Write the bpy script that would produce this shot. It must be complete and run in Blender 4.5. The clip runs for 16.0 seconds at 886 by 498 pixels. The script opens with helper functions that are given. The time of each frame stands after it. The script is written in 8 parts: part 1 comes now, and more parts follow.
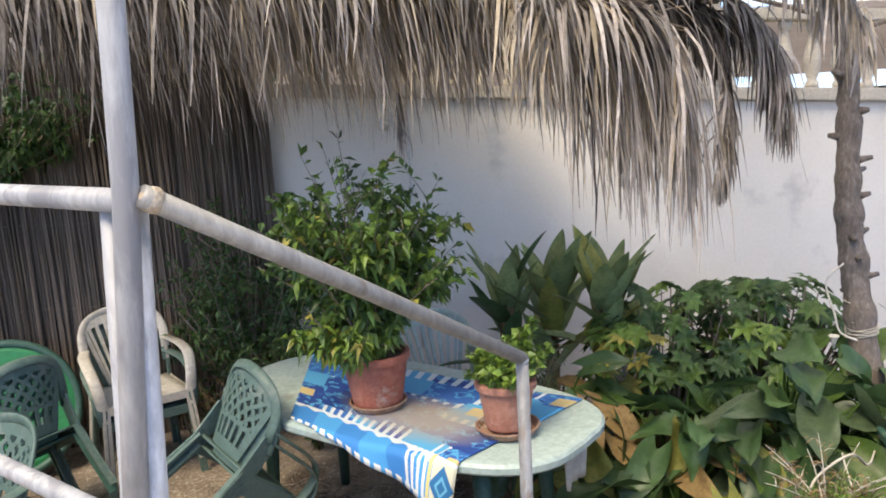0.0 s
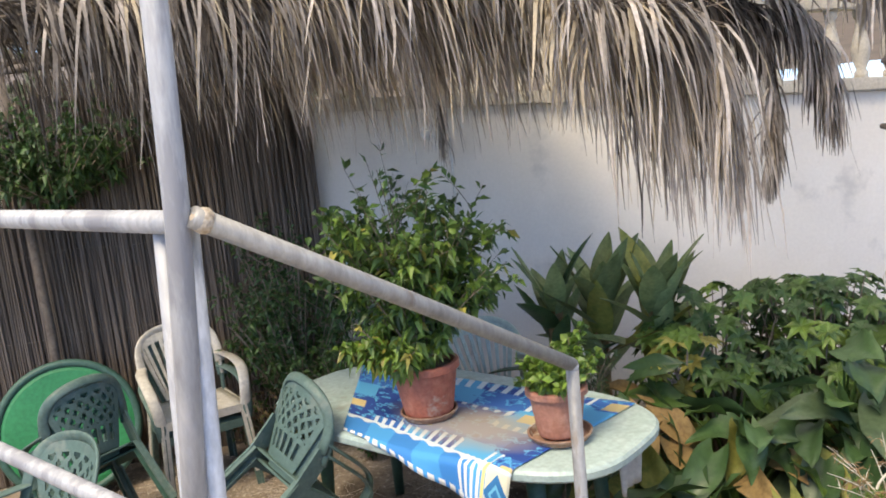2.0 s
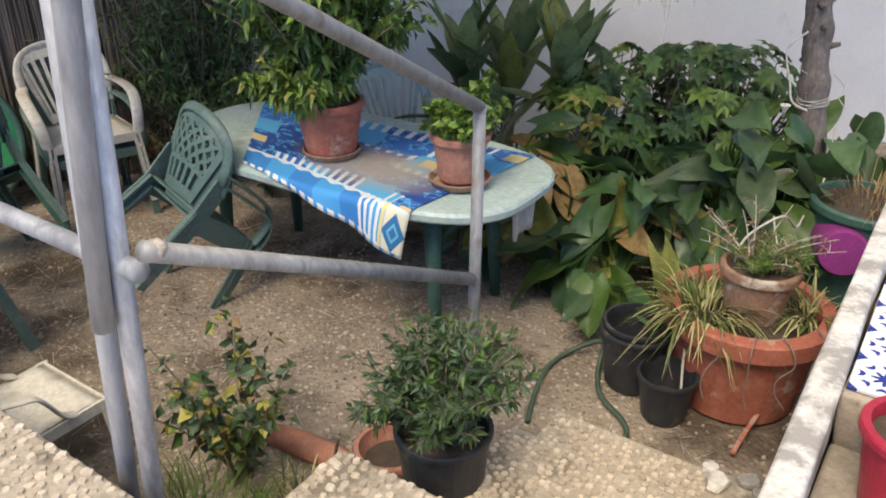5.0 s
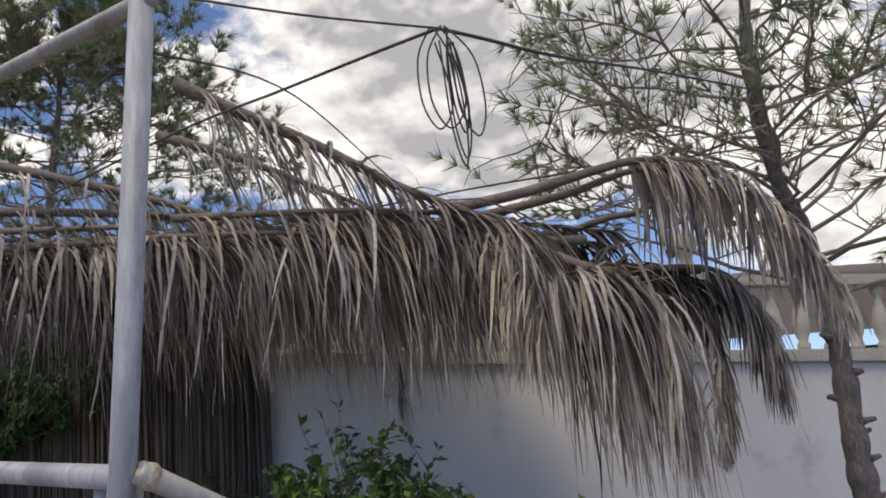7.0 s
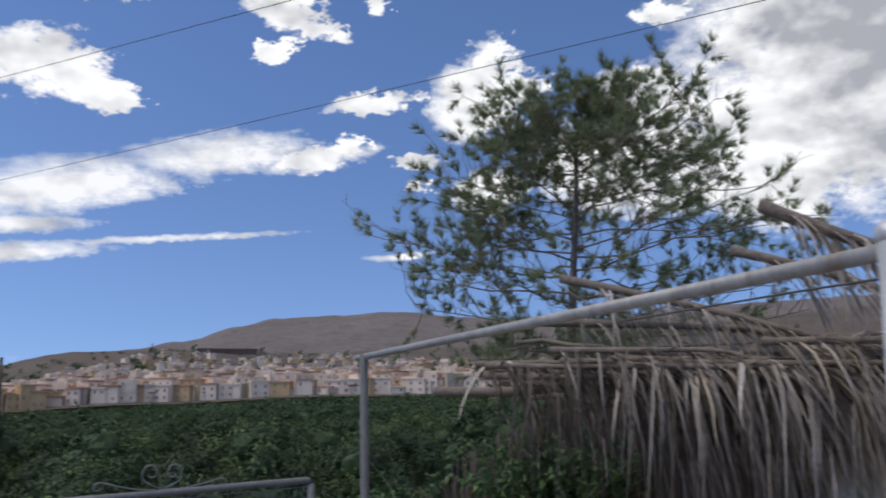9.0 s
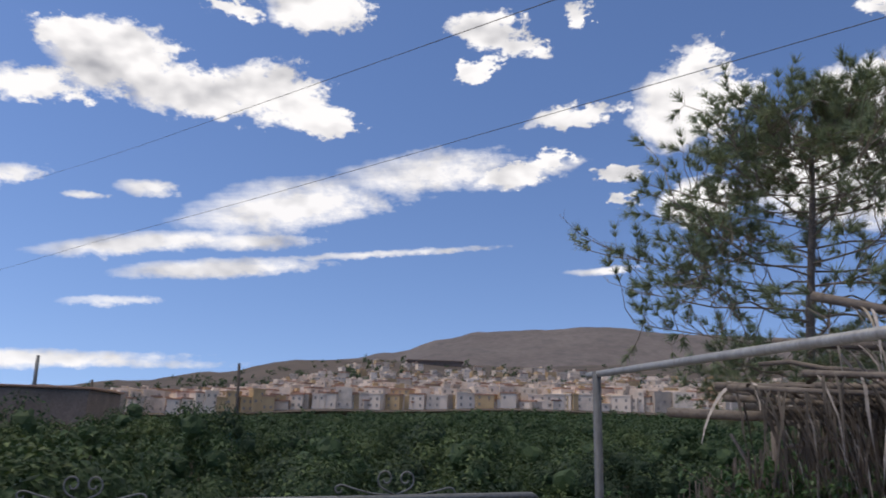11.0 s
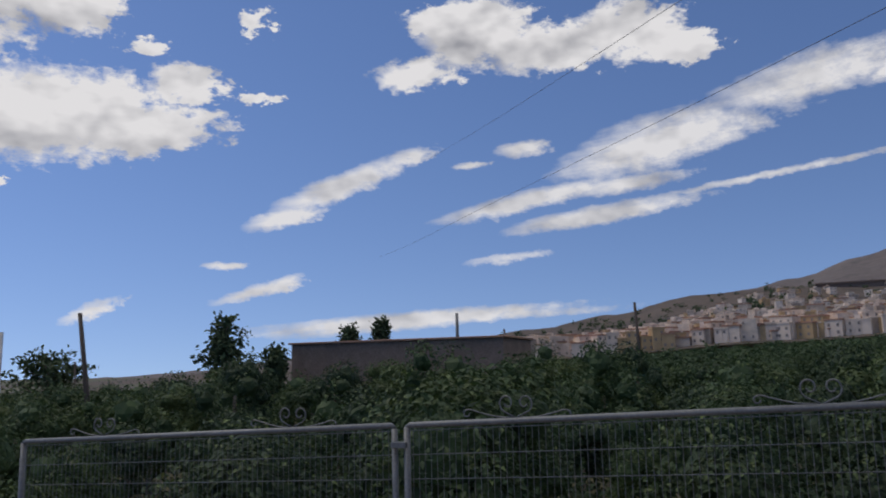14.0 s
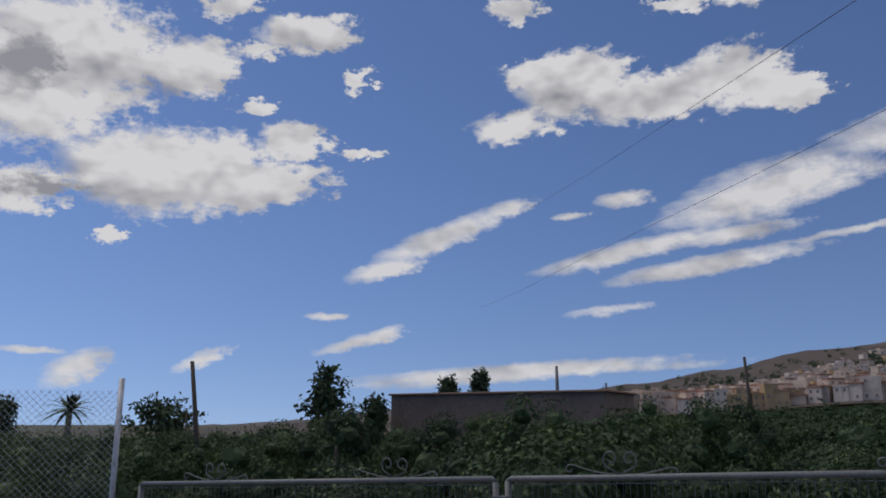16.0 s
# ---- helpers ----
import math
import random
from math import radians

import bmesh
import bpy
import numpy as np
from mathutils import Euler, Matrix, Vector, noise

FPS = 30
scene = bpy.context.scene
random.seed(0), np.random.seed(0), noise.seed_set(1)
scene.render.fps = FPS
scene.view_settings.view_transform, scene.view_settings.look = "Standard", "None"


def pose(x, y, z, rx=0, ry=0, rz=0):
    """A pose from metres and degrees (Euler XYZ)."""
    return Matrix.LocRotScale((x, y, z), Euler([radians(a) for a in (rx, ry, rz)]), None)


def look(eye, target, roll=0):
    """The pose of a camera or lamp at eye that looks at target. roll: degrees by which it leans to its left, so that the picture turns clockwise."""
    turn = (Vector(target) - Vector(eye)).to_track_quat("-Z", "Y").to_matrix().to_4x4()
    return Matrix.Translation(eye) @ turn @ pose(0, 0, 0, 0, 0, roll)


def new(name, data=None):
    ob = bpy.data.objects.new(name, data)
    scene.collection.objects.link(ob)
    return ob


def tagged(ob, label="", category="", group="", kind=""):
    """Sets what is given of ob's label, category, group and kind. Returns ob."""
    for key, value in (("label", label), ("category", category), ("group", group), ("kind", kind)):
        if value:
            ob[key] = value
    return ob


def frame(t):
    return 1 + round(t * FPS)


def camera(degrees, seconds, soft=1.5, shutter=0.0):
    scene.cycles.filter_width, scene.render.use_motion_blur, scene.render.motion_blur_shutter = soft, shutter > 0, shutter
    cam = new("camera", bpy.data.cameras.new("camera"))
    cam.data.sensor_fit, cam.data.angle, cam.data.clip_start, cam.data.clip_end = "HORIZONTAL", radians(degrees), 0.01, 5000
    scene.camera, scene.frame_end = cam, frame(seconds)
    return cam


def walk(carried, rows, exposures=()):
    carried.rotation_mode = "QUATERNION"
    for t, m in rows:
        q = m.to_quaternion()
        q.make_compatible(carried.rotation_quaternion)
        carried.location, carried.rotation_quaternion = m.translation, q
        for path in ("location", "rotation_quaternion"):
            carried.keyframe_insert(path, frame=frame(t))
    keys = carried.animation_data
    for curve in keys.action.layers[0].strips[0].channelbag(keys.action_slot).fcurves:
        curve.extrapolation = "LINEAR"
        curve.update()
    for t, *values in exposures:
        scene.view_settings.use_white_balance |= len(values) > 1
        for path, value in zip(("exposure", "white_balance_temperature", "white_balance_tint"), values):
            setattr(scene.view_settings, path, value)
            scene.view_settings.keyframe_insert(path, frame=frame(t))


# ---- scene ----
# camera and its walk
cam = camera(58.75, 16.0, soft=1.8, shutter=0.3)
PATH = [
    (0.0, 0.143, 0.249, 2.045, 80.14, 3.69, -0.03),
    (0.5, 0.151, 0.231, 2.047, 80.44, 4.87, 1.00),
    (1.0, 0.145, 0.239, 2.046, 80.41, 5.20, 1.81),
    (1.5, 0.141, 0.241, 2.048, 80.77, 5.61, 2.53),
    (2.0, 0.144, 0.243, 2.051, 80.93, 6.24, 2.91),
    (2.5, 0.139, 0.264, 2.046, 77.55, 6.78, 1.60),
    (2.9, 0.116, 0.283, 2.041, 65.85, 5.69, -1.50),
    (3.2, 0.126, 0.275, 1.997, 59.86, 3.63, -1.97),
    (5.3, 0.126, 0.255, 1.999, 64.56, 0.27, -2.55),
    (5.5, 0.142, 0.257, 2.041, 69.43, 1.52, -2.78),
    (6.0, 0.154, 0.233, 2.045, 83.83, 4.32, -2.07),
    (6.5, 0.156, 0.216, 2.058, 94.99, 5.01, -0.74),
    (7.0, 0.154, 0.204, 2.056, 99.26, 4.53, 0.11),
    (7.5, 0.162, 0.217, 2.093, 99.42, 4.64, 0.23),
    (8.0, 0.005, 0.172, 2.276, 101.32, 2.79, 5.83),
    (8.2, -0.063, 0.152, 2.354, 102.96, 2.68, 13.06),
    (8.5, -0.106, 0.117, 2.422, 103.50, 0.99, 23.20),
    (9.0, -0.293, -0.016, 2.506, 102.24, 0.84, 32.56),
    (9.2, -0.345, -0.052, 2.514, 102.43, 0.52, 35.75),
    (11.3, -0.403, -0.163, 2.513, 103.00, -1.10, 49.86),
    (11.5, -0.388, -0.194, 2.508, 102.86, -0.33, 52.60),
    (12.0, -0.385, -0.230, 2.477, 102.67, 0.07, 58.83),
    (12.5, -0.391, -0.247, 2.464, 100.20, 1.03, 63.85),
    (13.0, -0.411, -0.216, 2.427, 97.60, 4.92, 70.59),
    (13.5, -0.389, -0.185, 2.386, 97.82, 2.43, 72.46),
    (14.0, -0.350, -0.194, 2.344, 98.70, 1.19, 75.24),
    (14.5, -0.313, -0.208, 2.345, 99.40, 0.69, 77.98),
    (15.0, -0.313, -0.217, 2.337, 100.04, 0.49, 79.46),
    (15.5, -0.288, -0.221, 2.331, 101.38, 0.07, 81.36),
    (16.0, -0.287, -0.225, 2.337, 102.51, -0.04, 82.29),
]

# seconds, stops, kelvin, tint
EXPOSE = [(0.0, 1.38, 7800, 10), (2.5, 1.46, 7900, 9), (3.2, 1.06, 7450, 10), (5.3, 1.02, 7450, 10), (6.0, 1.24, 7700, 10), (6.5, 0.56, 7250, 11), (7.0, 0.20, 7050, 11), (7.5, 0.12, 6900, 11),
          (8.0, 0.06, 6500, 10), (8.5, -0.04, 6350, 10), (9.2, 0.08, 6500, 10), (11.5, 0.02, 6700, 12), (14.0, -0.40, 6550, 12), (16.0, -0.60, 6500, 12)]
walk(cam, [(r[0], pose(*r[1:])) for r in PATH], EXPOSE)

# ---------------------------------------------------------------- light
SUN_AZ, SUN_EL = 212.0, 55.0      # degrees clockwise from +y, above the horizon


def world_sky():
    w = bpy.data.worlds.new("sky")
    scene.world = w
    w.use_nodes = True
    nt = w.node_tree
    nt.nodes.clear()
    L = nt.links.new

    def nd(kind, **kw):
        n = nt.nodes.new(kind)
        for k, v in kw.items():
            setattr(n, k, v)
        return n

    def math_(op, a, b=None, c=None, clamp=False):
        n = nd("ShaderNodeMath", operation=op, use_clamp=clamp)
        for i, v in enumerate((a, b, c)):
            if v is None:
                continue
            if isinstance(v, (int, float)):
                n.inputs[i].default_value = v
            else:
                L(v, n.inputs[i])
        return n.outputs[0]

    out = nd("ShaderNodeOutputWorld")
    bg = nd("ShaderNodeBackground")
    L(bg.outputs[0], out.inputs[0])
    sky = nd("ShaderNodeTexSky", sky_type="NISHITA", sun_disc=False, sun_elevation=radians(SUN_EL),
             sun_rotation=radians(SUN_AZ), altitude=300, air_density=1.0, dust_density=0.15, ozone_density=3.0)
    co = nd("ShaderNodeTexCoord")
    sep = nd("ShaderNodeSeparateXYZ")
    L(co.outputs["Generated"], sep.inputs[0])
    X, Y, Z = sep.outputs
    az = math_("MULTIPLY", math_("ARCTAN2", math_("MULTIPLY", X, -1.0), Y), 57.2958)
    el = math_("MULTIPLY", math_("ARCSINE", Z), 57.2958)
    # the sky keeps its pale rim a little below the level line, where the land falls away
    up = nd("ShaderNodeCombineXYZ")
    L(X, up.inputs[0]), L(Y, up.inputs[1])
    L(math_("MAXIMUM", math_("ADD", Z, 0.14), 0.004), up.inputs[2])
    L(up.outputs[0], sky.inputs[0])
    # puffy noise over the plane of the clouds
    flat = nd("ShaderNodeCombineXYZ")
    L(math_("MULTIPLY", az, 0.16), flat.inputs[0])
    L(math_("MULTIPLY", el, 0.26), flat.inputs[1])
    n1 = nd("ShaderNodeTexNoise")
    n1.inputs["Scale"].default_value, n1.inputs["Detail"].default_value, n1.inputs["Roughness"].default_value = 1.0, 9.0, 0.62
    L(flat.outputs[0], n1.inputs["Vector"])
    streak = nd("ShaderNodeCombineXYZ")
    L(math_("ADD", math_("MULTIPLY", az, 0.10), math_("MULTIPLY", el, 0.28)), streak.inputs[0])
    L(math_("ADD", math_("MULTIPLY", el, 0.75), math_("MULTIPLY", az, 0.07)), streak.inputs[1])
    n2 = nd("ShaderNodeTexNoise")
    n2.inputs["Scale"].default_value, n2.inputs["Detail"].default_value, n2.inputs["Roughness"].default_value = 0.8, 7.0, 0.55
    L(streak.outputs[0], n2.inputs["Vector"])

    # ragged rims: the place at which the ellipses are read is shaken by a fine noise
    nf = nd("ShaderNodeTexNoise")
    nf.inputs["Scale"].default_value, nf.inputs["Detail"].default_value, nf.inputs["Roughness"].default_value = 4.2, 6.0, 0.66
    L(flat.outputs[0], nf.inputs["Vector"])
    ragged = math_("SUBTRACT", nf.outputs["Fac"], 0.5)
    shake = nd("ShaderNodeSeparateColor")
    L(nf.outputs["Color"], shake.inputs[0])
    spot = nd("ShaderNodeCombineXYZ")
    L(math_("ADD", az, math_("MULTIPLY", math_("SUBTRACT", shake.outputs[0], 0.5), 6.0)), spot.inputs[0])
    L(math_("ADD", el, math_("MULTIPLY", math_("SUBTRACT", shake.outputs[1], 0.5), 2.6)), spot.inputs[1])
    spot.inputs[2].default_value = 1.0
    calm = nd("ShaderNodeCombineXYZ")
    L(math_("ADD", az, math_("MULTIPLY", math_("SUBTRACT", shake.outputs[0], 0.5), 3.0)), calm.inputs[0])
    L(math_("ADD", el, math_("MULTIPLY", math_("SUBTRACT", shake.outputs[1], 0.5), 0.7)), calm.inputs[1])
    calm.inputs[2].default_value = 1.0

    def along(x, y, z, at):
        n = nd("ShaderNodeVectorMath", operation="DOT_PRODUCT")
        L(at.outputs[0], n.inputs[0])
        n.inputs[1].default_value = (x, y, z)
        return n.outputs["Value"]

    def join(blobs, at):
        """1 in the middle of the nearest ellipse, 0 on its rim, negative outside."""
        least = None
        for a, e, ra, re, lean in blobs:
            u, v = along(1 / ra, 0, -a / ra, at), along(-lean / re, 1 / re, (lean * a - e) / re, at)
            q = math_("MULTIPLY_ADD", v, v, math_("MULTIPLY", u, u))
            least = q if least is None else math_("MINIMUM", least, q)
        return math_("MAXIMUM", math_("SUBTRACT", 1.0, least), -1.5)

    puffs = join(CUMULUS_WEST + CUMULUS_SOUTH + CUMULUS_NORTH + CUMULUS_GARDEN, spot)
    veils = join(STREAKS + WISPS, calm)
    pc = math_("ADD", math_("ADD", puffs, 0.12), math_("ADD", math_("MULTIPLY", math_("SUBTRACT", n1.outputs["Fac"], 0.5), 1.7), math_("MULTIPLY", ragged, 1.6)))
    pm = math_("MULTIPLY", pc, 1.7, clamp=True)
    vc = math_("ADD", math_("ADD", math_("MULTIPLY", veils, 0.85), 0.10), math_("ADD", math_("MULTIPLY", math_("SUBTRACT", n2.outputs["Fac"], 0.5), 1.5), math_("MULTIPLY", ragged, 1.3)))
    vm = math_("MULTIPLY", math_("MULTIPLY", vc, 1.15, clamp=True), 0.95)
    cover = math_("MAXIMUM", pm, vm)
    # thick middles are greyer than the lit rims
    shade = nd("ShaderNodeValToRGB")
    e = shade.color_ramp.elements
    e[0].position, e[0].color = 0.05, (7.9, 7.9, 8.0, 1)
    e[1].position, e[1].color = 1.0, (3.3, 3.4, 3.75, 1)
    dark = join(SHADED, spot)
    # each lump is lit from above and shaded below
    above = nd("ShaderNodeCombineXYZ")
    L(math_("MULTIPLY", az, 0.16), above.inputs[0])
    L(math_("MULTIPLY", math_("ADD", el, 1.1), 0.26), above.inputs[1])
    n3 = nd("ShaderNodeTexNoise")
    n3.inputs["Scale"].default_value, n3.inputs["Detail"].default_value, n3.inputs["Roughness"].default_value = 1.0, 3.0, 0.55
    L(above.outputs[0], n3.inputs["Vector"])
    n4 = nd("ShaderNodeTexNoise")
    n4.inputs["Scale"].default_value, n4.inputs["Detail"].default_value, n4.inputs["Roughness"].default_value = 1.0, 3.0, 0.55
    L(flat.outputs[0], n4.inputs["Vector"])
    under = math_("MULTIPLY", math_("SUBTRACT", n3.outputs["Fac"], n4.outputs["Fac"]), 3.4)
    thick = math_("ADD", math_("ADD", 0.30, math_("MULTIPLY", math_("MAXIMUM", dark, -0.2), 0.72)), math_("MULTIPLY", math_("SUBTRACT", n1.outputs["Fac"], 0.46), 1.2))
    L(math_("ADD", under, thick), shade.inputs[0])
    mix = nd("ShaderNodeMix", data_type="RGBA")
    L(cover, mix.inputs["Factor"])
    hsv = nd("ShaderNodeHueSaturation")
    hsv.inputs["Saturation"].default_value, hsv.inputs["Value"].default_value = 1.10, 1.13
    L(sky.outputs[0], hsv.inputs["Color"])
    tint = nd("ShaderNodeMix", data_type="RGBA", blend_type="MULTIPLY")
    tint.inputs["Factor"].default_value = 1.0
    tint.inputs["B"].default_value = (1.08, 0.985, 1.06, 1)
    L(hsv.outputs[0], tint.inputs["A"])
    L(tint.outputs["Result"], mix.inputs["A"])
    L(shade.outputs[0], mix.inputs["B"])
    L(mix.outputs["Result"], bg.inputs[0])
    bg.inputs[1].default_value = 0.122


# clouds: azimuth to the left of +y, elevation, half width, half height (degrees), lean
CUMULUS_WEST = [(72, 23.9, 4.6, 2.5, -0.08), (76.8, 21.3, 3.6, 1.3, -0.11), (66.8, 22.5, 5, 1.8, -0.05), (60.5, 23.4, 4.3, 2.1, -0.01), (57, 21.9, 2.7, 1.1, 0.01),
    (75.4, 24.8, 2.5, 1.1, -0.11), (58.1, 29.4, 4.3, 1.5, 0.01), (64.6, 28.5, 2, 0.6, -0.04), (44.4, 28.6, 3.2, 1.2, 0.11), (41.1, 27.6, 1.6, 0.5, 0.13),
    (45.2, 26, 1.5, 0.8, -0.26), (75.7, 29, 1.9, 0.5, -0.13), (88.9, 24.5, 1, 0.8, -0.22), (88.4, 19.4, 1.4, 0.3, -0.18)]
CUMULUS_SOUTH = [(110.6, 22.8, 8.1, 5.3, -0.19), (110.8, 15.1, 3.2, 1.7, -0.14), (102.3, 17.2, 7.6, 3.4, -0.1), (97.2, 16.7, 6.4, 1.9, -0.07), (93.6, 19.9, 2.9, 1.4, -0.06),
    (100.9, 24.3, 3.2, 2.2, -0.13), (106, 12.5, 1.1, 0.5, -0.09), (93.1, 27.3, 4.1, 1.4, -0.08), (96.5, 25.9, 2.1, 0.8, -0.1), (98.8, 28.5, 2.3, 0.9, -0.12),
    (96.4, 22, 1.6, 0.5, -0.09), (89.1, 24.2, 1, 1.1, -0.04), (76.6, 29.4, 2.4, 0.8, 0.04), (64.5, 28.6, 2.5, 0.5, 0.14), (88.5, 19.3, 1.8, 0.4, -0.03)]
CUMULUS_NORTH = [(44.8, 29, 3.1, 1, -0.06), (42.8, 27.9, 3.6, 0.8, 0.21), (37.2, 29.5, 1.1, 0.9, -0), (44.9, 26.2, 1.8, 0.7, -0.32), (37.9, 22.6, 3.8, 0.8, -0.13),
    (29.8, 22.7, 3.5, 3.1, 0.05), (26.5, 23.7, 2.4, 1.4, 0.07), (16.6, 22.1, 4.5, 2.3, 0.13), (17.1, 17.2, 8.9, 3.7, 0.11), (41.8, 18.7, 3.8, 0.8, -0.19),
    (39.2, 19.7, 1.3, 0.8, -0.01), (34.2, 18.6, 1.9, 0.4, 0.02), (34, 16.6, 0.9, 0.4, 0.02)]
# the last entry is an unseen cover overhead, added to whiten the garden's light
CUMULUS_GARDEN = [(2.3, 25, 12.1, 7, 0.16), (-5.8, 18.4, 11, 6.8, 0.18), (8.5, 19.7, 5.3, 2.9, 0.1), (11.3, 15.3, 2.9, 1.6, 0.07), (18.2, 30.9, 5.4, 0.9, 0.05),
    (15, 27.5, 2.3, 0.7, 0.07), (1.1, 21.2, 14.6, 9.4, 0.06), (-17, 20.2, 18.1, 10.1, 0.17), (8.2, 16.7, 7.1, 4.4, 0.04), (-26.9, 10.4, 10, 6.9, 0.18),
    (-7.9, 13.1, 7, 2.4, 0.11), (28.3, 25.2, 2, 2.4, -0.13), (28.9, 16.4, 2.9, 1.8, -0.07), (0, 82, 4000, 42, 0)]
STREAKS = [(49.1, 18.6, 7.2, 1.7, -0.14), (59, 15.5, 8.1, 2.1, -0.23), (68.2, 12.1, 7.8, 0.8, -0.2), (61.5, 12.8, 4.6, 0.7, -0.09), (41.7, 18.6, 4.6, 0.9, -0.18),
    (63.2, 10.8, 7.7, 0.7, -0.13), (51.4, 12.6, 8.9, 0.3, -0.1), (70.4, 7.9, 3.6, 0.4, -0.11), (82, 13.5, 5.6, 1.1, -0.4), (86.5, 11, 3, 0.7, -0.23),
    (77.5, 15.4, 2, 0.6, -0.19), (68.9, 15.7, 2.1, 0.6, -0.04), (72.9, 14.7, 1.4, 0.3, -0.06), (86.7, 6.2, 2.1, 0.6, -0.28), (76.7, 3.6, 12.2, 0.7, -0.07)]
WISPS = [(35.7, 11.7, 2.7, 0.3, -0.07), (34.3, 18.5, 1.8, 0.4, 0.14), (107.1, 3.6, 2.1, 1.1, -0.37), (110, 4.6, 2, 0.3, 0.01), (99.1, 4.4, 2.1, 0.6, -0.39),
    (88.2, 5.8, 3.6, 0.5, -0.26), (90.7, 7.5, 1.7, 0.3, -0.02), (75.6, 3.6, 13.3, 0.5, -0.04)]
SHADED = [(-0.7, 24.2, 12.5, 5.6, 0.18), (-4.4, 16.1, 10.5, 4.0, 0.16), (-13, 20.9, 13.5, 5.7, 0.15), (-0.9, 24.6, 8.7, 3.4, 0.07), (112.3, 22.8, 2.6, 1.9, -0.21),
    (110.1, 15.2, 2.4, 0.9, -0.13)]


world_sky()
sun = new("sun", bpy.data.lights.new("sun", "SUN"))
sun.data.energy, sun.data.angle, sun.data.color = 1.45, radians(22), (1.0, 0.91, 0.77)
sd = Vector((math.sin(radians(SUN_AZ)) * math.cos(radians(SUN_EL)), math.cos(radians(SUN_AZ)) * math.cos(radians(SUN_EL)), math.sin(radians(SUN_EL))))
sun.matrix_world = look(sd * 30, (0, 0, 0))

# ---------------------------------------------------------------- small tools
RNG = random.Random(7)


def link(name, bm, mat, parent=None, smooth=False, label=""):
    me = bpy.data.meshes.new(name)
    bm.normal_update()
    bm.to_mesh(me)
    bm.free()
    for m in (mat if isinstance(mat, (list, tuple)) else [mat]):
        me.materials.append(m)
    if smooth:
        for p in me.polygons:
            p.use_smooth = True
    ob = new(name, me)
    if parent:
        ob.parent = parent
    if label:
        ob["label"] = label
    return ob


def part(name, bm, mat, parent, label="", smooth=False):
    return link(name, bm, mat, parent, smooth, label)


def pieces(name, verts, faces, mat, parent=None, smooth=False):
    me = bpy.data.meshes.new(name)
    me.from_pydata(verts, [], faces)
    me.materials.append(mat)
    if smooth:
        for p in me.polygons:
            p.use_smooth = True
    ob = new(name, me)
    if parent:
        ob.parent = parent
    return ob


def empty(name, at=(0, 0, 0)):
    ob = new(name)
    ob.empty_display_size = 0.1
    ob.location = at
    return ob


def box(bm, x0, y0, z0, x1, y1, z1, bevel=0.0, m=None):
    r = bmesh.ops.create_cube(bm, size=1.0)
    vs = r["verts"]
    for v in vs:
        v.co = Vector(((x0 + x1) / 2 + v.co.x * (x1 - x0), (y0 + y1) / 2 + v.co.y * (y1 - y0), (z0 + z1) / 2 + v.co.z * (z1 - z0)))
    if bevel:
        es = list({e for v in vs for e in v.link_edges})
        r = bmesh.ops.bevel(bm, geom=es, offset=bevel, segments=2, affect="EDGES", profile=0.5)
        vs = [v for v in r["verts"]] if m is None else list({v for f in r["faces"] for v in f.verts} | {v for v in vs if v.is_valid})
    if m is not None:
        bmesh.ops.transform(bm, matrix=m, verts=vs)
    return vs


def ring_pts(p, u, v, r, n, squash=1.0):
    return [p + (u * math.cos(2 * math.pi * i / n) + v * math.sin(2 * math.pi * i / n) * squash) * r for i in range(n)]


def tube(bm, pts, radii, n=8, caps=True, closed=False):
    """Sweeps a circle along the points."""
    pts = [Vector(p) for p in pts]
    if isinstance(radii, (int, float)):
        radii = [radii] * len(pts)
    rings, ref = [], None
    k = len(pts)
    for i, p in enumerate(pts):
        if closed:
            d = pts[(i + 1) % k] - pts[i - 1]
        else:
            d = pts[min(i + 1, k - 1)] - pts[max(i - 1, 0)]
        d = d.normalized() if d.length > 1e-9 else Vector((0, 0, 1))
        if ref is None:
            ref = d.orthogonal().normalized()
        ref = (ref - d * ref.dot(d))
        ref = ref.normalized() if ref.length > 1e-6 else d.orthogonal().normalized()
        rings.append([bm.verts.new(q) for q in ring_pts(p, ref, d.cross(ref), radii[i], n)])
    for i in range(k if closed else k - 1):
        a, b = rings[i], rings[(i + 1) % k]
        for j in range(n):
            bm.faces.new((a[j], a[(j + 1) % n], b[(j + 1) % n], b[j]))
    if caps and not closed:
        bm.faces.new(rings[0][::-1])
        bm.faces.new(rings[-1])
    return rings


def lathe(bm, prof, n=28, at=(0, 0, 0), squash=1.0):
    """Turns a profile of (radius, height) round the upright axis."""
    at = Vector(at)
    rings = []
    for r, z in prof:
        rings.append([bm.verts.new(at + Vector((r * math.cos(2 * math.pi * i / n), r * squash * math.sin(2 * math.pi * i / n), z))) for i in range(n)])
    for a, b in zip(rings, rings[1:]):
        for j in range(n):
            bm.faces.new((a[j], a[(j + 1) % n], b[(j + 1) % n], b[j]))
    bm.faces.new(rings[0][::-1])
    bm.faces.new(rings[-1])
    return rings


def tubes(*runs, n=8):
    bm = bmesh.new()
    for pts, r in runs:
        tube(bm, pts, r, n)
    return bm


# the terrace, the stair and the railing share one direction: w along the terrace's edge, s down the stair
WD, SD = Vector((0.8, -0.6, 0)), Vector((0.6, 0.8, 0))


def ws(w, s, z=0.0):
    return WD * w + SD * s + Vector((0, 0, z))


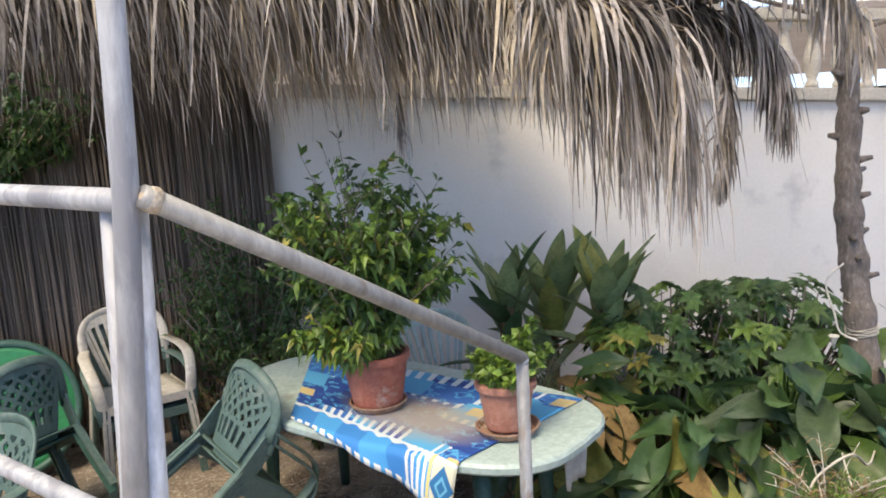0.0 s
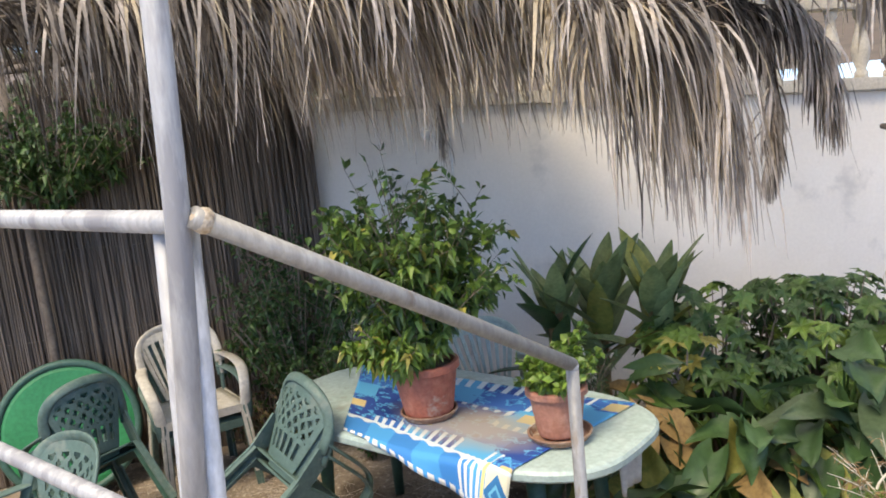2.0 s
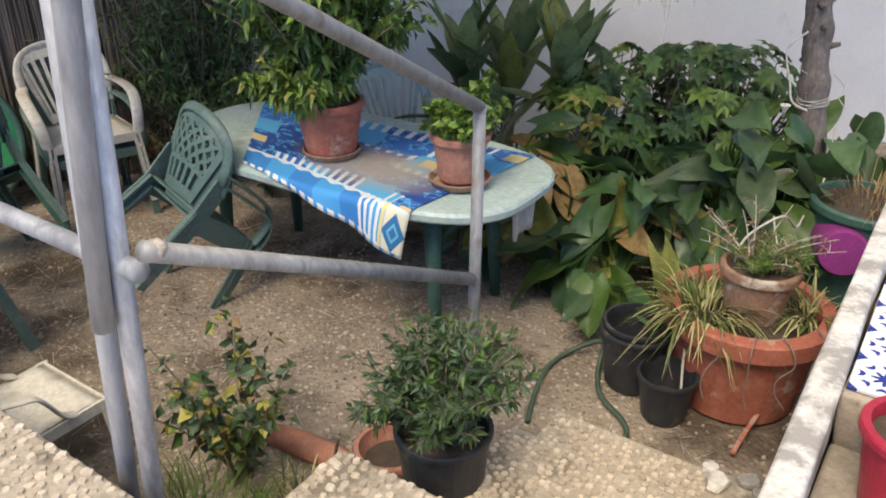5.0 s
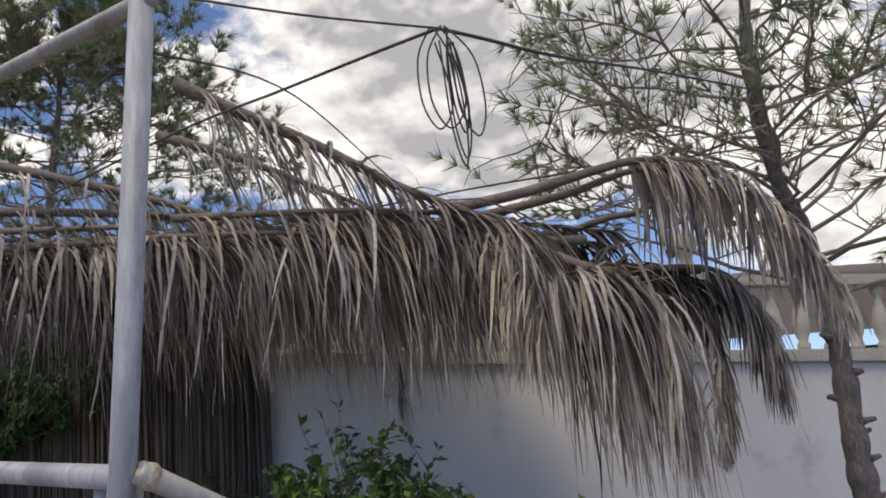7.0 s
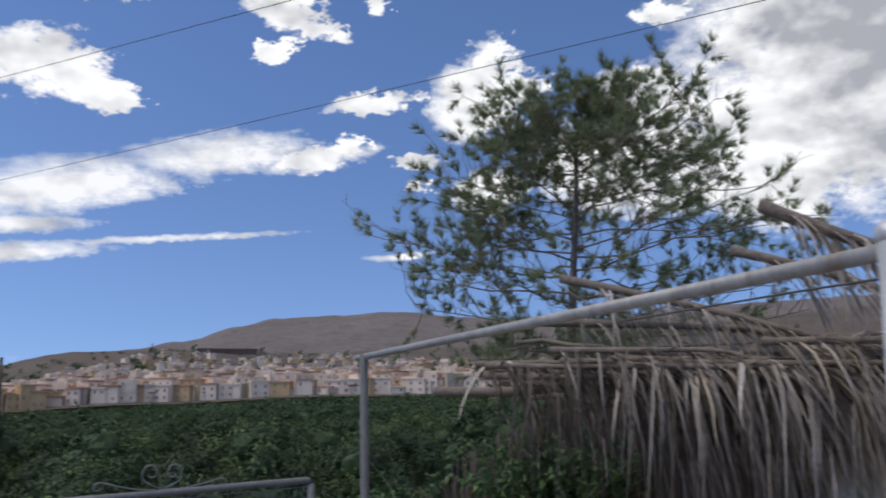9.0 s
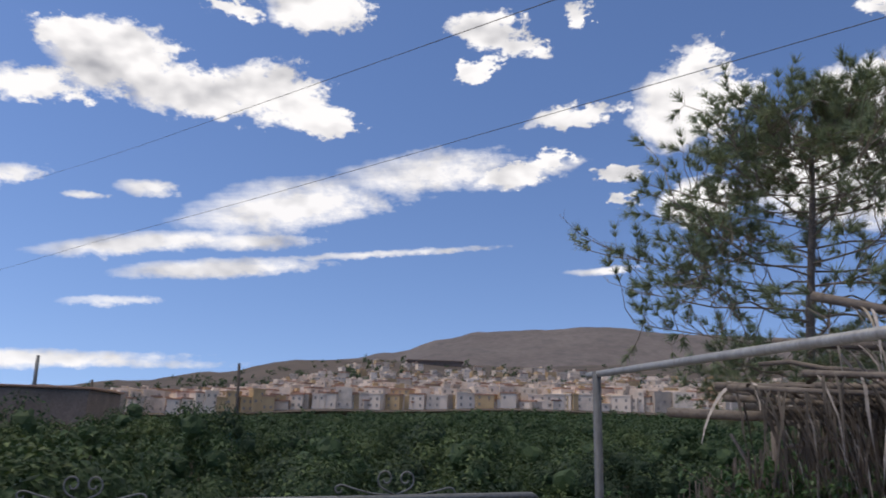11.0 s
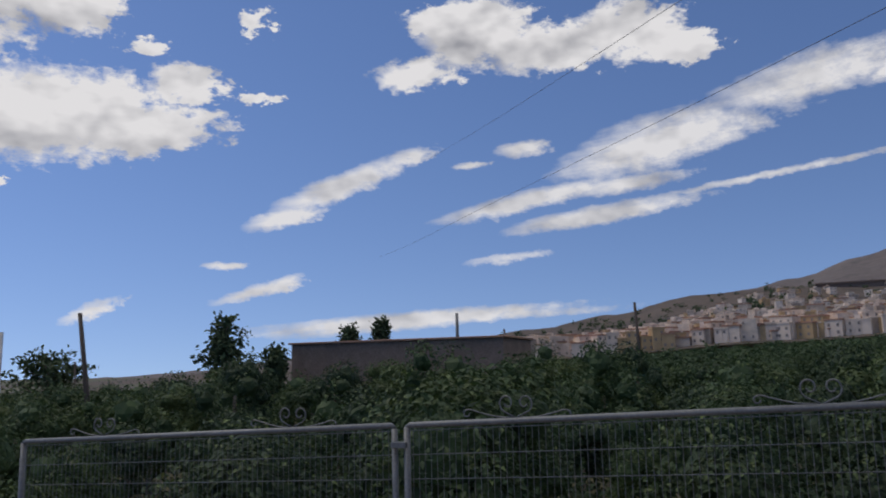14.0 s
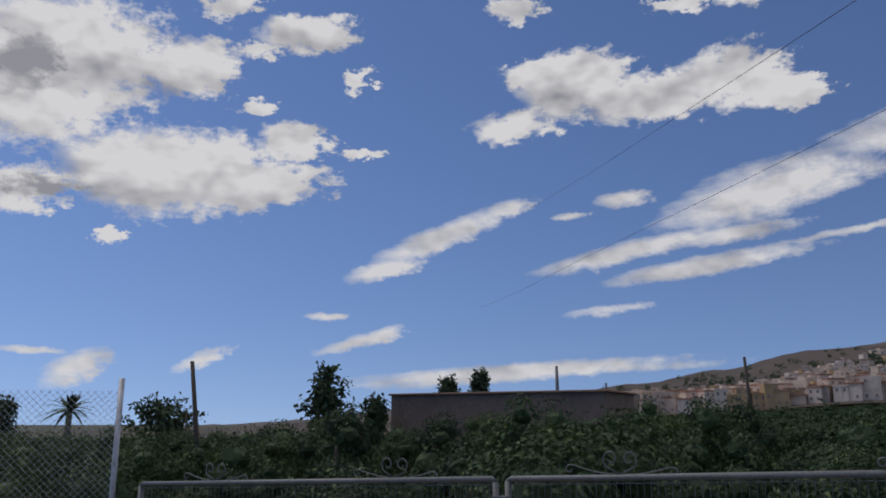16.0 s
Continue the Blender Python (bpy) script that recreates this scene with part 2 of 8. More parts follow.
# a frame whose x runs along w and y along s
WSM = Matrix(((0.8, 0.6, 0, 0), (-0.6, 0.8, 0, 0), (0, 0, 1, 0), (0, 0, 0, 1)))


# ---------------------------------------------------------------- materials
def material(name, cols, rough=0.7, metal=0.0, scale=6.0, fine=60.0, bump=0.15, stretch=(1, 1, 1), spot=None, island=0.0, obj=0.0,
             spec=0.4, thin=0.0, coords="Object", speck=None, grain=1.0):
    """Two colours mixed by a coarse and a fine noise, with a fine relief. spot: (colour, scale, share) of stains.
    island/obj: how far single pieces differ in lightness. thin: light let through, for leaves. speck: (colour, cell size, share) of pebbles."""
    m = bpy.data.materials.new(name)
    m.use_nodes = True
    nt = m.node_tree
    L = nt.links.new
    b = nt.nodes["Principled BSDF"]
    b.inputs["Metallic"].default_value = metal
    b.inputs["Specular IOR Level"].default_value = spec
    co = nt.nodes.new("ShaderNodeTexCoord")
    mp = nt.nodes.new("ShaderNodeMapping")
    mp.inputs["Scale"].default_value = stretch
    L(co.outputs[coords], mp.inputs[0])

    def noise_(s, d=5.0, r=0.6):
        n = nt.nodes.new("ShaderNodeTexNoise")
        n.inputs["Scale"].default_value, n.inputs["Detail"].default_value, n.inputs["Roughness"].default_value = s, d, r
        L(mp.outputs[0], n.inputs["Vector"])
        return n.outputs["Fac"]

    def ramp(src, a, z):
        r = nt.nodes.new("ShaderNodeMapRange")
        r.inputs["From Min"].default_value, r.inputs["From Max"].default_value = a, z
        L(src, r.inputs["Value"])
        return r.outputs[0]

    def mix(f, a, c, blend="MIX"):
        n = nt.nodes.new("ShaderNodeMix")
        n.data_type, n.blend_type = "RGBA", blend
        for sock, v in (("Factor", f), ("A", a), ("B", c)):
            if isinstance(v, (int, float)):
                n.inputs[sock].default_value = v
            elif isinstance(v, tuple):
                n.inputs[sock].default_value = (*v[:3], 1)
            else:
                L(v, n.inputs[sock])
        return n.outputs["Result"]

    big, small = noise_(scale), noise_(fine, 4.0)
    col = mix(ramp(big, 0.32, 0.68), cols[0], cols[1])
    if len(cols) > 2:
        col = mix(ramp(noise_(scale * 2.7), 0.5, 0.75), col, cols[2])
    grey = nt.nodes.new("ShaderNodeMapRange")
    grey.inputs["From Min"].default_value, grey.inputs["From Max"].default_value = 0.3, 0.7
    grey.inputs["To Min"].default_value, grey.inputs["To Max"].default_value = 1 - 0.18 * grain, 1 + 0.16 * grain
    L(small, grey.inputs["Value"])
    col = mix(1.0, col, grey.outputs[0], "MULTIPLY")
    relief = small
    if speck:
        v = nt.nodes.new("ShaderNodeTexVoronoi")
        v.inputs["Scale"].default_value = 1.0 / speck[1]
        L(mp.outputs[0], v.inputs["Vector"])
        pick = nt.nodes.new("ShaderNodeSeparateColor")
        L(v.outputs["Color"], pick.inputs[0])
        near = ramp(v.outputs["Distance"], 0.55, 0.35)
        sel = nt.nodes.new("ShaderNodeMath")
        sel.operation, sel.use_clamp = "MULTIPLY", True
        L(ramp(pick.outputs[0], 1 - speck[2], 1 - speck[2] + 0.25), sel.inputs[0])
        L(near, sel.inputs[1])
        col = mix(sel.outputs[0], col, speck[0])
        relief = near
    if spot:
        col = mix(ramp(noise_(spot[1], 6.0, 0.65), 0.62 - spot[2] * 0.3, 0.70 - spot[2] * 0.3), col, spot[0])
    if island or obj:
        if island:
            g = nt.nodes.new("ShaderNodeNewGeometry").outputs["Random Per Island"]
        else:
            g = nt.nodes.new("ShaderNodeObjectInfo").outputs["Random"]
        k = max(island, obj)
        r = nt.nodes.new("ShaderNodeMapRange")
        r.inputs["To Min"].default_value, r.inputs["To Max"].default_value = 1 - k, 1 + k
        L(g, r.inputs["Value"])
        col = mix(1.0, col, r.outputs[0], "MULTIPLY")
    L(col, b.inputs["Base Color"])
    rr = nt.nodes.new("ShaderNodeMapRange")
    rr.inputs["To Min"].default_value, rr.inputs["To Max"].default_value = max(0.0, rough - 0.12), min(1.0, rough + 0.12)
    L(big, rr.inputs["Value"])
    L(rr.outputs[0], b.inputs["Roughness"])
    if bump:
        bp = nt.nodes.new("ShaderNodeBump")
        bp.inputs["Strength"].default_value, bp.inputs["Distance"].default_value = bump, 0.01
        L(relief, bp.inputs["Height"])
        L(bp.outputs[0], b.inputs["Normal"])
    if thin:
        t = nt.nodes.new("ShaderNodeBsdfTranslucent")
        L(col, t.inputs["Color"])
        ms = nt.nodes.new("ShaderNodeMixShader")
        ms.inputs[0].default_value = thin
        out = nt.nodes["Material Output"]
        L(b.outputs[0], ms.inputs[1]), L(t.outputs[0], ms.inputs[2])
        L(ms.outputs[0], out.inputs[0])
    return m


M = {
    "soil": material("soil", [(0.235, 0.185, 0.14), (0.35, 0.29, 0.23), (0.16, 0.125, 0.095)], 0.95, scale=1.6, fine=45, bump=0.6,
                     spot=((0.10, 0.076, 0.056), 0.9, 0.38), speck=((0.50, 0.44, 0.36), 0.022, 0.3)),
    "gravel": material("gravel", [(0.36, 0.31, 0.25), (0.26, 0.215, 0.165), (0.44, 0.39, 0.32)], 0.95, scale=3.0, fine=90, bump=0.3, island=0.45),
    "plaster": material("plaster", [(0.83, 0.79, 0.735), (0.78, 0.74, 0.685), (0.85, 0.815, 0.765)], 0.9, scale=0.9, fine=45, bump=0.05, grain=0.2,
                        spot=((0.64, 0.615, 0.58), 1.3, 0.15)),
    "coping": material("coping", [(0.60, 0.55, 0.47), (0.50, 0.46, 0.40), (0.66, 0.62, 0.55)], 0.9, scale=3, bump=0.2),
    "pebble": material("pebble_dash", [(0.53, 0.45, 0.36), (0.44, 0.37, 0.285), (0.59, 0.53, 0.45)], 0.85, scale=8, fine=120, bump=0.2, island=0.28),
    "mortar": material("mortar", [(0.42, 0.36, 0.29), (0.34, 0.29, 0.23), (0.48, 0.43, 0.36)], 0.95, scale=5, fine=80, bump=0.5, spot=((0.20, 0.17, 0.13), 4, 0.25)),
    "steel": material("galvanised_pipe", [(0.42, 0.43, 0.46), (0.60, 0.61, 0.63), (0.33, 0.34, 0.37)], 0.5, 0.45, scale=9, fine=70, bump=0.12,
                      stretch=(1, 1, 0.35), spot=((0.30, 0.25, 0.21), 14, 0.03)),
    "darksteel": material("dark_grey_pipe", [(0.085, 0.09, 0.098), (0.12, 0.125, 0.135), (0.065, 0.068, 0.075)], 0.6, 0.1, scale=9, fine=70, bump=0.12, stretch=(1, 1, 0.35), spot=((0.17, 0.14, 0.12), 14, 0.05)),
    "railsteel": material("weathered_handrail", [(0.28, 0.275, 0.268), (0.38, 0.375, 0.365), (0.21, 0.206, 0.20)], 0.55, 0.3, scale=9, fine=70, bump=0.15, stretch=(1, 1, 0.35), spot=((0.24, 0.20, 0.17), 12, 0.08)),
    "paint": material("worn_white_paint", [(0.43, 0.44, 0.46), (0.34, 0.353, 0.38), (0.50, 0.50, 0.51)], 0.55, 0.1, scale=10, fine=50, bump=0.25,
                      stretch=(1, 1, 0.22), spot=((0.27, 0.275, 0.30), 9, 0.42)),
    "weld": material("rusty_weld", [(0.42, 0.33, 0.24), (0.62, 0.55, 0.45)], 0.8, 0.2, scale=30, fine=120, bump=0.6),
    "reed": material("dry_reed", [(0.13, 0.103, 0.085), (0.18, 0.146, 0.12), (0.095, 0.075, 0.062)], 0.85, scale=5, fine=60, bump=0.3, stretch=(1, 1, 0.12), obj=0.35),
    "reedall": material("dry_reed_mass", [(0.13, 0.103, 0.085), (0.18, 0.146, 0.12), (0.095, 0.075, 0.062)], 0.85, scale=5, fine=60, bump=0.3, stretch=(1, 1, 0.12), island=0.4),
    "thatch": material("dry_palm_leaflet", [(0.355, 0.312, 0.28), (0.475, 0.425, 0.388), (0.26, 0.225, 0.20)], 0.75, scale=5, fine=50, bump=0.2, island=0.5, thin=0.12),
    # darker copy of the leaflet colour, with the roof's shade put into it
    "thatchdark": material("shaded_dark_leaflet", [(0.075, 0.063, 0.054), (0.12, 0.10, 0.086), (0.048, 0.04, 0.035)], 0.85, scale=5, fine=50, bump=0.2, island=0.5, thin=0.08),
    "thatchlight": material("straw_palm_leaflet", [(0.52, 0.43, 0.31), (0.60, 0.52, 0.40), (0.42, 0.34, 0.24)], 0.7, scale=5, fine=50, bump=0.2, island=0.3, thin=0.2),
    "rib": material("palm_rib", [(0.135, 0.108, 0.088), (0.20, 0.165, 0.135), (0.085, 0.068, 0.056)], 0.85, scale=8, fine=60, bump=0.5),
    "bark": material("pine_bark", [(0.20, 0.165, 0.145), (0.13, 0.108, 0.095), (0.27, 0.24, 0.22)], 0.95, scale=22, fine=70, bump=0.9, stretch=(1, 1, 0.4)),
    "twig": material("twig", [(0.19, 0.15, 0.12), (0.28, 0.23, 0.18)], 0.9, scale=12, bump=0.4),
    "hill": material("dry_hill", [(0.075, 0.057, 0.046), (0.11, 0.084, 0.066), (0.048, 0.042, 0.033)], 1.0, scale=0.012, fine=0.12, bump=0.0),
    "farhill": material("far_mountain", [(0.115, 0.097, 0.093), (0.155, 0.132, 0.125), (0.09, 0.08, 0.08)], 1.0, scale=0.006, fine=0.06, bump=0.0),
    "field": material("orchard_floor", [(0.10, 0.09, 0.05), (0.06, 0.07, 0.03)], 1.0, scale=0.2, bump=0.0),
    "citrus": material("citrus_leaf", [(0.033, 0.064, 0.025), (0.05, 0.088, 0.03), (0.08, 0.115, 0.036)], 0.7, scale=0.35, fine=6, bump=0.0, island=0.2, thin=0.2),
}


# ================================================================ the large structure
# elevation, by azimuth, at which the orchard's far edge shows
FAR_EL = [(-181, -0.9), (-20, -0.9), (20, 2.0), (41, 2.0), (53, 1.5), (67, 0.8), (82, -0.45), (98, -0.65), (181, -0.9)]


def ground_height(x, y):
    """Level in the garden, falling gently to the orchard and the plain."""
    d = math.hypot(x, y)
    if d < 8.5:
        return 0.0
    az = math.degrees(math.atan2(-x, y))
    e = FAR_EL[-1][1]
    for (a0, e0), (a1, e1) in zip(FAR_EL, FAR_EL[1:]):
        if a0 <= az <= a1:
            e = e0 + (e1 - e0) * (az - a0) / (a1 - a0)
    h = 2.4 + min(d, 320) * math.tan(radians(e - 50.0 / d)) - 2.45
    return h * max(0.0, min(1.0, (d - 8.5) / 3.0))


def build_ground():
    n_a = 96
    bm = bmesh.new()
    rad = [0.3 * (i + 1) for i in range(24)] + [7.7 * (1.34 ** i) for i in range(22)]
    grid = []
    for r in rad:
        row = []
        for k in range(n_a):
            a = 2 * math.pi * k / n_a
            x, y = -r * math.sin(a), r * math.cos(a) + 2.5 * max(0.0, 1 - r / 30)
            h = ground_height(x, y)
            if r < 7.4:
                h += 0.022 * (noise.noise(Vector((x * 1.3, y * 1.3, 0))) - 0.25) + 0.008 * noise.noise(Vector((x * 5, y * 5, 3)))
            row.append(bm.verts.new((x, y, h)))
        grid.append(row)
    for a, b in zip(grid, grid[1:]):
        for k in range(n_a):
            bm.faces.new((a[k], a[(k + 1) % n_a], b[(k + 1) % n_a], b[k]))
    bmesh.ops.recalc_face_normals(bm, faces=bm.faces)
    c = bm.verts.new((0, 2.5, -0.01))
    for k in range(n_a):
        bm.faces.new((c, grid[0][(k + 1) % n_a], grid[0][k]))
    bmesh.ops.recalc_face_normals(bm, faces=bm.faces)
    if sum(f.normal.z for f in bm.faces) < 0:
        bmesh.ops.reverse_faces(bm, faces=bm.faces)
    ob = link("ground", bm, [M["soil"], M["field"]], smooth=True)
    for p in ob.data.polygons:
        if p.center.length > 9.0:
            p.material_index = 1
    tagged(ob, "bare pale soil strewn with gravel and straw, and dry plain beyond", "ground", kind="structure")


build_ground()

WALL_Y = 5.7


def garden_wall():
    th = empty("wall_north", (0, WALL_Y, 0))

    def top(x):
        return 2.06 - 0.07 * (x - 2.5)

    def run(x0, x1, y0, y1, z0, z1):
        bm = bmesh.new()
        for x in (x0, x1):
            for y in (y0, y1):
                for base, z in ((0, z0), (1, z1)):
                    bm.verts.new((x, y, z(x)))
        v = list(bm.verts)
        for f in ((0, 1, 3, 2), (4, 6, 7, 5), (0, 4, 5, 1), (2, 3, 7, 6), (0, 2, 6, 4), (1, 5, 7, 3)):
            bm.faces.new([v[i] for i in f])
        bmesh.ops.recalc_face_normals(bm, faces=bm.faces)
        bmesh.ops.bevel(bm, geom=list(bm.edges), offset=0.01, segments=2, affect="EDGES")
        return bm

    part("wall_body", run(-1.35, 9.0, 0.0, 0.22, lambda x: 0.0, lambda x: top(x) - 0.09), M["plaster"], th)
    part("coping", run(-1.37, 9.05, -0.05, 0.28, lambda x: top(x) - 0.088, top), M["coping"], th, "weathered cream coping of the wall")
    tagged(th, "white rendered garden wall with a cream coping", "wall", kind="structure")

    # balustrade on top
    ba = empty("balustrade", (0, WALL_Y + 0.12, 0))
    prof = [(0.045, 0.0), (0.045, 0.04), (0.03, 0.055), (0.052, 0.12), (0.06, 0.19), (0.048, 0.26), (0.03, 0.34), (0.026, 0.38), (0.04, 0.40), (0.045, 0.42), (0.045, 0.45)]
    proto = None
    i = 0
    x = -0.33
    while x < 8.8:
        i += 1
        z = top(x)
        if i % 10 == 3:
            bm = bmesh.new()
            box(bm, x - 0.1, -0.1, z, x + 0.1, 0.1, z + 0.60, 0.012)
            part("pedestal", bm, M["coping"], ba)
            bm = bmesh.new()
            lathe(bm, [(0.05, 0.0), (0.06, 0.02), (0.035, 0.05), (0.08, 0.10), (0.098, 0.16), (0.09, 0.22), (0.06, 0.265), (0.02, 0.285)], 18, (x, 0, z + 0.60))
            part("ball", bm, M["coping"], ba, "cream urn-shaped finial", True)
        else:
            if proto is None:
                bm = bmesh.new()
                lathe(bm, prof, 12)
                proto = part("baluster", bm, M["coping"], ba, smooth=True)
                proto.location = (x, 0, z)
            else:
                o = proto.copy()
                scene.collection.objects.link(o)
                o.location = (x, 0, z)
        x += 0.19
    part("top_rail", run(-0.75, 8.9, -0.075, 0.075, lambda x: top(x) + 0.45, lambda x: top(x) + 0.53), M["coping"], ba)
    tagged(ba, "cream cast-stone balustrade with turned balusters on the wall", "balustrade")


garden_wall()


def pebble_slab(name, w0, w1, s0, s1, z1, label, edge, size=0.03, body_mat="mortar"):
    """A masonry block whose top, near the edge, is set with small rounded pebbles standing proud."""
    bm = bmesh.new()
    box(bm, w0, s0, 0.0, w1, s1, z1, 0.015)
    bmesh.ops.transform(bm, matrix=WSM, verts=bm.verts)
    ob = tagged(link(name, bm, M[body_mat]), label, "stair", kind="structure")
    rng = random.Random(name)
    verts, faces = [], []
    ew0, ew1, es0, es1 = edge
    nw, ns = int((ew1 - ew0) / size), int((es1 - es0) / size)
    for i in range(nw):
        for j in range(ns):
            if rng.random() < 0.04:
                continue
            cw = ew0 + (i + 0.5 + rng.uniform(-0.28, 0.28)) * size
            cs = es0 + (j + 0.5 + 0.5 * (i % 2) + rng.uniform(-0.28, 0.28)) * size
            cs = min(cs, es1 - size * 0.45)
            cw = min(max(cw, w0 + size * 0.45), w1 - size * 0.45)
            r = size * rng.uniform(0.40, 0.60)
            h = rng.uniform(0.003, 0.009)
            k = rng.randint(5, 6)
            a0 = rng.uniform(0, 6.28)
            st = len(verts)
            for ring, (q, zz) in enumerate(((1.0, -0.002), (0.72, h))):
                for a in range(k):
                    t = a0 + 6.2832 * a / k
                    rr = r * q * (0.85 + 0.3 * ((a * 37 + i * 13 + j * 7) % 10) / 10)
                    verts.append(tuple(ws(cw + rr * math.cos(t), cs + rr * math.sin(t), z1 + zz)))
            for a in range(k):
                b = (a + 1) % k
                faces.append((st + a, st + b, st + k + b, st + k + a))
            faces.append(tuple(st + k + a for a in range(k)))
    if verts:
        peb = pieces("pebble_facing", verts, faces, M["pebble"], ob)
        tagged(peb, kind="stuff")
    return ob


pebble_slab("terrace", -4.6, -0.2, -4.0, 0.99, 0.68, "raised terrace finished in cream pebble-dash", (-2.6, -0.22, 0.2, 0.985), 0.03)
pebble_slab("step_1", -1.25, -0.2, 0.99, 1.52, 0.51, "broad upper step faced with cream pebbles", (-1.245, -0.21, 1.0, 1.515), 0.03)
pebble_slab("step_2", -1.0, -0.2, 1.52, 2.05, 0.34, "middle step faced with cream pebbles", (-0.995, -0.21, 1.53, 2.045), 0.026)
pebble_slab("step_3", -1.0, -0.2, 2.05, 2.40, 0.17, "lowest step faced with cream pebbles, chipped at its end", (-0.995, -0.42, 2.06, 2.395), 0.026)


def parapet():
    th = empty("parapet", ws(-0.1, 1.5))
    inv = Matrix.Translation(-ws(-0.1, 1.5))
    def b(name, w0, w1, s0, s1, z0, z1, mat, label="", bev=0.012):
        bm = bmesh.new()
        box(bm, w0, s0, z0, w1, s1, z1, bev)
        bmesh.ops.subdivide_edges(bm, edges=[e for e in bm.edges if e.calc_length() > 0.3], cuts=14, use_grid_fill=True)
        for v in bm.verts:
            n = noise.noise(v.co * 9) * 0.012 + noise.noise(v.co * 30) * 0.005
            v.co += Vector((n, n * 0.4, n * 0.5 if v.co.z > z0 + 0.02 else 0))
        bmesh.ops.transform(bm, matrix=inv @ WSM, verts=bm.verts)
        return part(name, bm, mat, th, label, True)
    b("wall_body", -0.198, -0.125, -4.0, 3.5, 0.0, 0.9, M["peeling"], "flaking whitewashed plaster over grey render")
    b("ledge", -0.12, 0.75, -4.0, 2.02, 0.0, 0.72, M["mortar"], "worn stone-coloured ledge")
    b("bench_body", -0.12, 0.75, 2.03, 3.5, 0.0, 0.858, M["mortar"])
    # glazed tiles
    rng = random.Random(4)
    me = None
    for i in range(6):
        for j in range(10):
            if me is None:
                bm = bmesh.new()
                box(bm, -0.0725, -0.0725, 0, 0.0725, 0.0725, 0.01, 0.002)
                o = part("tile", bm, M["tile"], th)
                me = o.data
            else:
                o = new("tile", me)
                o.parent = th
            o.matrix_local = inv @ Matrix.Translation(ws(-0.045 + i * 0.15, 2.12 + j * 0.15, 0.857)) @ WSM.to_3x3().to_4x4() @ pose(0, 0, 0, 0, 0, 90 * rng.randint(0, 3))
    tagged(th, "low masonry parapet with flaking whitewash and a blue and white tiled top", "parapet", kind="structure")


def tile_material():
    m = bpy.data.materials.new("star_tile")
    m.use_nodes = True
    nt = m.node_tree
    L = nt.links.new
    b = nt.nodes["Principled BSDF"]
    b.inputs["Roughness"].default_value = 0.18
    co = nt.nodes.new("ShaderNodeTexCoord")
    sep = nt.nodes.new("ShaderNodeSeparateXYZ")
    L(co.outputs["Object"], sep.inputs[0])

    def mm(op, a, c=None, clamp=False):
        n = nt.nodes.new("ShaderNodeMath")
        n.operation, n.use_clamp = op, clamp
        for i, v in enumerate((a, c)):
            if v is None:
                continue
            if isinstance(v, (int, float)):
                n.inputs[i].default_value = v
            else:
                L(v, n.inputs[i])
        return n.outputs[0]

    x, y = sep.outputs[0], sep.outputs[1]
    r = mm("SQRT", mm("ADD", mm("MULTIPLY", x, x), mm("MULTIPLY", y, y)))
    a = mm("ARCTAN2", y, x)
    star = mm("ADD", 0.024, mm("MULTIPLY", mm("COSINE", mm("MULTIPLY", a, 8.0)), 0.009))
    inner = mm("LESS_THAN", r, star)
    ringo = mm("LESS_THAN", mm("ABSOLUTE", mm("SUBTRACT", r, mm("ADD", 0.055, mm("MULTIPLY", mm("COSINE", mm("MULTIPLY", a, 8.0)), -0.006)))), 0.006)
    petals = mm("MULTIPLY", ringo, mm("GREATER_THAN", mm("COSINE", mm("MULTIPLY", a, 8.0)), -0.2))
    corner = mm("GREATER_THAN", r, 0.088)
    dark = mm("MAXIMUM", mm("MAXIMUM", inner, petals), corner)
    mix = nt.nodes.new("ShaderNodeMix")
    mix.data_type = "RGBA"
    mix.inputs["A"].default_value, mix.inputs["B"].default_value = (0.74, 0.75, 0.76, 1), (0.03, 0.045, 0.26, 1)
    L(dark, mix.inputs["Factor"])
    L(mix.outputs["Result"], b.inputs["Base Color"])
    return m


M["tile"] = tile_material()
M["peeling"] = material("flaking_whitewash", [(0.66, 0.64, 0.60), (0.58, 0.55, 0.50), (0.70, 0.69, 0.67)], 0.9, scale=4, fine=60, bump=0.5, spot=((0.33, 0.31, 0.29), 5.0, 0.42))
parapet()


